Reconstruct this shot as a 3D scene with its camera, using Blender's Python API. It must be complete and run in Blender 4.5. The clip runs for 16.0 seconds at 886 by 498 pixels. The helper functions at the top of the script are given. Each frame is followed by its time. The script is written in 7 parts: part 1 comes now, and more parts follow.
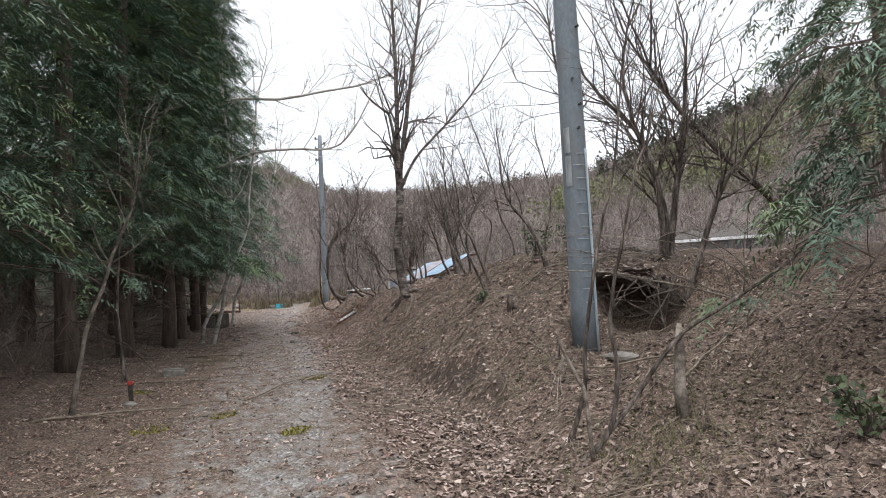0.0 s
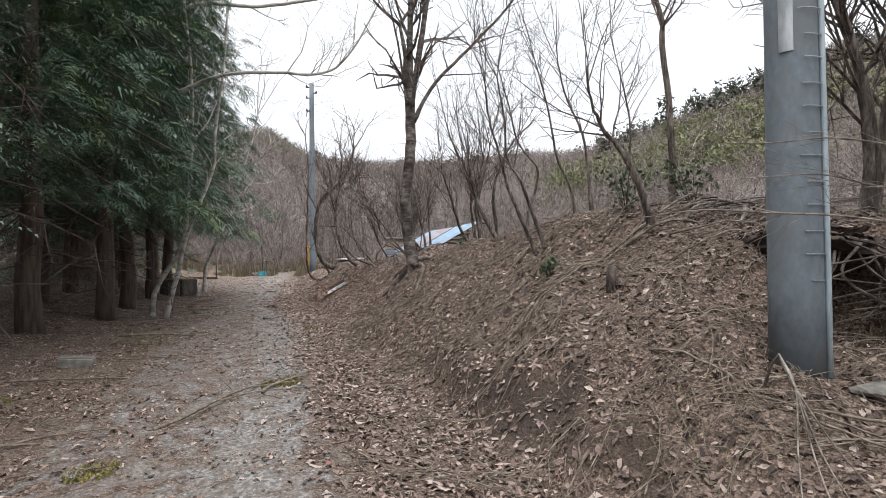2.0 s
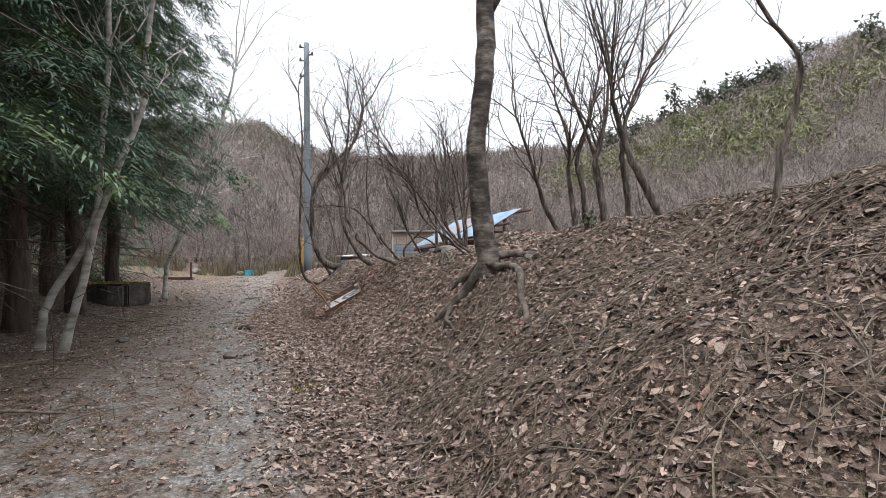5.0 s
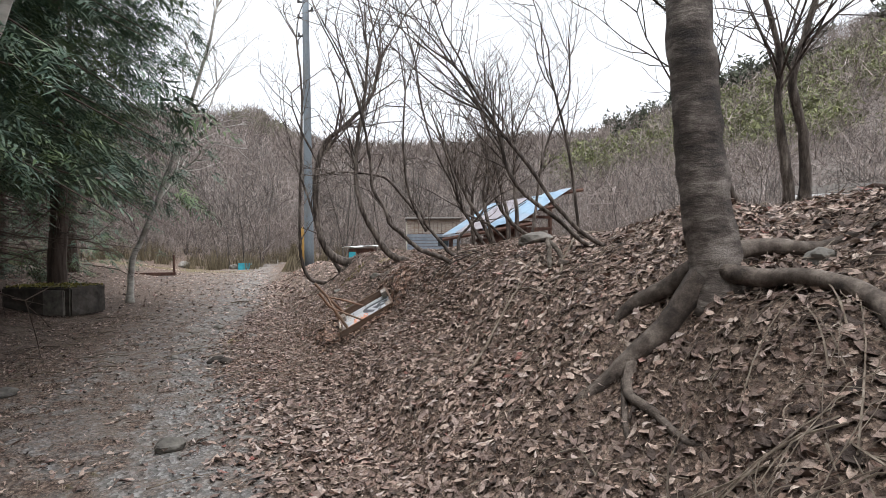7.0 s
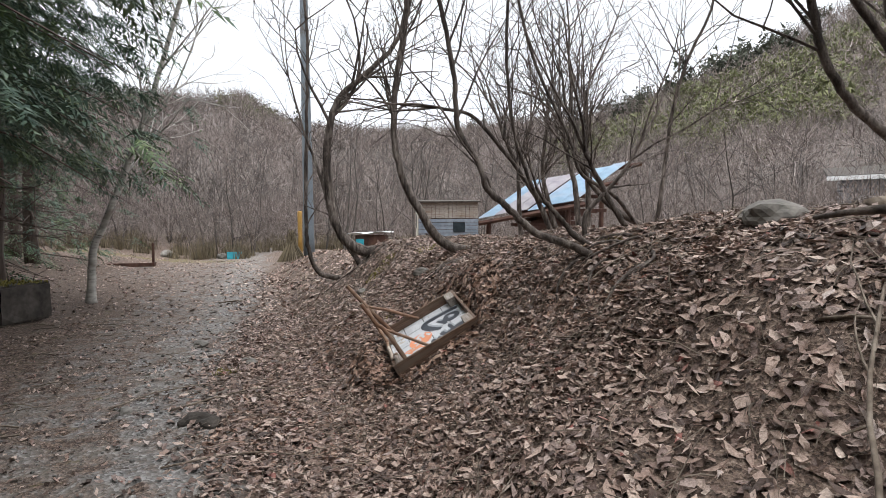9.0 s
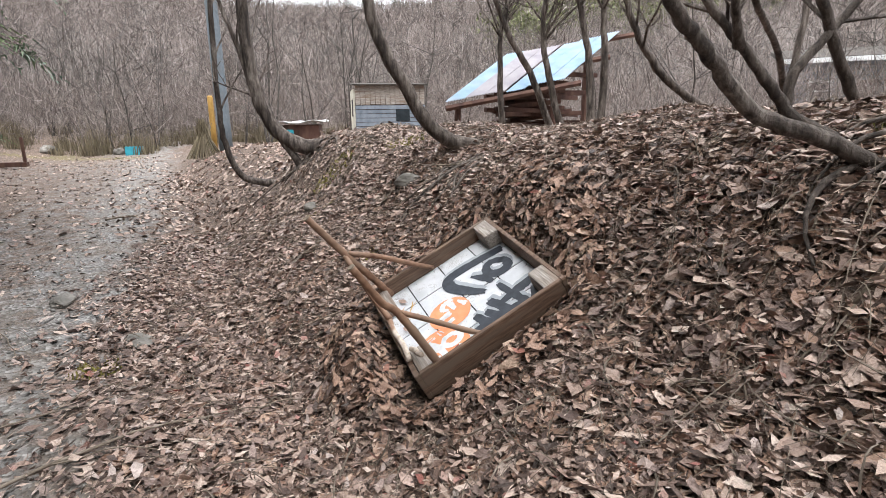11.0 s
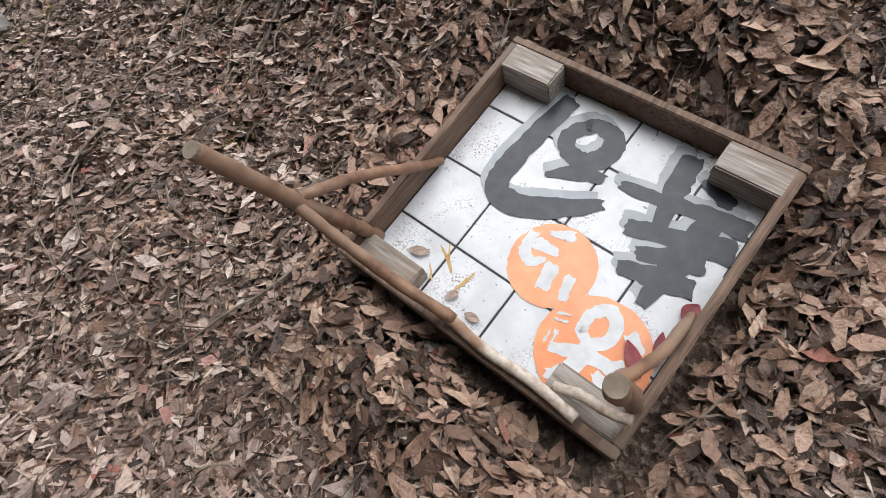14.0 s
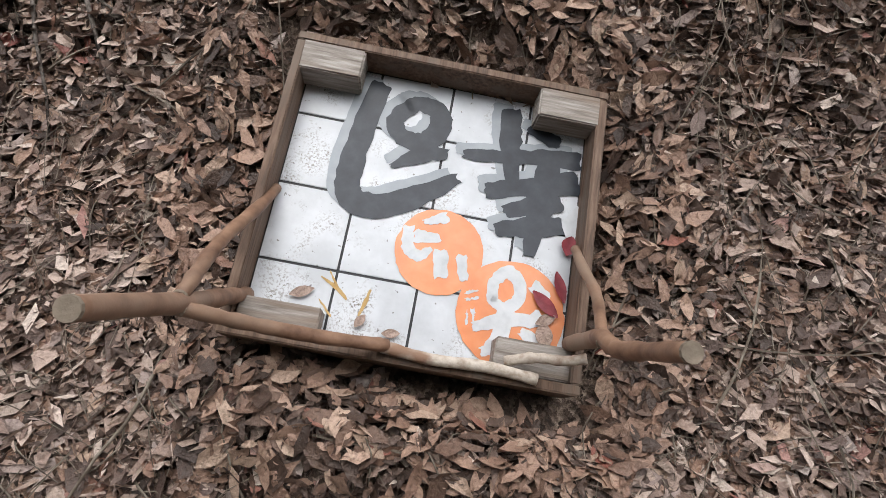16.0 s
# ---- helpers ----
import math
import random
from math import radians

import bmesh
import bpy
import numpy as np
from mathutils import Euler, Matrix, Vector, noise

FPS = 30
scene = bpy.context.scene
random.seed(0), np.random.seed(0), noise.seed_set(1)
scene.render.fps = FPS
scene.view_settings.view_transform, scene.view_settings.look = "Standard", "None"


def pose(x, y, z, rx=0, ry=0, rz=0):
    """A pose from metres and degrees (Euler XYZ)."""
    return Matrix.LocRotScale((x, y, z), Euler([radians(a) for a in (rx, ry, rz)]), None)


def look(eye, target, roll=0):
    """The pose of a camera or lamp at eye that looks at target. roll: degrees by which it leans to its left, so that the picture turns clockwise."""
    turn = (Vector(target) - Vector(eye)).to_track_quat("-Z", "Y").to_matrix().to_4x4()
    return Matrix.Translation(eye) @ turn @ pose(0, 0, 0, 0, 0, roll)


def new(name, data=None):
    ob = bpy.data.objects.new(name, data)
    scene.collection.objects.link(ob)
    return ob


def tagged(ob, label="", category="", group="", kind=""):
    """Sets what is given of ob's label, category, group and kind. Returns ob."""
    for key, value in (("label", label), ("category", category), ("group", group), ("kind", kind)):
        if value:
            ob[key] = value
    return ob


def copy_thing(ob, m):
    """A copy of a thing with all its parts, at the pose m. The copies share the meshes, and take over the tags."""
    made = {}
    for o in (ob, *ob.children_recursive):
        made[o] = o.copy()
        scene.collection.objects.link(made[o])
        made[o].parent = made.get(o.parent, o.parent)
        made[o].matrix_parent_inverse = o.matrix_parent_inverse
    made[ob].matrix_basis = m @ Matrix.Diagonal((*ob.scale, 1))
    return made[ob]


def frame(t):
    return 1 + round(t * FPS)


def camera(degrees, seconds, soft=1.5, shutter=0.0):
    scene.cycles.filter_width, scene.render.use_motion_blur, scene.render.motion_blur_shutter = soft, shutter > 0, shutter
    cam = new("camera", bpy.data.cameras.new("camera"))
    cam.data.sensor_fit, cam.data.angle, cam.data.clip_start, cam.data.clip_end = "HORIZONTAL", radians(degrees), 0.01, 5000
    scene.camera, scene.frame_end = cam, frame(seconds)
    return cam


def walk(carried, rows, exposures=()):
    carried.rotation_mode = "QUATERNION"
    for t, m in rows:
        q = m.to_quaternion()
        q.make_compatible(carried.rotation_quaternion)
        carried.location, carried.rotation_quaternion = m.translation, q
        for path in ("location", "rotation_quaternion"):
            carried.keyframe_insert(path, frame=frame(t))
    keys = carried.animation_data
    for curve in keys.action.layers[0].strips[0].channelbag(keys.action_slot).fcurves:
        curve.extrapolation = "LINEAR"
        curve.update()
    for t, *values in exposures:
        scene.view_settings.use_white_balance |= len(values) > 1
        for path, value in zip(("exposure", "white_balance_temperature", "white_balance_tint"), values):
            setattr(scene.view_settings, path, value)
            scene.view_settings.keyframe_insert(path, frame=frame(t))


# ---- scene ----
cam = camera(77.3, 16.0, soft=0.78)
PATH = [
    (0, (-0.226, 0.148, 1.502), (-0.135, 2.143, 1.613), -2.5),
    (0.5, (-0.284, 0.943, 1.445), (-0.191, 2.939, 1.535), -2.2),
    (1, (-0.424, 1.703, 1.373), (-0.32, 3.699, 1.441), -1.5),
    (1.5, (-0.527, 2.56, 1.376), (-0.427, 4.557, 1.425), -1.1),
    (2, (-0.654, 3.383, 1.334), (-0.533, 5.38, 1.355), -0.3),
    (2.5, (-0.873, 4.168, 1.329), (-0.741, 6.163, 1.348), -0.1),
    (3, (-1.028, 4.948, 1.301), (-0.893, 6.944, 1.321), 0.0),
    (3.5, (-1.2, 5.715, 1.294), (-1.067, 7.71, 1.319), 0.1),
    (3.7, (-1.258, 6.017, 1.302), (-1.122, 8.013, 1.324), 0.2),
    (5.8, (-1.759, 9.681, 1.252), (-1.616, 11.676, 1.249), -0.3),
    (6, (-1.847, 10.03, 1.197), (-1.699, 12.024, 1.181), -0.1),
    (6.5, (-2.012, 10.796, 1.328), (-1.868, 12.79, 1.305), -0.2),
    (7, (-2.144, 11.55, 1.309), (-2.002, 13.545, 1.283), -0.4),
    (7.5, (-2.333, 12.279, 1.317), (-2.203, 14.275, 1.29), -0.5),
    (8, (-2.517, 12.887, 1.298), (-2.378, 14.882, 1.259), -0.4),
    (8.5, (-2.709, 13.494, 1.318), (-2.559, 15.488, 1.264), -0.3),
    (8.7, (-2.785, 13.706, 1.288), (-2.629, 15.699, 1.229), -0.4),
    (10.8, (-3.177, 15.973, 1.198), (-2.762, 17.89, 0.81), -0.6),
    (11, (-3.204, 16.13, 1.224), (-2.783, 18.03, 0.763), -0.8),
    (11.5, (-3.27, 16.455, 1.205), (-2.853, 18.291, 0.53), -1.1),
    (12, (-3.363, 16.796, 1.237), (-2.924, 18.567, 0.419), -1.1),
    (12.5, (-3.439, 17.084, 1.226), (-2.899, 18.77, 0.296), -0.8),
    (13, (-3.399, 17.349, 1.269), (-2.723, 18.903, 0.208), -2.1),
    (13.5, (-3.428, 17.55, 1.224), (-2.595, 18.944, 0.056), -1.9),
    (14, (-3.468, 17.829, 1.189), (-2.464, 19.03, -0.055), -2.0),
    (14.5, (-3.495, 18.049, 1.183), (-2.29, 18.928, -0.15), -1.2),
    (15, (-3.539, 18.145, 1.234), (-2.235, 18.804, -0.132), -2.5),
    (15.5, (-3.559, 18.165, 1.251), (-2.184, 18.633, -0.124), -1.8),
    (16, (-3.545, 18.164, 1.25), (-2.146, 18.529, -0.132), -0.6),
]
walk(cam, [(t, look(eye, target, roll)) for t, eye, target, roll in PATH], [(0, 0.27), (3, 0.38), (7, 0.36), (8.5, 0.25), (11.3, 0.88), (13, 0.70), (16, 0.52)])

# ---- sky and light: a bright overcast day ----
world = bpy.data.worlds.new("overcast_sky")
scene.world = world
world.use_nodes = True
wn = world.node_tree
wn.nodes.clear()
w_sky = wn.nodes.new("ShaderNodeTexSky")
w_sky.sky_type, w_sky.sun_disc = "NISHITA", False
w_sky.sun_elevation, w_sky.sun_rotation = radians(52), radians(150)
w_hsv = wn.nodes.new("ShaderNodeHueSaturation")
w_hsv.inputs["Saturation"].default_value = 0.05
w_sky_bg = wn.nodes.new("ShaderNodeBackground")
w_sky_bg.inputs["Strength"].default_value = 0.05
w_cloud = wn.nodes.new("ShaderNodeBackground")
w_cloud.inputs["Color"].default_value = (0.905, 0.955, 1.04, 1)
w_cloud.inputs["Strength"].default_value = 0.80
w_add = wn.nodes.new("ShaderNodeAddShader")
w_out = wn.nodes.new("ShaderNodeOutputWorld")
wn.links.new(w_sky.outputs["Color"], w_hsv.inputs["Color"])
wn.links.new(w_hsv.outputs["Color"], w_sky_bg.inputs["Color"])
wn.links.new(w_sky_bg.outputs[0], w_add.inputs[0])
wn.links.new(w_cloud.outputs[0], w_add.inputs[1])
wn.links.new(w_add.outputs[0], w_out.inputs["Surface"])
sun_data = bpy.data.lights.new("sun", "SUN")
sun_data.energy, sun_data.angle, sun_data.color = 4.2, radians(80), (1.0, 0.975, 0.96)
sun = new("sun", sun_data)
sun.matrix_world = look((0, 0, 60), (10, 14, 0))
scene.view_settings.exposure = 0.0

# ---- materials ----
def nodes_of(name):
    m = bpy.data.materials.new(name)
    m.use_nodes = True
    nt = m.node_tree
    return m, nt, nt.nodes["Principled BSDF"]


def put(nt, kind, **inputs):
    n = nt.nodes.new(kind)
    for key, value in inputs.items():
        n.inputs[key.replace("_", " ")].default_value = value
    return n


def ramp(nt, source, stops):
    r = nt.nodes.new("ShaderNodeValToRGB")
    e = r.color_ramp.elements
    while len(e) < len(stops):
        e.new(0.5)
    for el, (p, c) in zip(e, stops):
        el.position, el.color = p, (*c, 1)
    nt.links.new(source, r.inputs["Fac"])
    return r.outputs["Color"]


def grain(nt, coords, scale, detail=5.0, rough=0.6):
    n = put(nt, "ShaderNodeTexNoise", Scale=scale, Detail=detail, Roughness=rough)
    nt.links.new(coords, n.inputs["Vector"])
    return n.outputs["Fac"]


def blend(nt, mode, fac, a, b):
    n = nt.nodes.new("ShaderNodeMix")
    n.data_type, n.blend_type = "RGBA", mode
    for sock, v in ((n.inputs[0], fac), (n.inputs[6], a), (n.inputs[7], b)):
        if hasattr(v, "links"):
            nt.links.new(v, sock)
        elif isinstance(v, tuple):
            sock.default_value = (*v, 1)
        else:
            sock.default_value = v
    return n.outputs[2]


def bump(nt, bsdf, source, strength, distance):
    b = put(nt, "ShaderNodeBump", Strength=strength, Distance=distance)
    nt.links.new(source, b.inputs["Height"])
    nt.links.new(b.outputs[0], bsdf.inputs["Normal"])


def coords_of(nt, stretch=(1, 1, 1), kind="Object"):
    c = nt.nodes.new("ShaderNodeTexCoord")
    m = put(nt, "ShaderNodeMapping", Scale=stretch)
    nt.links.new(c.outputs[kind], m.inputs["Vector"])
    return m.outputs[0]


def surface(name, dark, mid, light, scale=6.0, rough=0.8, stretch=(1, 1, 1), relief=0.3, depth=0.01, metal=0.0, stain=None, vary=""):
    """A mottled surface of three tones, with relief, large stains and, where asked, a tone that varies piece by piece."""
    m, nt, bsdf = nodes_of(name)
    c = coords_of(nt, stretch)
    fine, broad = grain(nt, c, scale), grain(nt, c, scale * 0.17, 3.0)
    col = ramp(nt, fine, ((0.3, dark), (0.5, mid), (0.72, light)))
    if stain:
        col = blend(nt, "MIX", ramp(nt, broad, ((0.5, (0, 0, 0)), (0.66, (1, 1, 1)))), col, stain)
    else:
        col = blend(nt, "MULTIPLY", 0.45, col, ramp(nt, broad, ((0.3, (0.5, 0.5, 0.5)), (0.7, (1, 1, 1)))))
    if vary:
        if vary == "island":
            g = nt.nodes.new("ShaderNodeNewGeometry").outputs["Random Per Island"]
        else:
            g = nt.nodes.new("ShaderNodeObjectInfo").outputs["Random"]
        col = blend(nt, "MULTIPLY", 0.75, col, ramp(nt, g, ((0.0, (0.42, 0.40, 0.38)), (0.5, (0.8, 0.78, 0.76)), (1.0, (1, 1, 1)))))
    nt.links.new(col, bsdf.inputs["Base Color"])
    bsdf.inputs["Roughness"].default_value, bsdf.inputs["Metallic"].default_value = rough, metal
    bump(nt, bsdf, fine, relief, depth)
    return m


def ground_material():
    """Leaf mould, gravel and yellow moss, mixed by the track's own mask."""
    m, nt, bsdf = nodes_of("forest_ground")
    c = coords_of(nt)
    mask = nt.nodes.new("ShaderNodeAttribute")
    mask.attribute_name = "cover"
    split = nt.nodes.new("ShaderNodeSeparateColor")
    nt.links.new(mask.outputs["Color"], split.inputs[0])
    torn = put(nt, "ShaderNodeTexNoise", Scale=40.0, Detail=4.0, Roughness=0.7)
    nt.links.new(c, torn.inputs["Vector"])
    shift = nt.nodes.new("ShaderNodeVectorMath")
    shift.operation = "MULTIPLY_ADD"
    nt.links.new(torn.outputs["Color"], shift.inputs[0])
    shift.inputs[1].default_value = (0.035, 0.035, 0.035)
    nt.links.new(c, shift.inputs[2])
    vor = put(nt, "ShaderNodeTexVoronoi", Scale=62.0)
    nt.links.new(shift.outputs[0], vor.inputs["Vector"])
    vsep = nt.nodes.new("ShaderNodeSeparateColor")
    nt.links.new(vor.outputs["Color"], vsep.inputs[0])
    litter = ramp(nt, vsep.outputs[0], ((0.0, (0.060, 0.040, 0.030)), (0.4, (0.150, 0.104, 0.079)), (0.75, (0.250, 0.182, 0.142)), (1.0, (0.37, 0.285, 0.225))))
    litter = blend(nt, "MULTIPLY", 0.85, litter, ramp(nt, grain(nt, c, 70, 6.0, 0.7), ((0.36, (0.28, 0.25, 0.24)), (0.6, (1, 1, 1)))))
    stones = put(nt, "ShaderNodeTexVoronoi", Scale=46.0)
    nt.links.new(c, stones.inputs["Vector"])
    ssep = nt.nodes.new("ShaderNodeSeparateColor")
    nt.links.new(stones.outputs["Color"], ssep.inputs[0])
    gravel = ramp(nt, ssep.outputs[1], ((0.0, (0.105, 0.101, 0.097)), (0.6, (0.200, 0.194, 0.187)), (1.0, (0.36, 0.352, 0.342))))
    gravel = blend(nt, "MIX", ramp(nt, grain(nt, c, 1.6), ((0.42, (0, 0, 0)), (0.62, (1, 1, 1)))), gravel, blend(nt, "MIX", 0.35, gravel, (0.16, 0.125, 0.085)))
    edge = nt.nodes.new("ShaderNodeMath")
    edge.operation = "MULTIPLY_ADD"
    nt.links.new(grain(nt, c, 5.0), edge.inputs[0])
    edge.inputs[1].default_value = 0.9
    nt.links.new(split.outputs[0], edge.inputs[2])
    fac = ramp(nt, edge.outputs[0], ((0.80, (0, 0, 0)), (1.0, (1, 1, 1))))
    col = blend(nt, "MIX", fac, litter, gravel)
    edge2 = nt.nodes.new("ShaderNodeMath")
    edge2.operation = "MULTIPLY_ADD"
    nt.links.new(grain(nt, c, 7.0), edge2.inputs[0])
    edge2.inputs[1].default_value = 0.9
    nt.links.new(split.outputs[1], edge2.inputs[2])
    moss_col = ramp(nt, grain(nt, c, 60), ((0.3, (0.06, 0.055, 0.015)), (0.7, (0.22, 0.19, 0.05))))
    col = blend(nt, "MIX", ramp(nt, edge2.outputs[0], ((0.86, (0, 0, 0)), (1.1, (0.8, 0.8, 0.8)))), col, moss_col)
    col = blend(nt, "MIX", mask.outputs["Alpha"], col, ramp(nt, grain(nt, c, 45), ((0.3, (0.022, 0.015, 0.011)), (0.7, (0.075, 0.052, 0.040)))))
    wood = ramp(nt, grain(nt, c, 0.35, 8.0, 0.75), ((0.3, (0.060, 0.051, 0.046)), (0.5, (0.125, 0.107, 0.097)), (0.7, (0.21, 0.182, 0.166))))
    col = blend(nt, "MIX", split.outputs[2], col, wood)
    nt.links.new(col, bsdf.inputs["Base Color"])
    bsdf.inputs["Roughness"].default_value = 0.85
    mixh = blend(nt, "MIX", fac, vor.outputs["Distance"], stones.outputs["Distance"])
    bump(nt, bsdf, mixh, 0.7, 0.02)
    return m


def leaf_material(name, tones, rough=0.6):
    m, nt, bsdf = nodes_of(name)
    g = nt.nodes.new("ShaderNodeNewGeometry").outputs["Random Per Island"]
    c = coords_of(nt)
    col = ramp(nt, g, tones)
    col = blend(nt, "MULTIPLY", 0.75, col, ramp(nt, grain(nt, c, 110, 6.0, 0.75), ((0.34, (0.42, 0.39, 0.37)), (0.56, (1, 1, 1)))))
    nt.links.new(col, bsdf.inputs["Base Color"])
    bsdf.inputs["Roughness"].default_value = rough
    bump(nt, bsdf, grain(nt, c, 55, 4.0, 0.7), 0.8, 0.012)
    return m


def needle_material():
    """Cedar sprays: dark blue-green, turning yellow-green in patches of new growth."""
    m, nt, bsdf = nodes_of("cedar_needles")
    g = nt.nodes.new("ShaderNodeNewGeometry").outputs["Random Per Island"]
    c = coords_of(nt)
    dark = ramp(nt, g, ((0.0, (0.042, 0.082, 0.062)), (0.5, (0.088, 0.155, 0.110)), (1.0, (0.150, 0.220, 0.160))))
    fresh = ramp(nt, g, ((0.0, (0.060, 0.100, 0.034)), (0.6, (0.120, 0.180, 0.060)), (1.0, (0.190, 0.245, 0.100))))
    col = blend(nt, "MIX", ramp(nt, grain(nt, c, 1.3, 3.0), ((0.46, (0, 0, 0)), (0.64, (0.9, 0.9, 0.9)))), dark, fresh)
    nt.links.new(col, bsdf.inputs["Base Color"])
    bsdf.inputs["Roughness"].default_value = 0.65
    return m


def bark(name, dark, mid, light, fine_scale, patch_scale, rough):
    """Bark with cracks or bands along one way, dark weathered patches and fine grit."""
    m, nt, bsdf = nodes_of(name)
    bands = grain(nt, coords_of(nt, fine_scale), 1.0, 6.0, 0.68)
    patches = grain(nt, coords_of(nt, patch_scale), 1.0, 4.0, 0.6)
    grit = grain(nt, coords_of(nt), 120, 4.0, 0.7)
    col = ramp(nt, bands, ((0.34, dark), (0.48, mid), (0.66, light)))
    col = blend(nt, "MULTIPLY", 0.85, col, ramp(nt, patches, ((0.42, (0.34, 0.31, 0.29)), (0.58, (1, 1, 1)))))
    col = blend(nt, "MULTIPLY", 0.6, col, ramp(nt, grit, ((0.35, (0.45, 0.44, 0.43)), (0.6, (1, 1, 1)))))
    nt.links.new(col, bsdf.inputs["Base Color"])
    bsdf.inputs["Roughness"].default_value = rough
    bump(nt, bsdf, blend(nt, "MIX", 0.3, bands, grit), 0.9, 0.02)
    return m


def panel_material():
    """White acrylic with grey weathering, grit and specks of dirt."""
    m, nt, bsdf = nodes_of("dirty_white_acrylic")
    c = coords_of(nt)
    col = ramp(nt, grain(nt, c, 8), ((0.3, (0.47, 0.49, 0.515)), (0.55, (0.60, 0.62, 0.65)), (0.8, (0.66, 0.68, 0.70))))
    grit = blend(nt, "MULTIPLY", 1.0, ramp(nt, grain(nt, c, 190, 3.0, 0.7), ((0.50, (0, 0, 0)), (0.60, (1, 1, 1)))), ramp(nt, grain(nt, c, 9.0, 4.0), ((0.50, (0, 0, 0)), (0.66, (1, 1, 1)))))
    col = blend(nt, "MIX", grit, col, (0.17, 0.145, 0.12))
    specks = ramp(nt, grain(nt, c, 75, 2.0, 0.5), ((0.70, (0, 0, 0)), (0.73, (0.8, 0.8, 0.8))))
    col = blend(nt, "MIX", specks, col, (0.10, 0.085, 0.075))
    nt.links.new(col, bsdf.inputs["Base Color"])
    bsdf.inputs["Roughness"].default_value = 0.32
    bump(nt, bsdf, grain(nt, c, 60), 0.08, 0.002)
    return m


M_GROUND = ground_material()
M_LEAF = leaf_material("dead_leaf", ((0.0, (0.045, 0.027, 0.020)), (0.25, (0.135, 0.086, 0.067)), (0.5, (0.340, 0.238, 0.192)), (0.8, (0.510, 0.388, 0.322)), (0.93, (0.59, 0.470, 0.40)), (0.965, (0.64, 0.535, 0.46)), (1.0, (0.30, 0.095, 0.075))), 0.44)
M_WETLEAF = leaf_material("damp_leaf", ((0.0, (0.042, 0.025, 0.018)), (0.25, (0.110, 0.068, 0.050)), (0.5, (0.290, 0.176, 0.126)), (0.8, (0.430, 0.280, 0.206)), (0.95, (0.54, 0.390, 0.296)), (0.975, (0.42, 0.295, 0.215)), (1.0, (0.26, 0.085, 0.06))), 0.42)
M_PALELEAF = leaf_material("dry_pale_leaf", ((0.0, (0.125, 0.084, 0.070)), (0.4, (0.260, 0.188, 0.163)), (0.8, (0.417, 0.328, 0.290)), (1.0, (0.584, 0.494, 0.453))), 0.6)
M_MOULD = leaf_material("leaf_mould", ((0.0, (0.036, 0.024, 0.019)), (0.35, (0.105, 0.073, 0.059)), (0.75, (0.225, 0.166, 0.139)), (0.93, (0.370, 0.290, 0.248)), (1.0, (0.53, 0.450, 0.39))), 0.7)
M_NEEDLE = needle_material()
M_OLIVE = leaf_material("far_evergreen", ((0.0, (0.062, 0.072, 0.026)), (0.5, (0.122, 0.134, 0.050)), (1.0, (0.200, 0.212, 0.090))), 0.7)
M_DARKPINE = leaf_material("ridge_pine", ((0.0, (0.022, 0.030, 0.018)), (1.0, (0.06, 0.07, 0.04))), 0.7)
M_STRAW = leaf_material("dry_grass", ((0.0, (0.09, 0.072, 0.045)), (0.5, (0.16, 0.13, 0.082)), (1.0, (0.25, 0.21, 0.135))), 0.8)
M_MOSSBLADE = leaf_material("moss", ((0.0, (0.12, 0.115, 0.022)), (0.6, (0.26, 0.235, 0.055)), (1.0, (0.38, 0.33, 0.10))), 0.8)
M_BARK = bark("grey_brown_bark", (0.034, 0.027, 0.023), (0.122, 0.099, 0.085), (0.30, 0.262, 0.23), (26, 26, 5), (4, 4, 2.2), 0.9)
M_CHERRY = bark("cherry_bark", (0.028, 0.022, 0.020), (0.125, 0.103, 0.090), (0.36, 0.322, 0.292), (5, 5, 15), (3.5, 3.5, 2.2), 0.75)
M_ROOT = bark("weathered_root", (0.045, 0.034, 0.028), (0.135, 0.108, 0.090), (0.30, 0.255, 0.22), (9, 9, 9), (2.5, 2.5, 2.5), 0.8)
M_DRYWOOD = bark("bleached_twig_wood", (0.13, 0.11, 0.092), (0.27, 0.235, 0.20), (0.42, 0.38, 0.335), (14, 14, 14), (5, 5, 5), 0.8)
M_BIRCH = surface("pale_bark", (0.22, 0.21, 0.19), (0.45, 0.435, 0.40), (0.60, 0.58, 0.54), 9, 0.7, (0.7, 0.7, 2.0), 0.3, 0.005, stain=(0.20, 0.18, 0.155))
M_TWIG = surface("dry_twig", (0.10, 0.075, 0.055), (0.22, 0.18, 0.14), (0.40, 0.35, 0.29), 18, 0.8, (1, 1, 1), 0.3, 0.003, vary="island")
M_FARWOOD = surface("bare_wood", (0.052, 0.046, 0.042), (0.102, 0.092, 0.083), (0.169, 0.158, 0.147), 2.0, 0.9, (1, 1, 1), 0.0, 0.01, vary="island")
M_CEDARBARK = surface("cedar_bark", (0.048, 0.034, 0.028), (0.105, 0.078, 0.064), (0.165, 0.132, 0.112), 16, 0.9, (1, 1, 0.15), 0.7, 0.015)
M_CONCRETE = surface("pole_concrete", (0.125, 0.152, 0.178), (0.152, 0.184, 0.212), (0.19, 0.222, 0.25), 22, 0.75, (1, 1, 0.6), 0.12, 0.003, stain=(0.15, 0.165, 0.175))
M_STONE = surface("field_stone", (0.12, 0.115, 0.105), (0.22, 0.21, 0.19), (0.34, 0.325, 0.295), 10, 0.85, (1, 1, 1), 0.5, 0.01, vary="object")
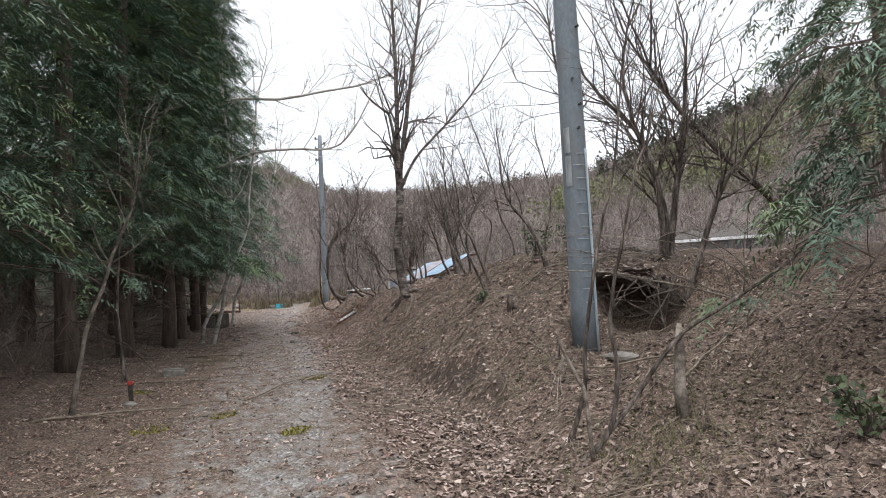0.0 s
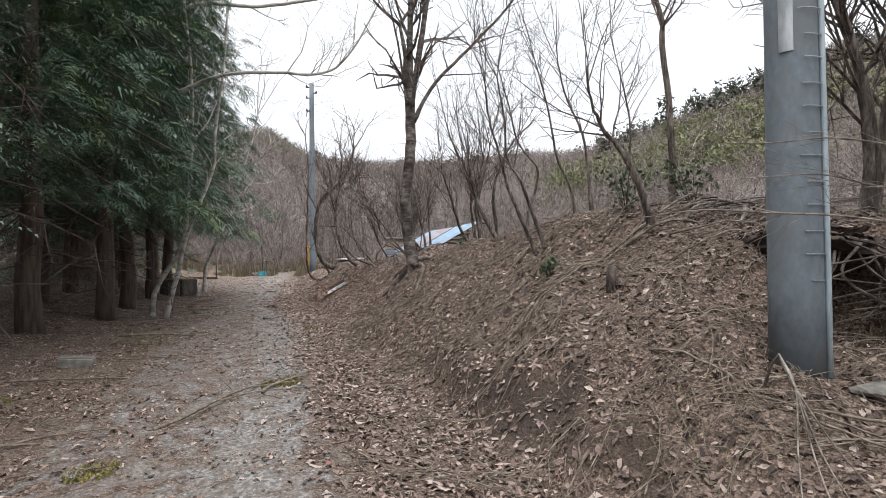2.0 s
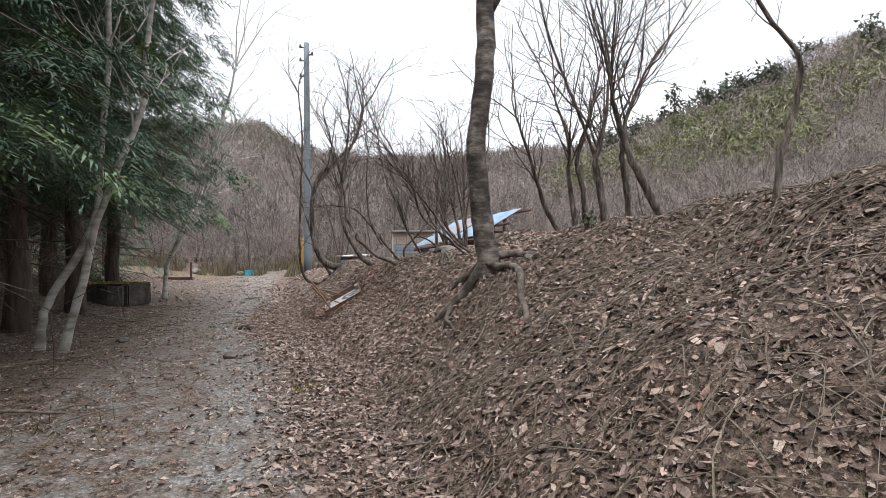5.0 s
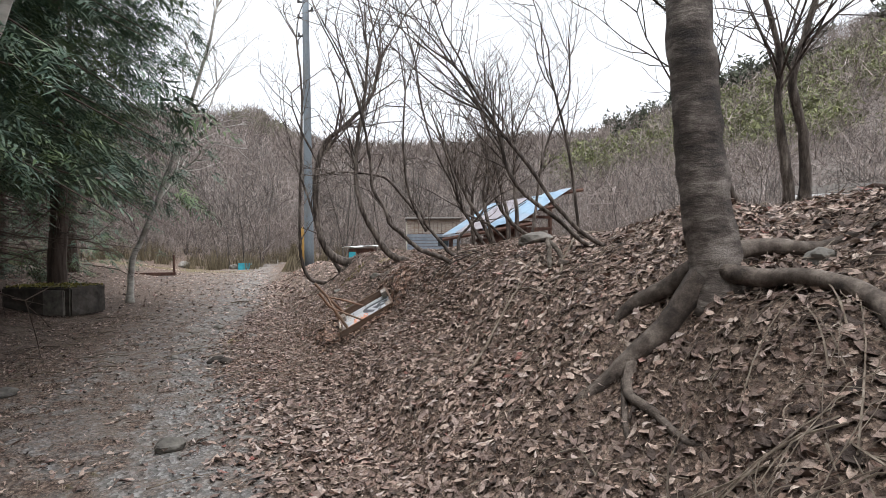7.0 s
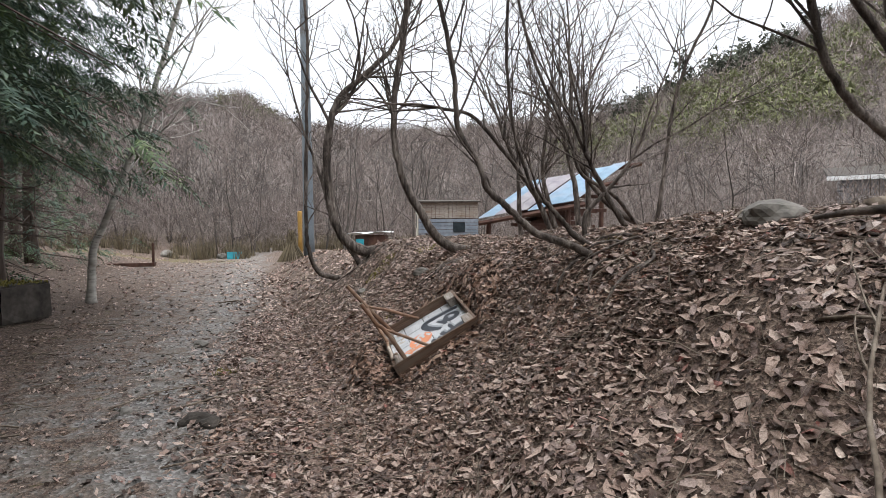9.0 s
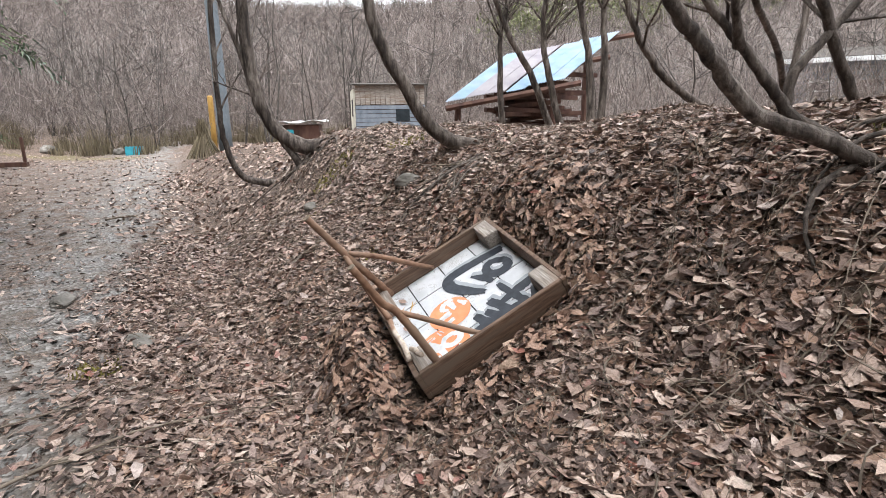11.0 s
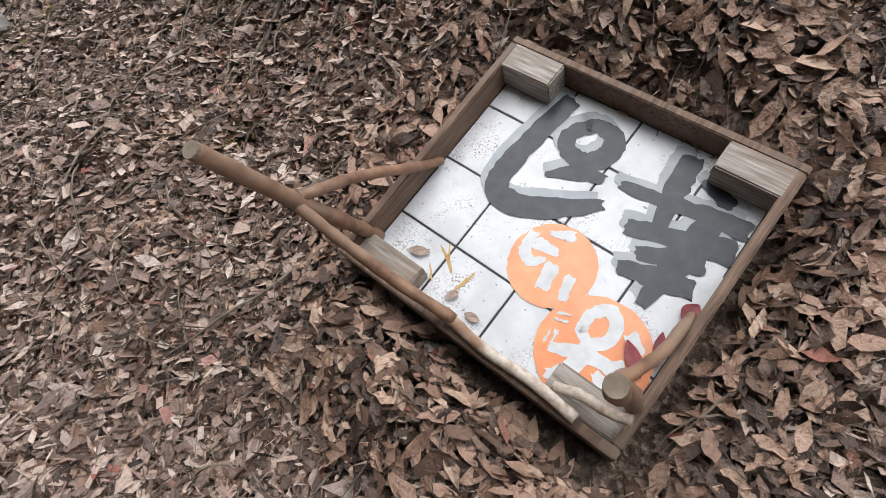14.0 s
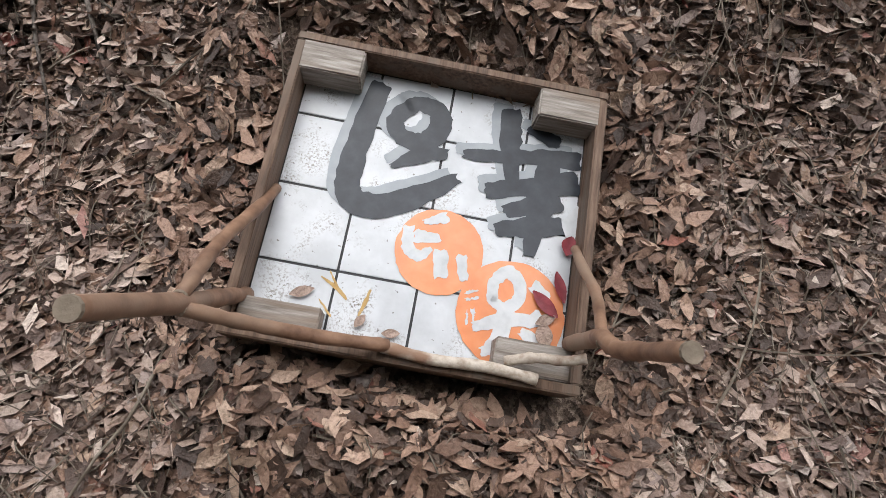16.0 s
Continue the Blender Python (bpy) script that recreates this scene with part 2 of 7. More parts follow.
M_MOSSBLOCK = surface("old_concrete", (0.030, 0.026, 0.022), (0.065, 0.056, 0.048), (0.115, 0.10, 0.088), 7, 0.9, (1, 1, 1), 0.5, 0.01)
M_STEEL = surface("galvanised_steel", (0.30, 0.33, 0.35), (0.42, 0.45, 0.47), (0.55, 0.58, 0.60), 20, 0.45, (1, 1, 0.3), 0.1, 0.002, metal=0.6)
M_PVC = surface("grey_conduit", (0.30, 0.37, 0.42), (0.40, 0.48, 0.53), (0.50, 0.58, 0.63), 12, 0.4, (1, 1, 0.2), 0.05, 0.002)
M_IRON = surface("dark_iron", (0.02, 0.02, 0.022), (0.05, 0.05, 0.052), (0.09, 0.085, 0.08), 20, 0.55, (1, 1, 1), 0.2, 0.002, metal=0.5)
M_FRAME = surface("weathered_board", (0.058, 0.034, 0.022), (0.135, 0.080, 0.052), (0.22, 0.145, 0.100), 20, 0.7, (5, 0.5, 5), 0.5, 0.003, stain=(0.15, 0.108, 0.080))
M_BLOCKWOOD = surface("grey_post_wood", (0.15, 0.125, 0.105), (0.29, 0.255, 0.225), (0.45, 0.415, 0.38), 26, 0.8, (0.35, 4, 4), 0.6, 0.004, stain=(0.22, 0.16, 0.12))
M_PANEL = panel_material()
M_STREAK = surface("ochre_streak", (0.45, 0.26, 0.08), (0.55, 0.36, 0.14), (0.62, 0.45, 0.22), 40, 0.7)
M_INK = surface("dark_slate_paint", (0.024, 0.029, 0.038), (0.034, 0.040, 0.052), (0.050, 0.057, 0.070), 30, 0.28, (1, 1, 1), 0.1, 0.001)
M_INK.node_tree.nodes["Principled BSDF"].inputs["Specular IOR Level"].default_value = 0.28
M_INKSHADE = surface("pale_grey_paint", (0.29, 0.32, 0.35), (0.35, 0.38, 0.41), (0.40, 0.43, 0.46), 14, 0.45, (1, 1, 1), 0.05, 0.001)
M_ORANGE = surface("faded_orange_paint", (0.76, 0.25, 0.10), (0.82, 0.30, 0.13), (0.84, 0.36, 0.18), 14, 0.28, (1, 1, 1), 0.05, 0.001)
M_WHITESTROKE = surface("white_brush_paint", (0.58, 0.60, 0.62), (0.66, 0.68, 0.70), (0.72, 0.73, 0.75), 40, 0.5, (1, 1, 1), 0.1, 0.001)
M_GROOVE = surface("black_joint", (0.012, 0.012, 0.014), (0.02, 0.02, 0.023), (0.035, 0.035, 0.038), 12, 0.6)
M_BRANCH = surface("smooth_brown_branch", (0.115, 0.058, 0.034), (0.205, 0.112, 0.068), (0.29, 0.170, 0.108), 22, 0.6, (1, 1, 1), 0.45, 0.004, stain=(0.25, 0.17, 0.12))
M_PALEBRANCH = surface("peeled_branch", (0.33, 0.26, 0.20), (0.50, 0.43, 0.36), (0.64, 0.58, 0.51), 60, 0.7, (1, 1, 1), 0.6, 0.003, stain=(0.24, 0.14, 0.09))
M_CUT = surface("cut_wood", (0.16, 0.125, 0.09), (0.25, 0.20, 0.15), (0.34, 0.28, 0.21), 30, 0.8)
M_BLUEROOF = surface("pale_blue_tin", (0.22, 0.32, 0.42), (0.29, 0.41, 0.52), (0.36, 0.48, 0.58), 3, 0.45, (1, 1, 1), 0.1, 0.003, stain=(0.40, 0.40, 0.44))
M_SIDING = surface("blue_grey_siding", (0.13, 0.16, 0.20), (0.20, 0.235, 0.28), (0.28, 0.315, 0.36), 5, 0.6)
M_CREAM = surface("cream_board", (0.42, 0.40, 0.33), (0.55, 0.53, 0.45), (0.65, 0.63, 0.55), 4, 0.7)
# soil of the overhang, its tone kept dark for the shade in the hollow
M_SHADESOIL = surface("shade_dark_soil", (0.022, 0.015, 0.011), (0.048, 0.034, 0.026), (0.085, 0.063, 0.048), 16, 0.95, (1, 1, 1), 0.8, 0.02)
M_RUST = surface("rusty_brown_boards", (0.045, 0.022, 0.016), (0.095, 0.046, 0.034), (0.15, 0.085, 0.06), 6, 0.85, (1, 1, 0.3), 0.3, 0.01)
M_SHEET = surface("faded_lilac_tin", (0.34, 0.32, 0.36), (0.42, 0.40, 0.43), (0.50, 0.48, 0.50), 4, 0.55)
M_WHITE = surface("white_paint", (0.62, 0.64, 0.65), (0.72, 0.74, 0.75), (0.80, 0.81, 0.82), 4, 0.5)
M_GLASS = surface("dark_glass", (0.02, 0.026, 0.03), (0.03, 0.038, 0.044), (0.04, 0.05, 0.058), 4, 0.08)
M_YELLOW = surface("yellow_ochre_post", (0.36, 0.20, 0.045), (0.46, 0.27, 0.065), (0.54, 0.34, 0.10), 8, 0.6)
M_TURQUOISE = surface("turquoise_plastic", (0.03, 0.30, 0.40), (0.04, 0.40, 0.52), (0.07, 0.46, 0.58), 5, 0.45)
M_RED = surface("red_plastic", (0.35, 0.03, 0.025), (0.45, 0.045, 0.035), (0.52, 0.07, 0.05), 9, 0.5)
M_CRIMSON = surface("crimson_leaf", (0.16, 0.012, 0.022), (0.24, 0.022, 0.035), (0.32, 0.04, 0.055), 30, 0.5)
M_TWIGHAZE = leaf_material("fine_bare_twigs", ((0.0, (0.078, 0.060, 0.054)), (0.4, (0.172, 0.139, 0.126)), (0.8, (0.290, 0.246, 0.228)), (1.0, (0.42, 0.380, 0.358))), 0.9)
M_SHRUB = leaf_material("shrub_leaf", ((0.0, (0.030, 0.051, 0.024)), (0.6, (0.068, 0.102, 0.045)), (1.0, (0.128, 0.165, 0.083))), 0.45)

# ---- building tools ----
class Geo:
    """Vertices and faces gathered for one mesh."""

    def __init__(self):
        self.v, self.f, self.n = [], [], 0

    def add(self, verts, faces):
        self.v.append(np.asarray(verts, float).reshape(-1, 3))
        self.f.extend([tuple(i + self.n for i in q) for q in faces])
        self.n += len(self.v[-1])

    def tube(self, pts, radii, sides=6, cap=True):
        pts = np.asarray(pts, float)
        n = len(pts)
        radii = np.broadcast_to(np.asarray(radii, float), (n,))
        tan = np.gradient(pts, axis=0)
        tan /= np.linalg.norm(tan, axis=1)[:, None] + 1e-9
        ref = np.array((1.0, 0, 0)) if abs(tan[0][0]) < 0.8 else np.array((0, 1.0, 0))
        rings, ang = [], np.arange(sides) * 2 * np.pi / sides
        for p, d, r in zip(pts, tan, radii):
            a = ref - d * (ref @ d)
            a /= np.linalg.norm(a) + 1e-9
            ref = a
            b = np.cross(d, a)
            rings.append(p + r * (np.cos(ang)[:, None] * a + np.sin(ang)[:, None] * b))
        faces = []
        for i in range(n - 1):
            for j in range(sides):
                k = (j + 1) % sides
                faces.append((i * sides + j, i * sides + k, (i + 1) * sides + k, (i + 1) * sides + j))
        if cap:
            faces.append(tuple(range(sides - 1, -1, -1)))
            faces.append(tuple(range((n - 1) * sides, n * sides)))
        self.add(np.concatenate(rings), faces)

    def box(self, centre, size, turn=None):
        s = np.array([(x, y, z) for x in (-0.5, 0.5) for y in (-0.5, 0.5) for z in (-0.5, 0.5)]) * np.array(size)
        if turn is not None:
            s = s @ np.array(turn.to_3x3()).T
        self.add(s + np.array(centre), [(0, 1, 3, 2), (4, 6, 7, 5), (0, 4, 5, 1), (2, 3, 7, 6), (0, 2, 6, 4), (1, 5, 7, 3)])

    def mesh(self, name, material, smooth_faces=False):
        me = bpy.data.meshes.new(name)
        v = np.concatenate(self.v) if self.v else np.zeros((0, 3))
        me.from_pydata(v.tolist(), [], self.f)
        me.materials.append(material)
        if smooth_faces:
            me.polygons.foreach_set("use_smooth", [True] * len(me.polygons))
        me.update()
        return me


def obj(name, geo, material, parent=None, label="", smooth_faces=False):
    ob = new(name, geo.mesh(name, material, smooth_faces))
    if parent is not None:
        ob.parent = parent
    if label:
        ob["label"] = label
    return ob


def part(name, bm, material, parent, label=""):
    me = bpy.data.meshes.new(name)
    bm.to_mesh(me)
    bm.free()
    me.materials.append(material)
    ob = new(name, me)
    ob.parent = parent
    if label:
        ob["label"] = label
    return ob


def bevelled(size, bevel=0.004, jag=0.0, cuts=0, rnd=None):
    """A box with worn edges."""
    bm = bmesh.new()
    bmesh.ops.create_cube(bm, size=1)
    bmesh.ops.scale(bm, vec=size, verts=bm.verts)
    if cuts:
        bmesh.ops.subdivide_edges(bm, edges=bm.edges, cuts=cuts, use_grid_fill=True)
    if bevel:
        bmesh.ops.bevel(bm, geom=[e for e in bm.edges if e.is_manifold and e.calc_face_angle(0) > 0.5], offset=bevel, segments=2, affect="EDGES")
    if jag:
        for v in bm.verts:
            v.co += Vector([(rnd.random() - 0.5) * jag for _ in range(3)])
    return bm


def empty(name, m=None, **tags):
    ob = new(name)
    ob.empty_display_size = 0.1
    if m is not None:
        ob.matrix_basis = m
    return tagged(ob, **tags)


def curve_points(ctrl, per=6):
    """Points along a smooth line through the given ones."""
    c = np.asarray(ctrl, float)
    c = np.vstack([2 * c[0] - c[1], c, 2 * c[-1] - c[-2]])
    out = []
    for i in range(1, len(c) - 2):
        p0, p1, p2, p3 = c[i - 1:i + 3]
        for s in np.arange(per) / per:
            out.append(0.5 * (2 * p1 + (p2 - p0) * s + (2 * p0 - 5 * p1 + 4 * p2 - p3) * s * s + (3 * p1 - p0 - 3 * p2 + p3) * s ** 3))
    out.append(c[-2])
    return np.array(out)


def unit(v):
    v = np.asarray(v, float)
    return v / (np.linalg.norm(v) + 1e-9)


def sprout(geo, rnd, start, way, length, radius, depth, sides=4, up=0.25, kids=4, spread=0.75, segs=5):
    """A bare twig that wanders upward and forks."""
    n = segs
    pts, p, d = [np.array(start)], np.array(start, float), unit(way)
    for _ in range(n):
        d = unit(d + rnd.normal(0, 0.13, 3) + np.array((0, 0, up * 0.22)))
        p = p + d * length / n
        pts.append(p)
    geo.tube(pts, np.linspace(radius, radius * 0.35, n + 1), sides, cap=False)
    if depth > 0:
        for i in range(kids):
            k = 1 + int(rnd.random() * n * 0.99)
            side = unit(np.cross(d, rnd.normal(0, 1, 3)))
            w = unit(d * (1 - spread * 0.5) + side * spread + np.array((0, 0, up * 0.5)))
            sprout(geo, rnd, pts[k], w, length * (0.35 + 0.35 * rnd.random()), radius * 0.5, depth - 1, 3, up, max(2, kids - 1), spread, max(2, segs - 1))


def stem(geo, rnd, ctrl, r0, r1, sides=8, twigs=8, twig_len=0.9, from_part=0.35, depth=2, top=True, kids=4, foot=1.5):
    """A wandering stem through control points, with twigs along its upper part."""
    pts = curve_points(ctrl, 6)
    n = len(pts)
    pts[1:-1] += rnd.normal(0, min(r0 * 0.10, 0.005), (n - 2, 3))
    radii = np.linspace(r0, r1, n) * (1 + 0.025 * rnd.normal(0, 1, n))
    radii[:3] *= np.array((foot, 1 + (foot - 1) * 0.5, 1 + (foot - 1) * 0.15))
    geo.tube(pts, radii, sides)
    for _ in range(twigs):
        k = int(n * (from_part + (1 - from_part) * rnd.random() * 0.98))
        k = min(max(k, 1), n - 1)
        d = unit(pts[k] - pts[k - 1])
        side = unit(np.cross(d, rnd.normal(0, 1, 3)))
        sprout(geo, rnd, pts[k], unit(d * 0.7 + side * 0.8 + np.array((0, 0, 0.25))), twig_len * (0.5 + 0.8 * rnd.random()), radii[k] * 0.42, depth, 4, kids=kids)
    if top:
        d = unit(pts[-1] - pts[-3])
        for _ in range(3):
            sprout(geo, rnd, pts[-1], unit(d + rnd.normal(0, 0.25, 3)), twig_len * 1.3, r1 * 0.8, depth, 4, kids=kids)


def settle(ctrl, sink=0.06):
    """The control points, begun a little under the ground."""
    c = [tuple(p) for p in ctrl]
    g = float(height(c[0][0], c[0][1]))
    return [(c[0][0], c[0][1], g - sink)] + c[1:]


def scatter(proto, places, turns, sizes, tilts=None):
    """Copies of one prototype (verts, faces) as joined arrays."""
    v, f = proto
    m = len(places)
    c, s = np.cos(turns), np.sin(turns)
    w = v[None] * sizes[:, None, None]
    x = w[..., 0] * c[:, None] - w[..., 1] * s[:, None]
    y = w[..., 0] * s[:, None] + w[..., 1] * c[:, None]
    out = np.stack([x, y, w[..., 2]], -1)
    if tilts is not None:
        out[..., 2] += x * tilts[:, :1] + y * tilts[:, 1:2]
    out += places[:, None]
    faces = f[None] + (np.arange(m) * len(v))[:, None, None]
    return out.reshape(-1, 3), faces.reshape(-1, f.shape[1])


def mesh_of(name, pieces, material):
    """One mesh from several (verts, faces) arrays, all with faces of one size."""
    vs, fs, n = [], [], 0
    for v, f in pieces:
        vs.append(v)
        fs.append(f + n)
        n += len(v)
    v, f = np.concatenate(vs), np.concatenate(fs)
    me = bpy.data.meshes.new(name)
    me.vertices.add(len(v))
    me.vertices.foreach_set("co", v.astype(np.float32).ravel())
    k = f.shape[1]
    me.loops.add(f.size)
    me.loops.foreach_set("vertex_index", f.astype(np.int32).ravel())
    me.polygons.add(len(f))
    me.polygons.foreach_set("loop_start", (np.arange(len(f)) * k).astype(np.int32))
    me.materials.append(material)
    me.update(calc_edges=True)
    return me


def as_arrays(geo, size=4):
    """A Geo whose faces all become quads (triangles repeat none: three-sided faces are left out)."""
    return np.concatenate(geo.v), np.array([q for q in geo.f if len(q) == size])


# ---- the ground: track, bank, verge, hills, in one sheet ----
def lerp_knots(v, knots):
    return np.interp(v, [k[0] for k in knots], [k[1] for k in knots])


TOE = ((-40, 5.0), (0, 1.6), (5, 0.55), (8, -0.42), (10.3, -1.05), (12.7, -1.7), (14.1, -2.0), (15.7, -2.5), (17.5, -3.1), (19.3, -3.65), (22.6, -4.4), (27.6, -5.6), (40, -9.0), (60, -15.0))
CREST = ((-10, 1.9), (6, 1.75), (8, 1.66), (9, 1.72), (10, 1.8), (11, 1.84), (13, 1.70), (15, 1.52), (16, 1.38), (17, 1.2), (20, 1.1), (23, 0.98), (27, 0.8), (34, 0.45), (42, 0.2))
SLOPE = ((-10, 0.30), (6.7, 0.34), (7.7, 0.61), (9.2, 0.66), (11, 0.66), (17, 0.58), (26, 0.50))
RIDGE = ((-180, 9.0), (-60, 11.0), (-25, 10.2), (-14, 10.6), (-11, 9.2), (-5, 8.4), (5, 8.2), (14, 8.6), (21, 9.5), (26, 10.6), (31, 12.2), (36, 13.2), (42, 15.4), (60, 17.0), (110, 12.0), (180, 9.0))


def smooth(a, b, v):
    s = np.clip((v - a) / (b - a), 0, 1)
    return s * s * (3 - 2 * s)


def lumps(x, y, size):
    """Soft bumps of about one unit, from a few crossed waves."""
    a, b = x / size, y / size
    return (np.sin(1.7 * a + 0.6 * b + 1.3) * np.sin(1.1 * b - 0.5 * a) + 0.6 * np.sin(2.9 * a - 1.3 * b + 0.4)
            * np.sin(2.3 * b + 0.9 * a + 2.0) + 0.35 * np.sin(5.1 * a + 2.2 * b) * np.sin(4.7 * b - 1.9 * a + 0.7))


def height(x, y):
    """The height of the ground: track, leafy bank, verge and the hills around."""
    x, y = np.asarray(x, float), np.asarray(y, float)
    u = x - lerp_knots(y, TOE)
    crest = lerp_knots(y, CREST)
    rise = np.maximum(u + 0.12 * lumps(x, y, 0.9), 0) * lerp_knots(y, SLOPE)
    rise = np.where(u < 0.35, rise * smooth(-0.2, 0.35, u), rise)
    k = 0.30
    h = np.clip(0.5 + 0.5 * (crest - rise) / k, 0, 1)
    bank = crest * (1 - h) + rise * h - k * h * (1 - h)
    bank = bank + 0.16 * smooth(5.6, 6.9, y) * (1 - smooth(9, 10.8, y)) * smooth(0.22, 0.50, u + 0.16 * lumps(x, y, 0.55)) * (1 - smooth(1.3, 2.2, u))
    bank = bank + 0.16 * smooth(12.2, 13.6, y) * (1 - smooth(22, 25, y)) * smooth(0.85, 1.4, u) * (1 - smooth(1.9, 2.9, u))
    bank = bank + 0.035 * lumps(x, y, 0.40) * smooth(0.2, 0.9, u) * (1 - smooth(15.8, 16.6, y))
    bank = bank * (1 - 0.45 * smooth(5, 18, u)) + 0.07 * lumps(x, y, 1.3) * smooth(0.1, 1.2, u)
    pit = np.exp(-(((x - 2.66) / 0.42) ** 2 + ((y - 7.36) / 0.55) ** 2) ** 2)
    bank = bank - 1.0 * pit
    left = -1.7 - 0.25 * np.clip(y, -10, 50) - x
    verge = 0.5 * smooth(0.0, 4.5, left) + 0.035 * lumps(x, y, 0.7) * smooth(0.2, 1.5, left)
    near = np.maximum(bank, 0) + verge + 0.012 * lumps(x, y, 0.45) + 0.02 * np.exp(-((left + 2.2) / 0.5) ** 2)
    dx, dy = x + 4, y - 12
    r = np.hypot(dx, dy)
    az = np.degrees(np.arctan2(dx, dy))
    top = np.tan(np.radians(lerp_knots(az, RIDGE))) * 210
    hill = top * smooth(14, 225, r) * (1 + 0.05 * lumps(x, y, 30)) * smooth(24, 60, r) + 1.2 * lumps(x, y, 14) * smooth(45, 90, r)
    z = near * (1 - smooth(30, 60, r)) + hill
    # the bed that the sign box has pressed into the bank
    sx, sy = x + 2.6385, y - 18.4285
    bed = 0.325 + (0.466 * sx + 0.2187 * sy) / 0.857
    along, across = np.abs(0.144 * sx - 0.99 * sy), np.abs(0.99 * sx + 0.09 * sy)
    mask = (1 - smooth(0.36, 0.50, along)) * (1 - smooth(0.30, 0.44, across))
    silt = 0.065 * np.exp(-((0.99 * sx + 0.09 * sy + 0.45) / 0.13) ** 2) * (1 - smooth(0.38, 0.6, along))
    return z * (1 - mask) + np.minimum(z, bed) * mask + silt


def axis(fine_from, fine_to, step, far_from, far_to):
    mid = np.arange(fine_from, fine_to + step / 2, step)
    lo, hi, g = [], [], 1.22
    s, v = step, fine_from
    while v > far_from:
        s = min(s * g, 16)
        v -= s
        lo.append(v)
    s, v = step, fine_to
    while v < far_to:
        s = min(s * g, 16)
        v += s
        hi.append(v)
    return np.array(lo[::-1] + list(mid) + hi)


gx, gy = axis(-7.5, 4.5, 0.075, -620, 620), axis(1.5, 26, 0.09, -620, 640)
GX, GY = np.meshgrid(gx, gy, indexing="ij")
GZ = height(GX, GY)
nx, ny = GX.shape
near_mask = smooth(-8.5, -6.5, GX) * (1 - smooth(3.5, 5.5, GX)) * (1 - smooth(25, 28, GY))
rng = np.random.default_rng(5)
GZ = GZ + near_mask * 0.008 * rng.normal(0, 1, GX.shape)
idx = np.arange(nx * ny).reshape(nx, ny)
quads = np.stack([idx[:-1, :-1], idx[1:, :-1], idx[1:, 1:], idx[:-1, 1:]], -1).reshape(-1, 4)
ground_mesh = mesh_of("ground", [(np.stack([GX, GY, GZ], -1).reshape(-1, 3), quads)], M_GROUND)
ground_mesh.polygons.foreach_set("use_smooth", [True] * len(ground_mesh.polygons))
# what covers the ground: gravel (red), moss (green), woodland floor (blue), bare soil (alpha)
edge_right = GX - lerp_knots(GY, TOE)
edge_left = GX + 2.2 + 0.25 * np.clip(GY, -10, 50)
middle = lerp_knots(GY, ((0, -0.9), (6, -1.55), (10, -2.2), (15, -3.45), (19, -4.75), (24, -5.8), (32, -7.6), (40, -9.5)))
gravel = np.exp(-((GX - middle) / (0.75 + 0.03 * np.clip(GY - 10, 0, 30))) ** 2) * 0.52
gravel = np.maximum(gravel, 0.42 * smooth(-0.2, 1.2, edge_left) * (1 - smooth(-1.3, -0.3, edge_right)))
gravel = np.maximum(gravel, 0.38 * smooth(23, 30, GY) * (1 - smooth(36, 40, GY)) * smooth(-0.5, 1.5, edge_left + 2) * (1 - smooth(-0.8, 0.3, edge_right)))
moss = 0.33 * np.exp(-((GX - middle + 0.55) / 0.3) ** 2) * (GY < 20) + 0.36 * np.exp(-((edge_left - 0.6) / 0.5) ** 2)
moss = np.maximum(moss, 0.55 * np.exp(-((GY - 37.5) / 2.0) ** 2) * (1 - smooth(-1, 0, edge_right)))
moss = np.maximum(moss, 0.38 * smooth(1.4, 1.9, edge_right) * (1 - smooth(2.6, 3.4, edge_right)) * smooth(16.5, 18, GY) * (1 - smooth(25, 27, GY)))
woods = smooth(34, 48, np.hypot(GX + 4, GY - 12))
cover = ground_mesh.color_attributes.new("cover", "FLOAT_COLOR", "POINT")
soil = np.exp(-((edge_right + 0.16 * lumps(GX, GY, 0.55) - 0.36) / 0.2) ** 2) * smooth(5.2, 6.4, GY) * (1 - smooth(9.2, 10.4, GY)) * smooth(-0.5, 0.3, lumps(GX, GY, 0.6))
cover.data.foreach_set("color", np.stack([gravel, moss, woods, soil], -1).astype(np.float32).ravel())
ground = new("ground", ground_mesh)
tagged(ground, "gravel track beside a leaf-covered earth bank, rising to wooded hills", "ground", kind="structure")

# ---- trees and stems on the bank: lines of growth ----
TREE_TRUNK = ((-0.56, 14.2, 1.04), (-0.61, 14.2, 1.29), (-0.67, 14.2, 1.66), (-0.71, 14.2, 2.08), (-0.73, 14.2, 2.49), (-0.63, 14.2, 3.4), (-0.63, 14.2, 4.25))
TREE_LIMB_A = ((-0.63, 14.2, 4.22), (-0.63, 14.2, 5.54), (-0.61, 14.2, 6.87), (-0.63, 14.2, 8.22), (-0.67, 14.2, 10.04), (-0.73, 14.2, 11.57))
TREE_LIMB_B = ((-0.63, 14.2, 4.22), (-0.42, 14.2, 5.46), (-0.2, 14.2, 6.86), (-0.01, 14.2, 8.05), (0.27, 14.2, 9.72), (0.6, 14.2, 11.25))
TREE_LIMB_C = ((-0.58, 14.2, 3.93), (-0.12, 14.2, 4.72), (0.64, 14.2, 5.5), (1.42, 14.2, 6.37), (2.13, 14.2, 7.4))
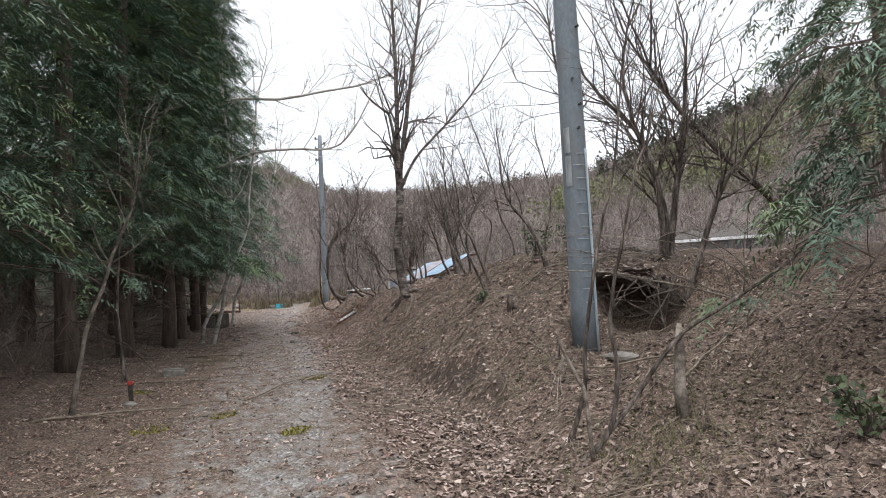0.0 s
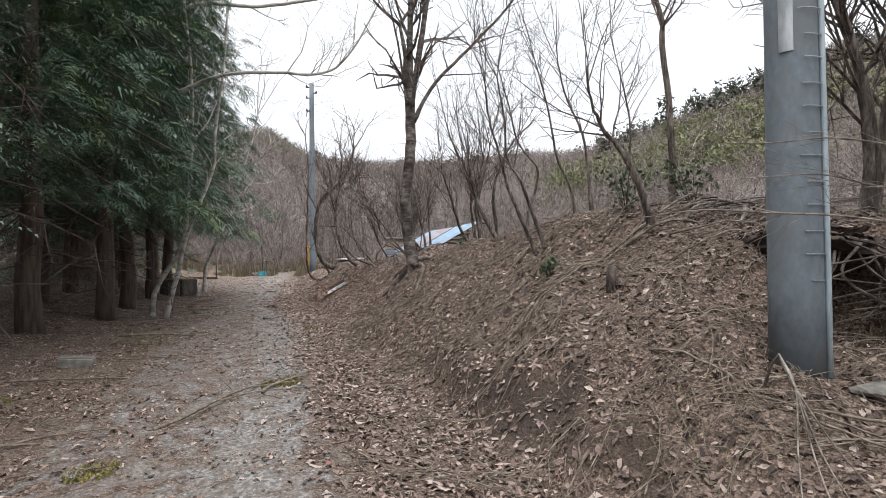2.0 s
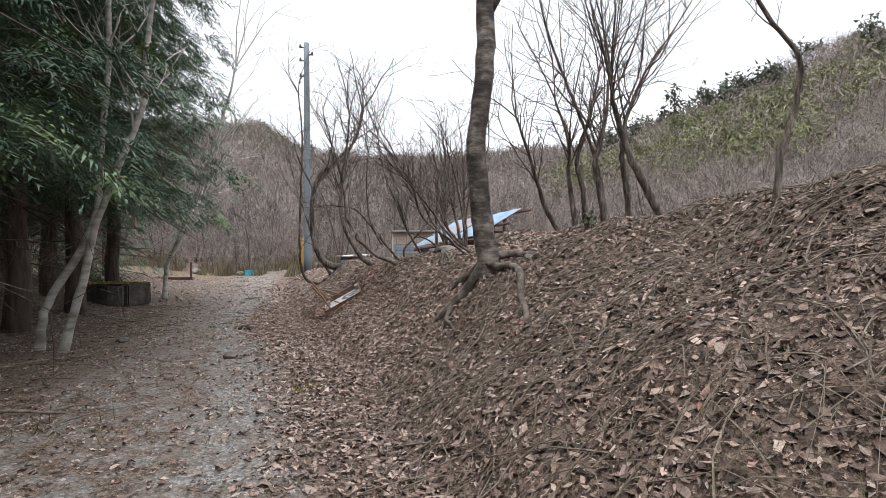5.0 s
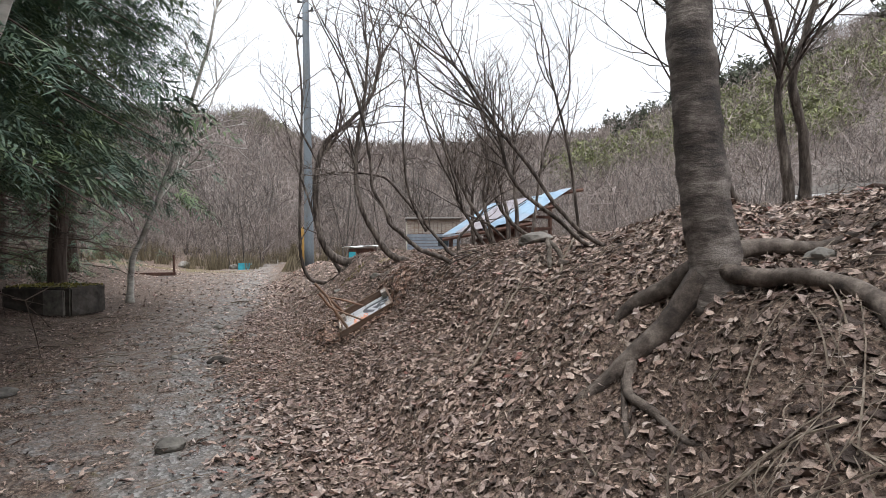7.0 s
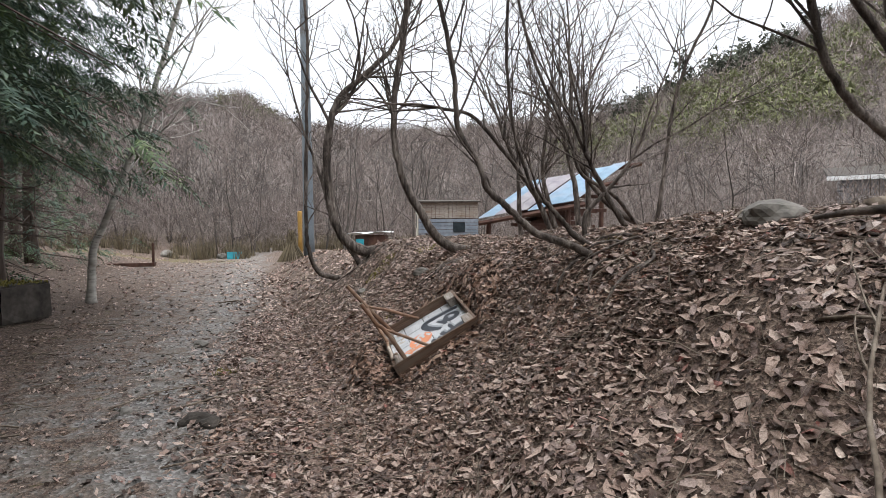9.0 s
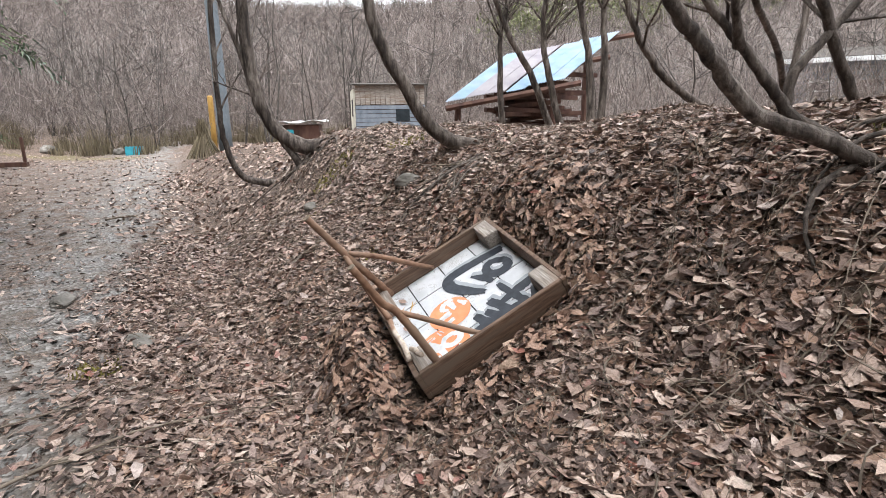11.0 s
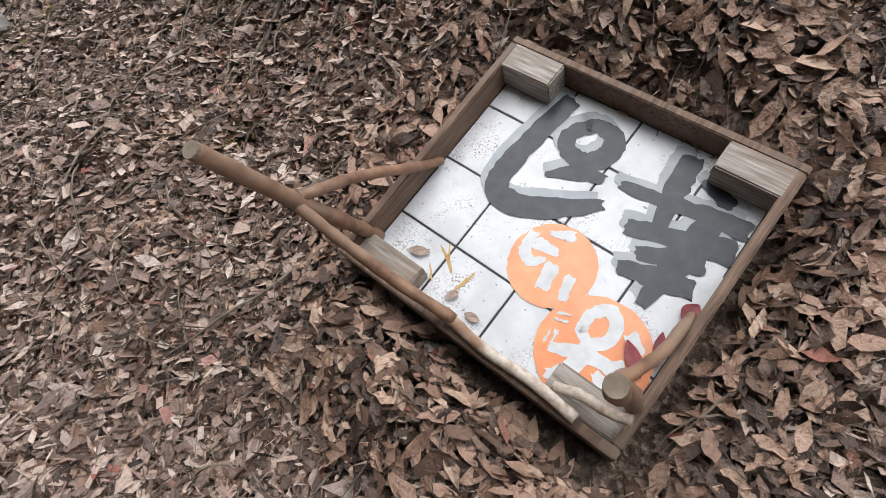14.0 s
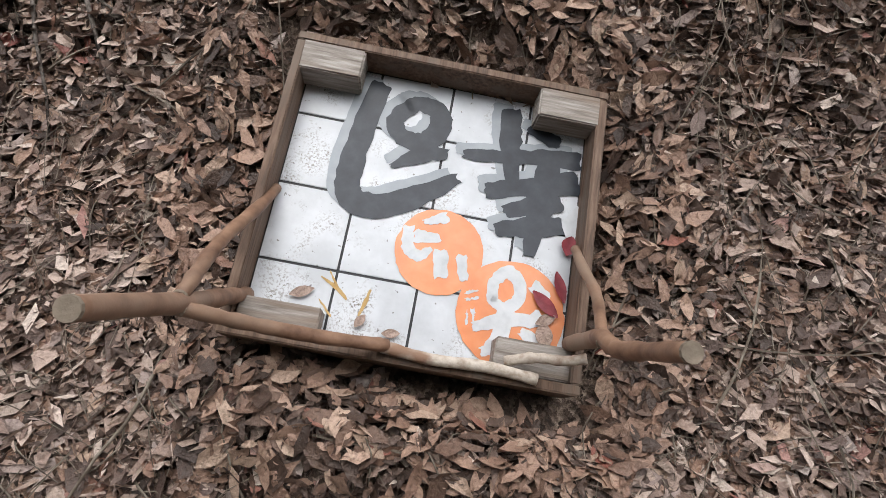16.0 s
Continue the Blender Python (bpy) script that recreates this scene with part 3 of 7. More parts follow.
TREE_LIMB_D = ((-0.67, 14.2, 3.93), (-0.8, 14.2, 5.11), (-1.04, 14.2, 6.29), (-1.32, 14.2, 7.34))
PALE_A = ((-6.27, 15.8, 0.05), (-6.15, 15.8, 0.62), (-5.74, 15.8, 1.32), (-5.53, 15.8, 1.87), (-5.47, 15.8, 2.82), (-5.39, 15.8, 3.82), (-5.4, 15.8, 5.23), (-5.51, 15.8, 6.44))
PALE_B = ((-5.98, 15.8, 0.27), (-5.68, 15.8, 1.02), (-5.56, 15.8, 1.62), (-5.36, 15.8, 2.17), (-4.95, 15.8, 3.23), (-4.9, 15.8, 4.03), (-4.72, 15.8, 5.45), (-4.63, 15.8, 6.67))
PALE_BOUGH = ((-6.05, 15.6, 6.46), (-5.06, 15.6, 6.79), (-3.92, 15.6, 6.76), (-2.77, 15.6, 6.93), (-1.61, 15.6, 7.11), (-0.72, 15.6, 7.43), (0.17, 15.6, 7.95))
PALE_BOUGH2 = ((-5.93, 15.6, 4.72), (-4.8, 15.6, 5.21), (-3.66, 15.6, 5.33), (-2.66, 15.6, 5.3), (-2.08, 15.6, 5.6), (-1.48, 15.6, 6.55), (-0.86, 15.6, 7.88))
BIRCH = ((-8.21, 24.3, 0.32), (-8.16, 24.3, 0.87), (-7.95, 24.3, 1.4), (-7.56, 24.3, 2.35), (-7.13, 24.3, 3.51), (-6.8, 24.3, 4.57), (-6.48, 24.3, 5.62), (-6.26, 24.3, 6.57))
STEM0 = ((-3.72, 23.4, 0.32), (-4.09, 23.4, 0.53), (-4.27, 23.4, 0.88), (-4.32, 23.4, 1.47), (-4.29, 23.4, 2.96), (-4.25, 23.4, 4.43), (-4.35, 23.4, 5.6))
STEM1 = ((-3.18, 22.8, 0.78), (-3.54, 22.8, 1.02), (-3.77, 22.8, 1.35), (-3.88, 22.8, 1.98), (-3.87, 22.8, 2.68), (-3.7, 22.8, 3.28), (-3.25, 22.8, 3.7), (-2.78, 22.8, 4.22), (-2.59, 22.8, 5.02))
STEM1B = ((-3.37, 22.8, 0.94), (-3.65, 22.8, 1.09), (-3.83, 22.8, 1.46), (-4.01, 22.8, 2.12), (-4.23, 22.8, 2.77), (-4.45, 22.8, 3.6))
STEM2 = ((-2.02, 20.1, 0.94), (-2.34, 20.1, 1.11), (-2.57, 20.1, 1.42), (-2.77, 20.1, 1.82), (-2.86, 20.1, 2.29), (-2.83, 20.1, 2.88), (-2.73, 20.1, 3.48), (-2.66, 20.1, 4.21))
STEM3A = ((-1.42, 17.38, 0.96), (-1.58, 17.44, 1.06), (-1.76, 17.50, 1.15), (-1.97, 17.55, 1.23), (-2.11, 17.53, 1.35), (-2.2, 17.52, 1.43), (-2.29, 17.5, 1.51), (-2.34, 17.5, 1.66), (-2.47, 17.5, 1.89), (-2.49, 17.5, 2.19), (-2.57, 17.5, 2.63), (-2.68, 17.5, 3.03))
STEM3B = ((-1.89, 17.72, 1.43), (-1.99, 17.65, 1.6), (-2.1, 17.6, 1.92), (-2.14, 17.6, 2.42), (-2.11, 17.6, 2.96))
STEM3C = ((-1.36, 17.42, 1.02), (-1.50, 17.56, 1.10), (-1.64, 17.72, 1.2), (-1.71, 17.75, 1.29), (-1.84, 17.77, 1.44), (-1.96, 17.8, 1.58), (-2.31, 17.8, 2), (-2.57, 17.8, 2.08))
STEM3D = ((-0.6, 18.81, 1.13), (-0.81, 18.66, 1.31), (-1.02, 18.5, 1.49), (-1.23, 18.35, 1.59), (-1.45, 18.2, 1.69), (-1.54, 18.2, 1.97), (-1.79, 18.2, 2.49), (-1.93, 18.2, 3.02), (-1.98, 18.2, 3.44))
STEM4 = ((-0.47, 19.1, 1.1), (-0.38, 19.1, 1.36), (-0.32, 19.1, 1.75), (-0.24, 19.1, 2.33), (-0.08, 19.1, 2.86), (0.14, 19.1, 3.32), (0.17, 19.1, 3.85))
STEM5A = ((-0.4, 15.95, 1.06), (-0.64, 15.95, 1.27), (-0.91, 15.95, 1.49), (-1.17, 15.95, 1.69), (-1.31, 15.95, 1.89), (-1.39, 15.95, 2.22), (-1.5, 15.95, 2.4))
STEM5B = ((-0.48, 15.85, 1.14), (-0.7, 15.85, 1.35), (-0.95, 15.85, 1.6), (-1.16, 15.85, 1.9), (-1.4, 15.85, 2.19), (-1.53, 15.85, 2.33))
STEM5C = ((-0.6, 16.3, 1.06), (-0.61, 16.3, 1.38), (-0.67, 16.3, 1.89), (-0.74, 16.3, 2.27), (-0.82, 16.3, 2.6))
STEM6 = ((-1.09, 17.9, 1.09), (-1.19, 17.9, 1.24), (-1.3, 17.9, 1.4), (-1.42, 17.9, 1.61), (-1.51, 17.9, 1.79))
STEM6B = ((-1.51, 17.9, 1.19), (-1.51, 17.9, 1.34), (-1.41, 17.9, 1.46), (-1.26, 17.9, 1.62), (-1.18, 17.9, 1.73))
STEM7 = ((0.44, 20.5, 1.17), (-0.07, 20.5, 1.38), (-0.38, 20.5, 1.61), (-0.62, 20.5, 1.96), (-0.77, 20.5, 2.38))
STEMK1 = ((-0.15, 23, 1.11), (-0.47, 23, 1.65), (-0.78, 23, 2.15), (-1, 23, 2.6), (-1.18, 23, 3.09))
STEMK2 = ((-0.21, 22.6, 1.11), (-0.42, 22.6, 1.59), (-0.53, 22.6, 2.17), (-0.46, 22.6, 2.9))
STEMK3 = ((-0.08, 22.2, 1.12), (-0.13, 22.2, 1.82), (-0.29, 22.2, 2.47), (-0.38, 22.2, 3.03))
STEMK4 = ((0.05, 22.2, 1.11), (0.06, 22.2, 1.82), (0.01, 22.2, 2.47), (0.01, 22.2, 3.16))
STEMK5 = ((-0.54, 24, 1.11), (-0.59, 24, 1.83), (-0.56, 24, 2.51), (-0.36, 24, 3.24))
STEMP = ((1.2, 12.1, 1.69), (1.24, 12.1, 1.99), (1.36, 12.1, 2.39), (1.38, 12.1, 2.72), (1.08, 12.1, 3.12), (0.93, 12.1, 3.72), (0.76, 12.1, 4.32))
STEMQ = ((0.99, 10.4, 1.36), (0.76, 10.4, 1.83), (0.61, 10.4, 2.19), (0.51, 10.4, 2.59), (0.37, 10.4, 3.07), (0.32, 10.4, 3.52))
STEMQ2 = ((1.08, 10.3, 1.4), (0.87, 10.3, 1.94), (0.75, 10.3, 2.27), (0.58, 10.3, 2.56), (0.55, 10.3, 3.04), (0.46, 10.3, 3.57))
STEMR = ((1.73, 11.2, 1.77), (1.67, 11.2, 2.24), (1.46, 11.2, 2.76), (1.34, 11.2, 3.4), (1.16, 11.2, 4.09))
STEMR2 = ((1.99, 11.3, 1.8), (1.96, 11.3, 2.44), (1.87, 11.3, 3.09), (1.63, 11.3, 3.62), (1.51, 11.3, 4.15))
STEMS = ((2.29, 10.9, 1.84), (2.28, 10.9, 2.2), (2.41, 10.9, 2.76), (2.4, 10.9, 3.31), (2.26, 10.9, 3.92))
STEMT = ((1.84, 8.9, 1.69), (1.69, 8.9, 2.03), (1.51, 8.9, 2.38), (1.37, 8.9, 2.54), (1.23, 8.9, 2.78), (1.16, 8.9, 3.05))
STEMU = ((0.85, 14.5, 1.6), (0.71, 14.5, 2.33), (0.44, 14.5, 3.05), (0.16, 14.5, 3.77), (-0.02, 14.5, 4.5))
STEM6A = ((0.8, 14.4, 1.58), (0.71, 14.4, 2), (0.66, 14.4, 2.32), (0.78, 14.4, 2.78), (0.83, 14.4, 3.29))
STEM6C = ((1.16, 14.6, 1.64), (1.1, 14.6, 2.08), (1.06, 14.6, 2.57), (1.16, 14.6, 3.01), (1.36, 14.6, 3.45))
STEM6D = ((0.97, 13.3, 1.66), (0.71, 13.3, 1.98), (0.56, 13.3, 2.32), (0.45, 13.3, 2.7), (0.43, 13.3, 2.98))
STEM6E = ((0.81, 15.6, 1.61), (0.78, 15.6, 1.86), (0.72, 15.6, 2.26), (0.71, 15.6, 2.79), (0.53, 15.6, 3.37))
STEM6F = ((0.95, 16.1, 1.65), (0.62, 16.1, 1.75), (0.46, 16.1, 2.1), (0.29, 16.1, 2.67), (0.1, 16.1, 3.23))
STEM6G = ((0.93, 15.6, 1.63), (0.93, 15.6, 2.03), (0.84, 15.6, 2.56), (1.02, 15.6, 3.15), (1.14, 15.6, 3.74))
SAP_A = ((0.93, 4.7, 0.16), (1.09, 4.7, 0.53), (1.12, 4.7, 0.92), (1.29, 4.7, 1.8), (1.44, 4.7, 2.32), (1.52, 4.7, 2.85))
SAP_B = ((0.92, 4.4, 0.02), (1.19, 4.4, 0.31), (1.27, 4.4, 0.77), (1.24, 4.4, 1.16), (1.4, 4.4, 1.86), (1.52, 4.4, 2.35))
SAP_C = ((0.91, 4.4, 0.02), (1.3, 4.4, 0.41), (1.76, 4.4, 0.97), (2.23, 4.4, 1.25), (2.71, 4.4, 1.54), (3.11, 4.4, 1.88), (3.6, 4.4, 2.07))
CLUMP_A = ((3.19, 7.9, 1.19), (3.27, 7.9, 1.84), (3.26, 7.9, 2.52), (3.05, 7.9, 3.43), (2.55, 7.9, 3.99), (2.28, 7.9, 4.34))
CLUMP_B = ((3.41, 8, 1.22), (3.45, 8, 1.98), (3.61, 8, 2.88), (3.76, 8, 3.73), (3.85, 8, 4.66))
CLUMP_C = ((3.25, 7.9, 1.22), (3.34, 7.9, 2.18), (3.2, 7.9, 2.94), (2.98, 7.9, 3.57), (2.84, 7.9, 4.34), (2.95, 7.9, 5.04))
CLUMP_D = ((5.08, 8.4, 1.16), (5.25, 8.4, 1.67), (5.35, 8.4, 2.34), (5.06, 8.4, 2.72), (4.55, 8.4, 3.22), (3.9, 8.4, 3.95), (3.48, 8.4, 4.63))
CLUMP_E = ((3.1, 7, 1.06), (3.32, 7, 1.64), (3.6, 7, 2.35), (3.81, 7, 2.7), (4.27, 7, 3.24), (4.68, 7, 3.79))
BACKTREE = ((3.29, 11.5, 1.71), (3.3, 11.5, 3.19), (3.17, 11.5, 4.47), (3.16, 11.5, 4.9), (2.88, 11.5, 5.76), (2.75, 11.5, 6.74))
LEFT_LEAN = ((-4.53, 7.2, 0.57), (-4.34, 7.2, 1.07), (-4.14, 7.2, 1.58), (-4, 7.2, 2.03), (-3.78, 7.2, 2.55), (-3.72, 7.2, 2.84))
LEFT_THIN = ((-5.12, 9.6, 0.78), (-5.24, 9.6, 1.23), (-5.21, 9.6, 2.04), (-5.17, 9.6, 2.86), (-5.18, 9.6, 3.85))


def bare_tree(label, stems, bark, seed, category="tree", group="", name="bare_tree"):
    """stems: (control points, base radius, tip radius, twigs, twig length, first part with twigs, depth)."""
    rnd = np.random.default_rng(seed)
    thing = empty(name, None, label=label, category=category, group=group)
    for ctrl, r0, r1, twigs, tl, frm, depth in stems:
        trunk, crown = Geo(), Geo()
        pts = curve_points(ctrl, 6)
        stem(trunk, rnd, ctrl, r0, r1, 9 if r0 > 0.04 else 7, 0, top=False)
        n = len(pts)
        for _ in range(twigs):
            k = min(max(int(n * (frm + (1 - frm) * rnd.random() * 0.98)), 1), n - 1)
            d = unit(pts[k] - pts[k - 1])
            side = unit(np.cross(d, rnd.normal(0, 1, 3)))
            r = (r0 + (r1 - r0) * k / n) * 0.45
            sprout(crown, rnd, pts[k], unit(d * 0.75 + side * 0.75 + np.array((0, 0, 0.25))), tl * (0.5 + 0.8 * rnd.random()), r, depth, 4)
        d = unit(pts[-1] - pts[-3])
        for _ in range(3):
            sprout(crown, rnd, pts[-1], unit(d + rnd.normal(0, 0.25, 3)), tl * 1.3, r1 * 0.8, depth, 4)
        obj("trunk", trunk, bark, thing, smooth_faces=True)
        tagged(obj("crown", crown, bark, thing), kind="stuff")
    return thing


def root(geo, rnd, ctrl, r0, r1):
    pts = curve_points(ctrl, 6)
    z = height(pts[:, 0], pts[:, 1])
    pts[:, 2] = z + pts[:, 2] - 0.012
    geo.tube(pts, 0.76 * np.linspace(r0, r1, len(pts)) * (1 + 0.035 * rnd.normal(0, 1, len(pts))), 7)


main_tree = bare_tree("tall bare tree with banded grey bark and exposed gnarled roots", [
    (settle(TREE_TRUNK, 0.15), 0.125, 0.098, 1, 1.2, 0.8, 2),
    (TREE_LIMB_A, 0.068, 0.022, 26, 1.5, 0.15, 2), (TREE_LIMB_B, 0.064, 0.020, 26, 1.5, 0.15, 2),
    (TREE_LIMB_C, 0.042, 0.013, 18, 1.2, 0.25, 2), (TREE_LIMB_D, 0.028, 0.008, 6, 0.8, 0.2, 1)], M_CHERRY, 11, name="cherry_tree")
rr = np.random.default_rng(8)
for ctrl, r0, r1 in (
        (((-0.66, 14.20, 0.14), (-0.84, 14.24, 0.07), (-1.02, 14.31, 0.04), (-1.18, 14.35, 0.01), (-1.38, 14.38, -0.04)), 0.090, 0.03),
        (((-0.98, 14.30, 0.04), (-1.06, 14.16, 0.03), (-1.02, 13.95, 0.02), (-0.99, 13.76, 0.01), (-0.92, 13.62, -0.03)), 0.045, 0.018),
        (((-1.04, 14.26, 0.02), (-1.12, 14.05, 0.01), (-1.14, 13.9, -0.02)), 0.026, 0.012),
        (((-0.64, 14.30, 0.12), (-0.77, 14.46, 0.06), (-0.89, 14.54, 0.03), (-1.02, 14.60, -0.04)), 0.080, 0.04),
        (((-0.60, 14.12, 0.13), (-0.46, 13.86, 0.06), (-0.40, 13.52, 0.04), (-0.44, 13.28, 0.04), (-0.47, 13.10, 0.03), (-0.50, 12.86, 0.03), (-0.53, 12.64, 0.02), (-0.58, 12.37, -0.02), (-0.62, 12.2, -0.05)), 0.062, 0.028),
        (((-0.56, 14.22, 0.14), (-0.38, 14.22, 0.08), (-0.22, 14.16, 0.05), (-0.02, 14.05, 0.01), (0.2, 13.9, -0.05)), 0.066, 0.035),
        (((-0.58, 14.3, 0.1), (-0.42, 14.5, 0.05), (-0.2, 14.6, -0.04)), 0.06, 0.03)):
    rg = Geo()
    root(rg, rr, ctrl, r0, r1)
    obj("root", rg, M_ROOT, main_tree, "gnarled surface root", True)

bare_tree("slender pale-barked tree with two crooked stems beside the track", [
    (settle(PALE_A), 0.058, 0.028, 8, 1.3, 0.5, 2), (settle(PALE_B), 0.055, 0.026, 8, 1.3, 0.5, 2),
    (PALE_BOUGH, 0.05, 0.015, 16, 1.3, 0.3, 2), (PALE_BOUGH2, 0.042, 0.014, 14, 1.1, 0.3, 2)], M_BIRCH, 21, name="pale_tree")
bare_tree("leaning white birch with long thin side branches", [(settle(BIRCH), 0.072, 0.026, 16, 2.0, 0.4, 2)], M_BIRCH, 22, name="birch_tree")
CL = "curved shrub stems along the bank"
bare_tree("thin bare sapling curving up from the bank", [(settle(STEM0), 0.045, 0.018, 9, 0.9, 0.45, 2)], M_BARK, 31, group=CL)
bare_tree("thick bare trunk sweeping up out of the bank", [(settle(STEM1), 0.092, 0.026, 16, 1.2, 0.5, 2), (settle(STEM1B), 0.04, 0.012, 8, 0.9, 0.4, 2)], M_BARK, 32, group=CL)
bare_tree("single curved bare stem with a cut stump foot", [(settle(STEM2), 0.058, 0.018, 14, 1.0, 0.45, 2)], M_BARK, 33, group=CL)
bare_tree("spreading clump of bare stems leaning low over the bank", [
    (settle(STEM3A), 0.029, 0.013, 9, 0.8, 0.5, 2), (STEM3B, 0.014, 0.009, 9, 0.8, 0.45, 2),
    (settle(STEM3C), 0.026, 0.011, 6, 0.6, 0.5, 1), (settle(STEM3D), 0.018, 0.010, 9, 0.8, 0.45, 2)], M_BARK, 34, group=CL, name="shrub_clump")
bare_tree("upright forked bare shrub on the bank top", [(settle(STEM4), 0.024, 0.010, 12, 0.8, 0.45, 2)], M_BARK, 35, group=CL)
bare_tree("clump of dark stems arching from a mossy foot", [
    (settle(STEM5A), 0.021, 0.013, 7, 0.8, 0.6, 2), (settle(STEM5B), 0.020, 0.012, 7, 0.8, 0.6, 2), (settle(STEM5C), 0.017, 0.010, 6, 0.7, 0.6, 2)], M_BARK, 36, group=CL, name="shrub_clump")
bare_tree("bare stem with a crossing branch on the bank top", [(settle(STEM6), 0.026, 0.016, 5, 0.8, 0.6, 2), (settle(STEM6B), 0.020, 0.012, 4, 0.8, 0.6, 2)], M_BARK, 37, group=CL)
bare_tree("low bare stem lying then bending upward", [(settle(STEM7), 0.042, 0.022, 6, 0.9, 0.6, 2)], M_BARK, 38, group=CL)
for i, c in enumerate((STEMK1, STEMK2, STEMK3, STEMK4, STEMK5)):
    bare_tree("dark upright bare stem on the plateau before the tin roof", [(settle(c), 0.050, 0.022, 10, 1.2, 0.55, 2)], M_BARK, 40 + i, group="plateau stems")
for i, c in enumerate((STEMP, STEMQ, STEMQ2, STEMR, STEMR2, STEMS, STEMT, STEMU)):
    bare_tree("slim bare sapling growing on the bank crest", [(settle(c), 0.027 if i != 6 else 0.042, 0.009, 9, 0.9, 0.45, 2)], M_BARK, 50 + i, group="crest saplings")
for i, c in enumerate((STEM6A, STEM6C, STEM6D, STEM6E, STEM6F, STEM6G)):
    bare_tree("dark bare tree leaning on the bank crest", [(settle(c), 0.046, 0.014, 9, 1.0, 0.5, 2)], M_BARK, 60 + i, group="crest trees")
bare_tree("low forked sapling with a long branch leaning over the slope", [
    (settle(SAP_A), 0.022, 0.008, 5, 0.6, 0.6, 2), (settle(SAP_B), 0.024, 0.008, 5, 0.6, 0.6, 2), (settle(SAP_C), 0.021, 0.008, 10, 0.8, 0.4, 2)], M_BARK, 70, name="sapling")
bare_tree("many-stemmed bare tree behind the concrete pole, roots over a hollow", [
    (settle(CLUMP_A), 0.060, 0.016, 16, 1.2, 0.35, 2), (settle(CLUMP_B), 0.065, 0.018, 16, 1.2, 0.35, 2),
    (settle(CLUMP_C), 0.055, 0.016, 16, 1.2, 0.35, 2), (settle(CLUMP_E), 0.045, 0.014, 12, 1.0, 0.35, 2)], M_BARK, 71)
bare_tree("dark crooked trunk leaning over the upper slope", [(settle(CLUMP_D), 0.085, 0.025, 18, 1.4, 0.35, 2)], M_BARK, 72)
bare_tree("grey bare tree rising behind the concrete pole", [(settle(BACKTREE), 0.058, 0.02, 14, 1.4, 0.45, 2)], M_BARK, 73)
bare_tree("dead pole-like sapling leaning under the cedars", [(settle(LEFT_LEAN), 0.030, 0.011, 8, 0.9, 0.4, 1)], M_DRYWOOD, 74)
bare_tree("thin pale sapling under the cedars", [(settle(LEFT_THIN), 0.03, 0.012, 7, 0.8, 0.4, 1)], M_BARK, 75)


# ---- cedars along the verge ----
def frond_array(rnd, n_branch, z0, z1, r0, r1, per):
    """Flat feathery sprays in clumps along drooping boughs round a trunk, as triangles."""
    axis_p, axis_d, axis_l = [], [], []
    clumps = max(2, per // 6)
    for i in range(n_branch):
        f = (i + rnd.random()) / n_branch
        reach = (r0 + (r1 - r0) * f ** 2.2) * (0.55 + 0.55 * rnd.random())
        a = rnd.random() * 2 * np.pi
        out = np.array((np.cos(a), np.sin(a), 0))
        side = np.array((-out[1], out[0], 0))
        for c in range(clumps):
            s = 0.28 + 0.72 * (c + rnd.random()) / clumps
            foot = out * reach * s + side * rnd.normal(0, 0.13) * reach + np.array((0, 0, z0 + (z1 - z0) * f - 0.30 * reach * s ** 1.5 + rnd.normal(0, 0.08)))
            for _ in range(6):
                yaw = rnd.uniform(-1.3, 1.3)
                axis_p.append(foot + rnd.normal(0, 0.05, 3))
                axis_d.append(unit(out * np.cos(yaw) + side * np.sin(yaw) + np.array((0, 0, rnd.uniform(-0.75, 0.0)))))
                axis_l.append(0.24 + 0.30 * rnd.random())
    p, d, ln = np.array(axis_p), np.array(axis_d), np.array(axis_l)
    flat = np.cross(d, np.array((0, 0, 1.0)) + rnd.normal(0, 0.3, d.shape))
    flat /= np.linalg.norm(flat, axis=1)[:, None]
    sag = np.array((0, 0, -1.0))
    tris = []
    for k in range(8):
        s = (k + 0.3) / 8
        for sign_ in (-1, 1):
            q = p + d * (ln * s)[:, None] + sag * (0.25 * ln * s * s)[:, None] + rnd.normal(0, 0.008, p.shape)
            w = d * 0.65 + flat * sign_ * (0.85 - 0.4 * s) + rnd.normal(0, 0.15, p.shape) + sag * 0.22
            bl = (ln * (0.29 - 0.16 * s) * (0.75 + 0.5 * rnd.random(len(p))))[:, None]
            tris.append(np.stack([q - d * 0.010, q + d * 0.022, q + w * bl], 1))
    v = np.stack(tris, 1).reshape(-1, 3)
    return v, np.arange(len(v)).reshape(-1, 3)


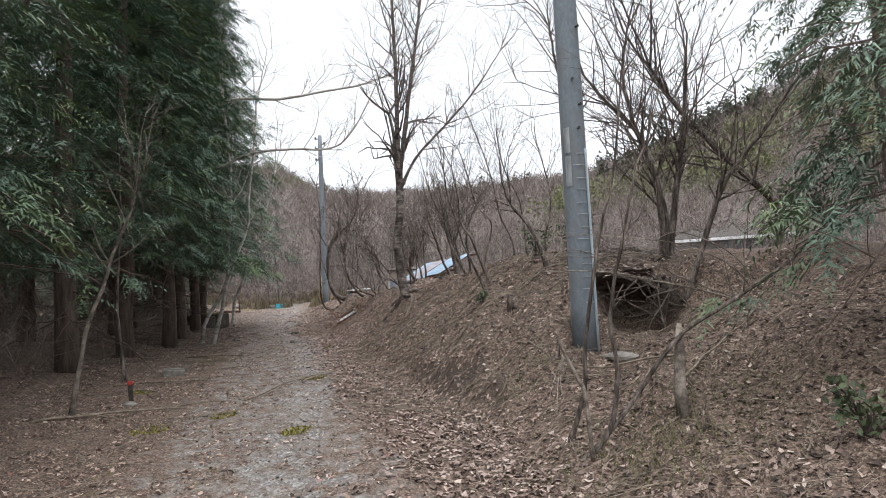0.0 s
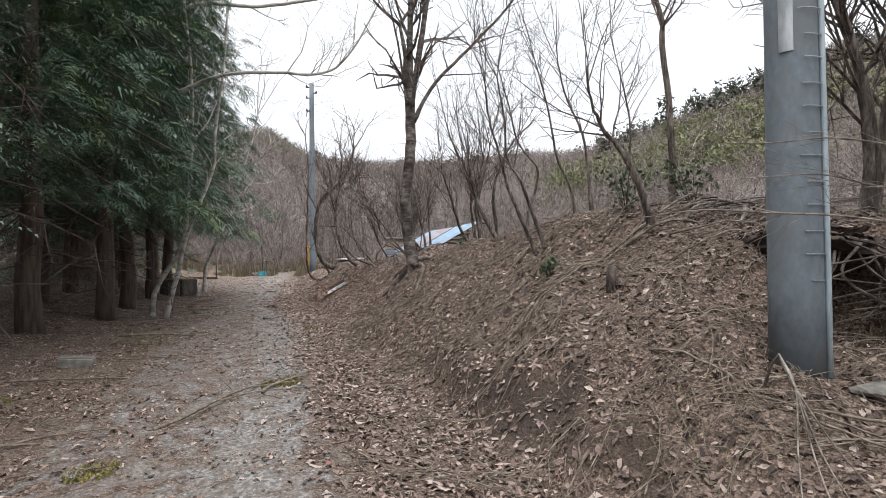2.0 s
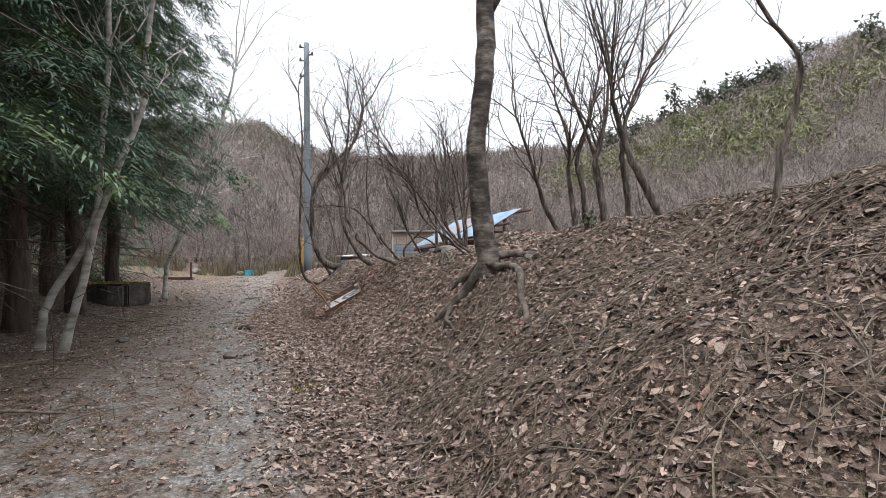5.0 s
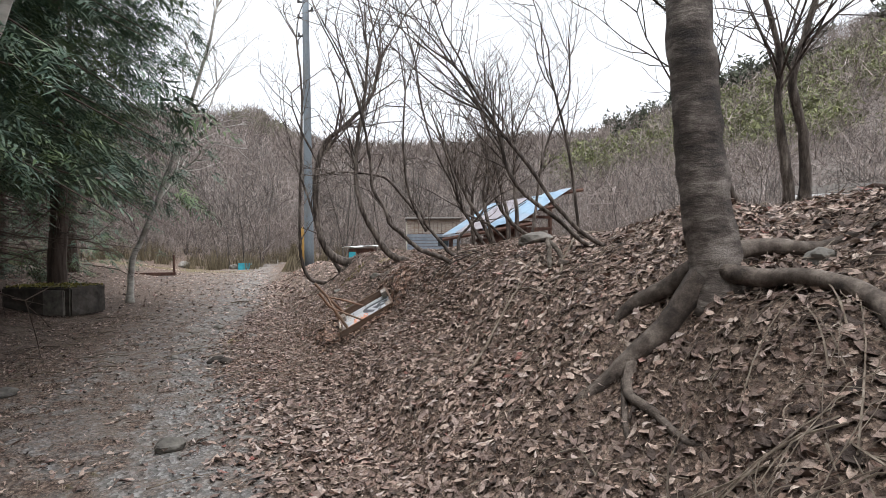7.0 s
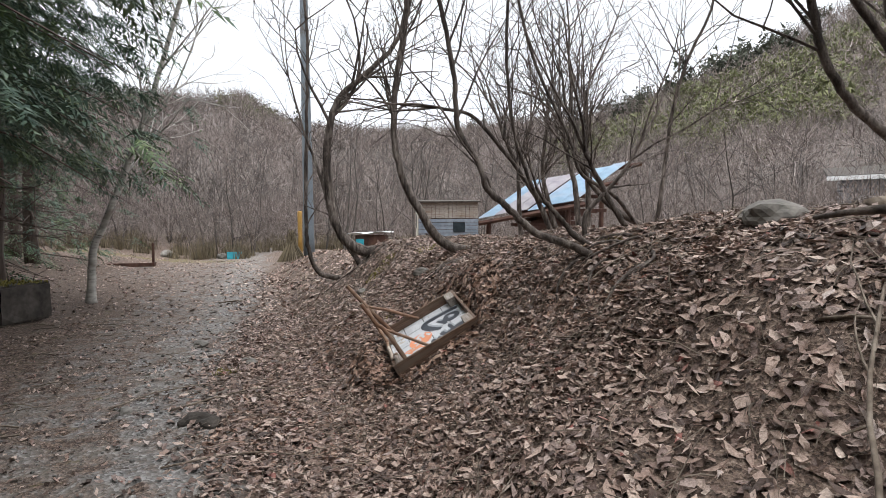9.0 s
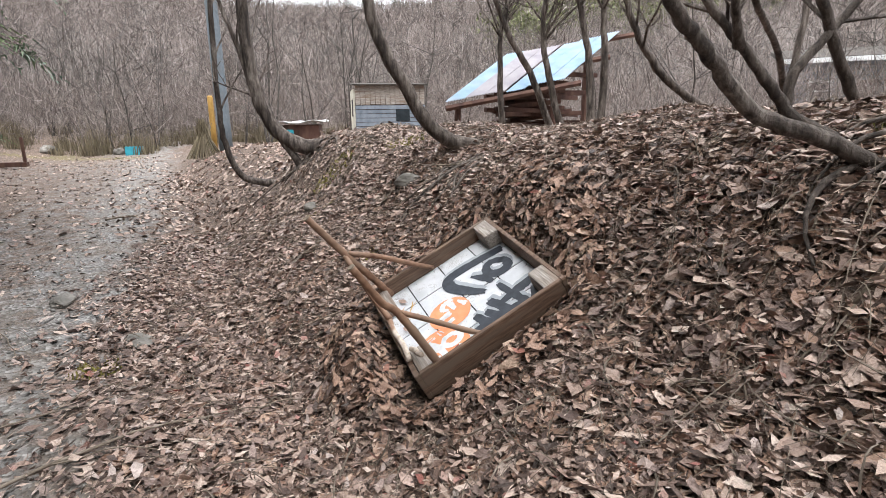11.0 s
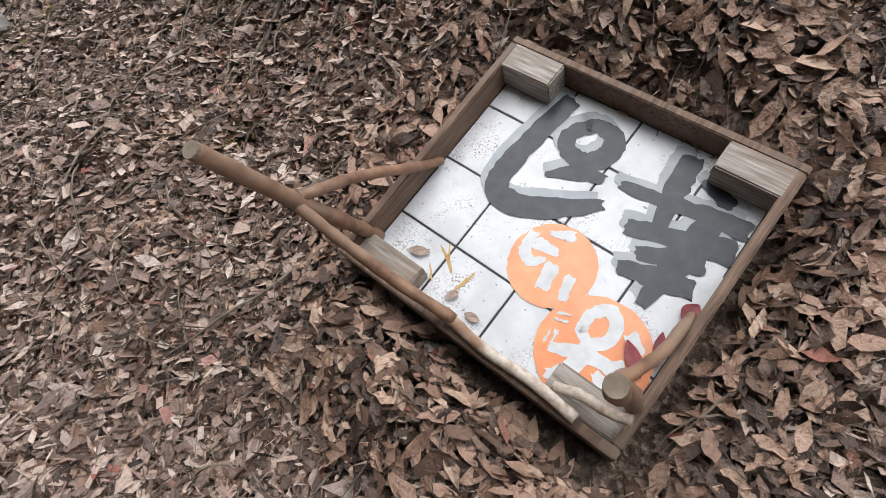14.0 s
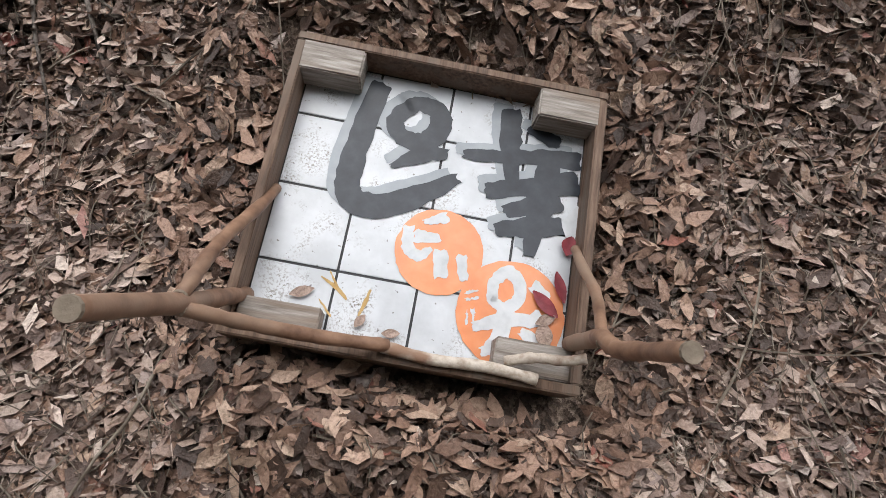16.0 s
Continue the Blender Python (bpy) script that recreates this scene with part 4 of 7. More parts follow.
def cedar(seed, tall, bare_to, reach, n_branch, per, label):
    rnd = np.random.default_rng(seed)
    thing = empty("cedar_tree", None, label=label, category="tree", group="cedars beside the track")
    tg = Geo()
    pts = [(rnd.normal(0, 0.02), rnd.normal(0, 0.02), z) for z in np.linspace(-0.2, tall, 14)]
    tg.tube(pts, np.concatenate([[0.20, 0.165], np.linspace(0.155, 0.02, 12)]), 10)
    obj("trunk", tg, M_CEDARBARK, thing, smooth_faces=True)
    dg = Geo()
    for _ in range(22):
        a, z = rnd.random() * 6.28, 0.6 + (bare_to + 1.2) * rnd.random()
        sprout(dg, rnd, (0.12 * np.cos(a), 0.12 * np.sin(a), z), (np.cos(a), np.sin(a), -0.15), 0.7 + 1.1 * rnd.random(), 0.014, 1, 3, up=-0.2, kids=3, segs=3)
    tagged(obj("dead_wood", dg, M_CEDARBARK, thing, "bare dead lower branches"), kind="stuff")
    lg = Geo()
    for i in range(n_branch // 5):
        f = rnd.random()
        a, z = rnd.random() * 6.28, bare_to + (tall - bare_to) * f
        e = reach * (1 - 0.8 * f)
        lg.tube([(0, 0, z), (0.5 * e * np.cos(a), 0.5 * e * np.sin(a), z - 0.1 * e), (e * np.cos(a), e * np.sin(a), z - 0.38 * e)], (0.020, 0.012, 0.004), 4, False)
    tagged(obj("limb_wood", lg, M_CEDARBARK, thing), kind="stuff")
    crown = new("crown", mesh_of("crown", [frond_array(rnd, n_branch, bare_to, tall, reach, reach * 0.25, per)], M_NEEDLE))
    crown.parent = thing
    crown["label"] = "drooping dark green needle sprays"
    return thing


high = cedar(3, 13.0, 2.0, 2.6, 210, 18, "tall cedar with a bare dark trunk and drooping green crown")
low = cedar(4, 12.5, 2.4, 3.0, 280, 30, "tall cedar with green sprays hanging almost to the ground")
spots_high = ((-5.5, 5.0), (-6.1, 7.4), (-6.2, 9.8), (-8.3, 6.3), (-8.6, 9.6), (-8.0, 3.0), (-5.6, 2.4), (-9.3, 13.4), (-7.0, -0.5))
spots_low = ((-9.0, 23.1), (-6.7, 14.8), (-7.4, 17.1), (-7.9, 19.5), (-6.5, 12.3), (-9.8, 21.8), (-9.6, 18.6), (-8.6, 15.8), (-12.0, 23.5))
for kind, spots in ((high, spots_high), (low, spots_low)):
    for i, (x, y) in enumerate(spots):
        m = pose(x, y, float(height(x, y)), 0, 0, 77 * i + 20 * x)
        if i == 0:
            kind.matrix_basis = m
        else:
            copy_thing(kind, m)
back = cedar(5, 12.0, 0.15, 2.7, 150, 12, "dense dark cedar deeper in the plantation")
for i in range(24):
    x, y = -11.6 - 3.1 * (i // 8) - 0.9 * ((i * 5) % 3), -1.0 + 3.6 * (i % 8) + 1.3 * (i // 8)
    m = pose(x, y, float(height(x, y)), 0, 0, 61 * i)
    if i == 0:
        back.matrix_basis = m
    else:
        copy_thing(back, m)
for i, (x, y) in enumerate(((-11.8, 25.2), (-13.2, 27.6), (-14.8, 24.8), (-12.8, 30.2), (-15.4, 29.2), (-15.0, 33.0))):
    copy_thing(back, pose(x, y, float(height(x, y)), 0, 0, 47 * i))
verge_cedar = cedar(6, 9.0, 0.7, 1.7, 100, 24, "dark cedar trunk with thin hanging sprays on the slope")
verge_cedar.matrix_basis = pose(3.4, 3.9, float(height(3.4, 3.9)), 0, 0, 40) @ Matrix.Diagonal((0.8, 0.8, 1, 1))
copy_thing(verge_cedar, pose(5.1, 6.0, float(height(5.1, 6.0)), 0, 0, 150))

# ---- the wooded hills ----
def bare_proto(rnd, tall, limbs, depth, thick):
    """A leafless tree of one to three crooked stems with a tangle of branches."""
    g = Geo()
    stems = []
    for _ in range(1 + int(rnd.random() * 2.6)):
        a, lean = rnd.random() * 6.28, 0.05 + 0.25 * rnd.random()
        pts, p, d = [], np.array((0.0, 0.0, -0.3)), unit((lean * np.cos(a), lean * np.sin(a), 1.0))
        for _ in range(5):
            pts.append(p)
            d = unit(d + rnd.normal(0, 0.13, 3) + np.array((0, 0, 0.08)))
            p = p + d * tall * (0.18 + 0.04 * rnd.random())
        g.tube(pts, np.linspace(thick, thick * 0.3, 5), 3, cap=False)
        stems.append(pts)
    for _ in range(limbs):
        pts = stems[int(rnd.random() * len(stems))]
        k = 1 + int(rnd.random() * 3.99)
        a = rnd.random() * 6.28
        sprout(g, rnd, pts[k], (np.cos(a), np.sin(a), 0.35 + 0.8 * rnd.random()), tall * (0.18 + 0.25 * rnd.random()), thick * 0.40, depth, 3, kids=3, spread=0.95, segs=2 + (depth > 1))
    return as_arrays(g)


def hill_spots(rnd, n, r0, r1, az0, az1, power=0.6):
    r = r0 + (r1 - r0) * rnd.random(n) ** power
    a = np.radians(az0 + (az1 - az0) * rnd.random(n))
    x, y = -4 + r * np.sin(a), 12 + r * np.cos(a)
    return np.stack([x, y, height(x, y)], -1)


fr = np.random.default_rng(77)


def woods_object(name, label, protos, spots, size0, size1, material):
    pieces, pick = [], fr.integers(0, len(protos), len(spots))
    for i, p in enumerate(protos):
        s = spots[pick == i]
        if len(s):
            pieces.append(scatter(p, s, fr.random(len(s)) * 6.28, size0 + (size1 - size0) * fr.random(len(s))))
    return tagged(new(name, mesh_of(name, pieces, material)), label, "woods", kind="stuff")


def clear_of_yard(s):
    u = s[:, 0] - lerp_knots(s[:, 1], TOE)
    yard = (u < 1.5) & (s[:, 1] < 39.5) & (s[:, 0] > -16)
    plateau = (s[:, 0] > -9) & (s[:, 0] < 9) & (s[:, 1] < 34)
    return s[~(yard | plateau)]


near_protos = [bare_proto(fr, 7.0, 8, 2, 0.055) for _ in range(5)]
brush_protos = [bare_proto(fr, 3.2, 10, 1, 0.020) for _ in range(4)]
far_protos = [bare_proto(fr, 8.0, 6, 1, 0.11) for _ in range(6)]
near_spots = clear_of_yard(hill_spots(fr, 330, 26, 62, -42, 62, 0.8))
woods_object("bare_woods", "bare grey-brown deciduous trees at the foot of the hills", near_protos, near_spots, 0.5, 1.0, M_FARWOOD)
brush_spots = clear_of_yard(hill_spots(fr, 520, 25, 60, -42, 62, 0.8))
woods_object("brushwood", "tangled leafless brush along the edge of the yard", brush_protos, brush_spots, 0.45, 1.2, M_FARWOOD)
far_spots = hill_spots(fr, 1500, 58, 228, -45, 66, 0.62)
woods_object("hillside_woods", "dense leafless woods covering the hills", far_protos, far_spots, 0.55, 1.0, M_FARWOOD)


def haze_proto(rnd, n, wide, tall, length, width):
    """The crown of a leafless tree: many thin upward twigs."""
    c = rnd.normal(0, 0.42, (n, 3)) * np.array((wide, wide, 0))
    c[:, 2] = tall * (0.10 + 0.75 * rnd.random(n) ** 0.8)
    d = rnd.normal(0, 0.62, (n, 3)) + np.array((0, 0, 0.8)) + c * np.array((0.32 / wide, 0.32 / wide, 0))
    d /= np.linalg.norm(d, axis=1)[:, None]
    w = rnd.normal(0, 1, (n, 3))
    w /= np.linalg.norm(w, axis=1)[:, None]
    tri = np.stack([c - w * width, c + w * width, c + d * length * (0.4 + 0.9 * rnd.random((n, 1)))], 1)
    return tri.reshape(-1, 3), np.arange(3 * n).reshape(-1, 3)


haze_far = [haze_proto(fr, 64, 3.0, 7.0, 2.2, 0.060) for _ in range(6)]
haze_mid = [haze_proto(fr, 120, 2.2, 5.5, 1.5, 0.024) for _ in range(5)]
haze_near = [haze_proto(fr, 150, 1.3, 2.6, 1.1, 0.009) for _ in range(5)]
woods_object("hillside_twigs", "haze of fine bare twigs over the wooded hills", haze_far, hill_spots(fr, 5200, 80, 228, -45, 66, 0.62), 0.6, 1.15, M_TWIGHAZE)
woods_object("woodland_twigs", "fine bare twigs of the woods at the foot of the hills", haze_mid, clear_of_yard(hill_spots(fr, 1500, 36, 90, -45, 66, 0.7)), 0.5, 1.1, M_TWIGHAZE)
woods_object("brush_twigs", "fine tangled twigs of the brush round the yard", haze_near, clear_of_yard(hill_spots(fr, 900, 25.5, 48, -42, 62, 0.8)), 0.5, 1.2, M_TWIGHAZE)


ux, uy = fr.uniform(-10.5, -5.6, 130), fr.uniform(3.0, 21.0, 130)
ok = ux < -3.6 - 0.25 * uy
woods_object("undergrowth", "thin dead brush under the cedars", haze_near, np.stack([ux, uy, height(ux, uy)], -1)[ok], 0.25, 0.6, M_TWIGHAZE)


def tuft_proto(rnd, n, wide, tall, blade, base=0.0):
    """A crown of many small leaf triangles with gaps."""
    c = rnd.normal(0, 1, (n, 3))
    c /= np.linalg.norm(c, axis=1)[:, None]
    c *= (0.45 + 0.55 * rnd.random((n, 1)))
    clump = rnd.normal(0, 0.35, (7, 3))
    c = c * 0.62 + clump[rnd.integers(0, 7, n)]
    c = c * np.array((wide, wide, tall)) + np.array((0, 0, base + tall))
    d, w = rnd.normal(0, 1, (n, 3)), rnd.normal(0, 1, (n, 3))
    tri = np.stack([c - w * blade * 0.5, c + w * blade * 0.5, c + d * blade], 1)
    return tri.reshape(-1, 3), np.arange(3 * n).reshape(-1, 3)


pine_protos = [tuft_proto(fr, 150, 2.2, 3.2, 0.45, 3.0) for _ in range(4)]
green_protos = [tuft_proto(fr, 380, 2.8, 2.0, 0.22, 0.2) for _ in range(4)]
ridge = np.concatenate([hill_spots(fr, 190, 196, 232, 16, 62), hill_spots(fr, 110, 190, 230, -45, 14), hill_spots(fr, 70, 110, 200, 20, 60)])
woods_object("ridge_pines", "dark evergreen pines along the ridge", pine_protos, ridge, 0.7, 1.3, M_DARKPINE)
groves = np.concatenate([hill_spots(fr, 330, 70, 150, 26, 62), hill_spots(fr, 90, 75, 120, 18, 40), hill_spots(fr, 60, 150, 215, -16, -10)])
woods_object("evergreen_grove", "yellow-green bamboo and evergreen groves on the slope", green_protos, clear_of_yard(groves), 0.75, 1.45, M_OLIVE)
grass_proto = []
for _ in range(3):
    n = 60
    b = fr.normal(0, 0.25, (n, 3)) * np.array((1, 1, 0))
    t = b + fr.normal(0, 0.16, (n, 3)) + np.array((0, 0, 0.7))
    w = fr.normal(0, 0.02, (n, 3))
    grass_proto.append((np.stack([b - w, b + w, t], 1).reshape(-1, 3), np.arange(3 * n).reshape(-1, 3)))
gs = hill_spots(fr, 340, 25.5, 40, -38, 8, 1.0)
woods_object("dry_grass", "tall straw-coloured dry grass at the yard's edge", grass_proto, gs[(gs[:, 1] > 39) | (gs[:, 0] < -16)], 0.35, 1.0, M_STRAW)

# ---- concrete pole beside the track ----
def utility_pole():
    base = (1.70, 6.62)
    lean = pose(*base, float(height(*base)) - 0.1, -0.5, -0.2, 0)
    thing = empty("utility_pole", lean, label="blue-grey concrete utility pole leaning beside the bank", category="pole")
    g = Geo()
    g.tube([(0, 0, z) for z in np.linspace(0, 9, 16)], np.linspace(0.155, 0.115, 16), 28)
    obj("shaft", g, M_CONCRETE, thing, smooth_faces=True)
    c = Geo()
    a = radians(-50)
    ex, ey = math.cos(a), math.sin(a)
    c.tube([(ex * r, ey * r, z) for r, z in ((0.165, 0.05), (0.166, 0.6), (0.163, 1.4), (0.158, 2.35), (0.157, 2.42))], (0.016,) * 5, 10)
    obj("conduit", c, M_PVC, thing, "pale grey cable conduit", True)
    for k in range(13):
        z = 0.62 + 0.145 * k
        s = Geo()
        b = a - 0.05 - 0.1 * (k % 3)
        pts = [(math.cos(b + d) * 0.160, math.sin(b + d) * 0.160, z + 0.01 * (k % 2)) for d in np.linspace(-0.75 - 0.1 * (k % 2), 0.12, 8)]
        s.tube(pts, (0.0045,) * 8, 5)
        obj("strap_wire", s, M_STEEL, thing)
    for z, dz in ((1.98, 0.36), (2.38, 0.30)):
        p = Geo()
        b0, b1, n = a - 1.75, a - 1.25, 6
        pts = []
        for r in (0.150, 0.156):
            for zz in (z, z + dz):
                pts += [(math.cos(t) * r, math.sin(t) * r, zz) for t in np.linspace(b0, b1, n)]
        fs = []
        for i in range(n - 1):
            fs += [(2 * n + i, 2 * n + i + 1, 3 * n + i + 1, 3 * n + i), (i, n + i, n + i + 1, i + 1), (n + i, 3 * n + i, 3 * n + i + 1, n + i + 1), (i, i + 1, 2 * n + i + 1, 2 * n + i)]
        p.add(pts, fs)
        obj("plate", p, M_STEEL, thing, "thin pale metal number plate, blank")
    for z, b in ((1.52, a + 0.15), (2.66, a - 0.55), (2.95, a - 0.3), (3.25, a - 0.8), (3.9, a - 0.1), (4.4, a - 0.9)):
        s = Geo()
        s.tube([(math.cos(b) * r, math.sin(b) * r, z) for r in (0.12, 0.165, 0.18)], (0.013, 0.013, 0.02), 8)
        obj("bolt", s, M_IRON, thing, "dark iron step bolt")
    return thing


utility_pole()


def rock(name, x, y, size, seed, label, material=M_STONE, sink=0.35, group=""):
    rnd = np.random.default_rng(seed)
    bm = bmesh.new()
    bmesh.ops.create_icosphere(bm, subdivisions=3, radius=0.5)
    off = rnd.normal(0, 10, 3)
    for v in bm.verts:
        n = noise.noise(Vector(v.co) * 2.2 + Vector(off)) * 0.35 + noise.noise(Vector(v.co) * 6 + Vector(off)) * 0.10
        v.co *= 1 + n
        v.co.z = max(v.co.z, -0.42)
        v.co = Vector((v.co.x * size[0], v.co.y * size[1], v.co.z * size[2]))
    me = bpy.data.meshes.new(name)
    bm.to_mesh(me)
    bm.free()
    me.materials.append(material)
    ob = new(name, me)
    ob.matrix_basis = pose(x, y, float(height(x, y)) + size[2] * (0.42 - sink * 0.6), 0, 0, rnd.random() * 360)
    return tagged(ob, label, "rock", group)


rock("footing_stone", 2.0, 6.25, (0.44, 0.24, 0.13), 1, "pale flat stone at the foot of the concrete pole")
R = "stones on the track"
rock("stone", -3.62, 15.15, (0.19, 0.13, 0.11), 2, "rounded grey stone lying on the gravel", group=R)
rock("stone", -4.17, 17.70, (0.20, 0.12, 0.10), 3, "dark stone lying on the track", M_MOSSBLOCK, group=R)
rock("stone", -4.05, 17.62, (0.13, 0.11, 0.09), 4, "small dark stone beside another", M_MOSSBLOCK, group=R)
rock("stone", -5.0, 20.3, (0.25, 0.14, 0.08), 5, "pale half-buried stone in the track", group=R)
rock("stone", -4.25, 19.35, (0.25, 0.13, 0.055), 6, "pale flat stone worn into the track", group=R)
rock("stone", -4.75, 18.0, (0.11, 0.09, 0.08), 7, "small round stone on the verge of the track", group=R)
rock("stone", -5.6, 16.6, (0.22, 0.16, 0.10), 8, "pale stone among the leaves of the verge", group=R)
rock("stone", -3.29, 21.2, (0.17, 0.14, 0.11), 9, "small mossy stone in the bank", group="stones in the bank")
rock("stone", -2.57, 20.1, (0.10, 0.22, 0.11), 10, "long upright stone in the bank", group="stones in the bank")
rock("boulder", -0.87, 16.82, (0.40, 0.26, 0.17), 11, "grey flat-faced boulder on the bank top")
rock("boulder", 0.75, 16.9, (0.62, 0.28, 0.20), 12, "long pale boulder on the bank top")
rock("stone", -0.2, 14.0, (0.14, 0.12, 0.1), 13, "stone caught in the tree roots", group="stones in the bank")


# ---- the sign box lying on the bank ----
def brush(pts, widths, rnd, ragged=0.006, per=6):
    """A flat brush stroke: a broad line with a slightly ragged edge."""
    c = curve_points([(x, y, 0) for x, y in pts], per)
    w = np.interp(np.linspace(0, 1, len(c)), np.linspace(0, 1, len(widths)), widths) * 0.5
    tan = np.gradient(c, axis=0)
    tan /= np.linalg.norm(tan, axis=1)[:, None] + 1e-9
    nrm = np.stack([-tan[:, 1], tan[:, 0], np.zeros(len(c))], -1)
    a = c + nrm * (w + rnd.normal(0, ragged * 0.25, len(c)))[:, None]
    b = c - nrm * (w + rnd.normal(0, ragged * 0.25, len(c)))[:, None]
    g = Geo()
    n = len(c)
    up = np.array((0, 0, 0.0006))
    g.add(np.concatenate([a + up, b + up]), [(i, n + i, n + i + 1, i + 1) for i in range(n - 1)])
    for end, s in ((0, -1), (n - 1, 1)):
        q = [a[end] + up] + [c[end] + up + tan[end] * s * (ragged * (0.6 + 1.6 * rnd.random())) + (a[end] - b[end]) * f for f in np.linspace(0.42, -0.42, 5)] + [b[end] + up]
        g.add(q, [tuple(range(len(q)))[::s]])
    return g


def disc(cx, cy, r, rnd, n=56, z=0.0006):
    ang = np.arange(n) * 2 * np.pi / n
    rad = r * (1 + rnd.normal(0, 0.008, n))
    g = Geo()
    g.add(np.stack([cx + rad * np.cos(ang), cy + rad * np.sin(ang), np.full(n, z)], -1), [tuple(range(n))])
    return g


def sign_box():
    X, Yv = Vector((0.14446, -0.97478, -0.17011)), Vector((0.87290, 0.04457, 0.48587))
    Z = X.cross(Yv).normalized()
    Yv = Z.cross(X)
    m = Matrix((X, Yv, Z)).transposed().to_4x4()
    m.translation = (-2.6385, 18.4285, 0.4945)
    thing = empty("sign_box", m, label="square wooden box sign, white painted panel, lying on leaves", category="sign")
    rnd = np.random.default_rng(9)
    w, h, deep, t = 0.742, 0.712, 0.135, 0.022
    for name, cx, cy, sx, sy in (("frame_board", 0, h / 2 - t / 2, w, t), ("frame_board", 0, -h / 2 + t / 2, w, t),
                                 ("frame_board", -w / 2 + t / 2, 0, t, h - 2 * t - 0.001), ("frame_board", w / 2 - t / 2, 0, t, h - 2 * t - 0.001)):
        bm = bevelled((sx, sy, deep), 0.003, 0.0015, 0, rnd)
        bmesh.ops.translate(bm, vec=(cx, cy, -deep / 2), verts=bm.verts)
        part(name, bm, M_FRAME, thing)
    inner_w, inner_h = w - 2 * t, h - 2 * t
    zp = -0.078
    # white tiles of the panel, set close, with dark joints between
    bm = bevelled((inner_w, inner_h, 0.012), 0)
    bmesh.ops.translate(bm, vec=(0, 0, zp - 0.0085), verts=bm.verts)
    part("backing", bm, M_GROOVE, thing, "black joints behind the tiles")
    xs, ys = (-inner_w / 2, -0.171, 0.009, 0.205, inner_w / 2), (-inner_h / 2, -0.175, 0.008, 0.187, inner_h / 2)
    for i in range(4):
        for j in range(4):
            j0 = 0.003
            bm = bevelled((xs[i + 1] - xs[i] - 2 * j0, ys[j + 1] - ys[j] - 2 * j0, 0.006), 0.001)
            bmesh.ops.translate(bm, vec=((xs[i] + xs[i + 1]) / 2, (ys[j] + ys[j + 1]) / 2, zp - 0.003), verts=bm.verts)
            part("tile", bm, M_PANEL, thing)
    for name, cx, cy, sx, sy, sz, mt in (("corner_block", -0.283, 0.300, 0.146, 0.076, 0.076, M_BLOCKWOOD), ("corner_block", 0.283, 0.300, 0.146, 0.076, 0.076, M_BLOCKWOOD),
                                         ("corner_block", -0.262, -0.300, 0.17, 0.060, 0.055, M_BLOCKWOOD), ("corner_block", 0.272, -0.296, 0.166, 0.070, 0.060, M_BLOCKWOOD)):
        bm = bevelled((sx, sy, sz), 0.004, 0.002, 0, rnd)
        bmesh.ops.translate(bm, vec=(cx, cy, zp + sz / 2 + 0.001), verts=bm.verts)
        part(name, bm, mt, thing, "split grey timber block")

    def paint(name, g, mt, layer, label=""):
        g.v = [v + np.array((0, 0, zp + 0.0008 * layer)) for v in g.v]
        obj(name, g, mt, thing, label)

    # pale offset shadows of the big strokes, then the strokes
    big = (
        (((-0.168, 0.300), (-0.186, 0.180), (-0.196, 0.060), (-0.180, 0.000), (-0.120, -0.010), (-0.045, 0.025), (0.050, 0.092)), (0.050, 0.056, 0.058, 0.060, 0.062, 0.060, 0.030)),
        (((-0.085, 0.262), (-0.118, 0.215), (-0.092, 0.175), (-0.040, 0.172), (-0.008, 0.215), (-0.020, 0.258), (-0.060, 0.272), (-0.088, 0.262)), (0.040, 0.042, 0.044, 0.050, 0.056, 0.050, 0.040, 0.040)),
        (((0.014, 0.152), (-0.040, 0.140), (-0.095, 0.100)), (0.028, 0.048, 0.020)),
        (((0.158, 0.300), (0.166, 0.220), (0.182, 0.118)), (0.050, 0.055, 0.034)),
        (((0.066, 0.162), (0.160, 0.176), (0.250, 0.192), (0.335, 0.200)), (0.030, 0.036, 0.040, 0.050)),
        (((0.132, 0.082), (0.220, 0.108), (0.335, 0.142)), (0.044, 0.046, 0.062)),
        (((0.182, 0.040), (0.250, 0.068), (0.300, 0.085)), (0.036, 0.046, 0.050)),
        (((0.168, -0.010), (0.240, 0.010), (0.310, 0.026)), (0.036, 0.052, 0.044)),
        (((0.268, 0.185), (0.258, 0.080), (0.246, -0.052)), (0.052, 0.074, 0.030)),
        (((0.215, 0.262), (0.278, 0.240)), (0.030, 0.036)),
    )
    for i, (pts, ws) in enumerate(big):
        paint("stroke_shadow", brush([(x - 0.022, y + 0.013) for x, y in pts], ws, rnd, 0.004), M_INKSHADE, 1 + 0.08 * i, "pale grey painted shadow")
    for i, (pts, ws) in enumerate(big):
        paint("brush_stroke", brush(pts, ws, rnd), M_INK, 2 + 0.1 * i, "dark slate brush stroke")
    paint("orange_disc", disc(0.042, -0.088, 0.101, rnd), M_ORANGE, 2.0, "orange painted disc")
    g = disc(0.222, -0.200, 0.122, rnd)
    for v in g.v:
        v[:, 0] = np.minimum(v[:, 0], inner_w / 2 - 0.004)
        v[:, 1] = np.maximum(v[:, 1], -inner_h / 2 + 0.004)
    paint("orange_disc", g, M_ORANGE, 2.4, "orange painted disc")
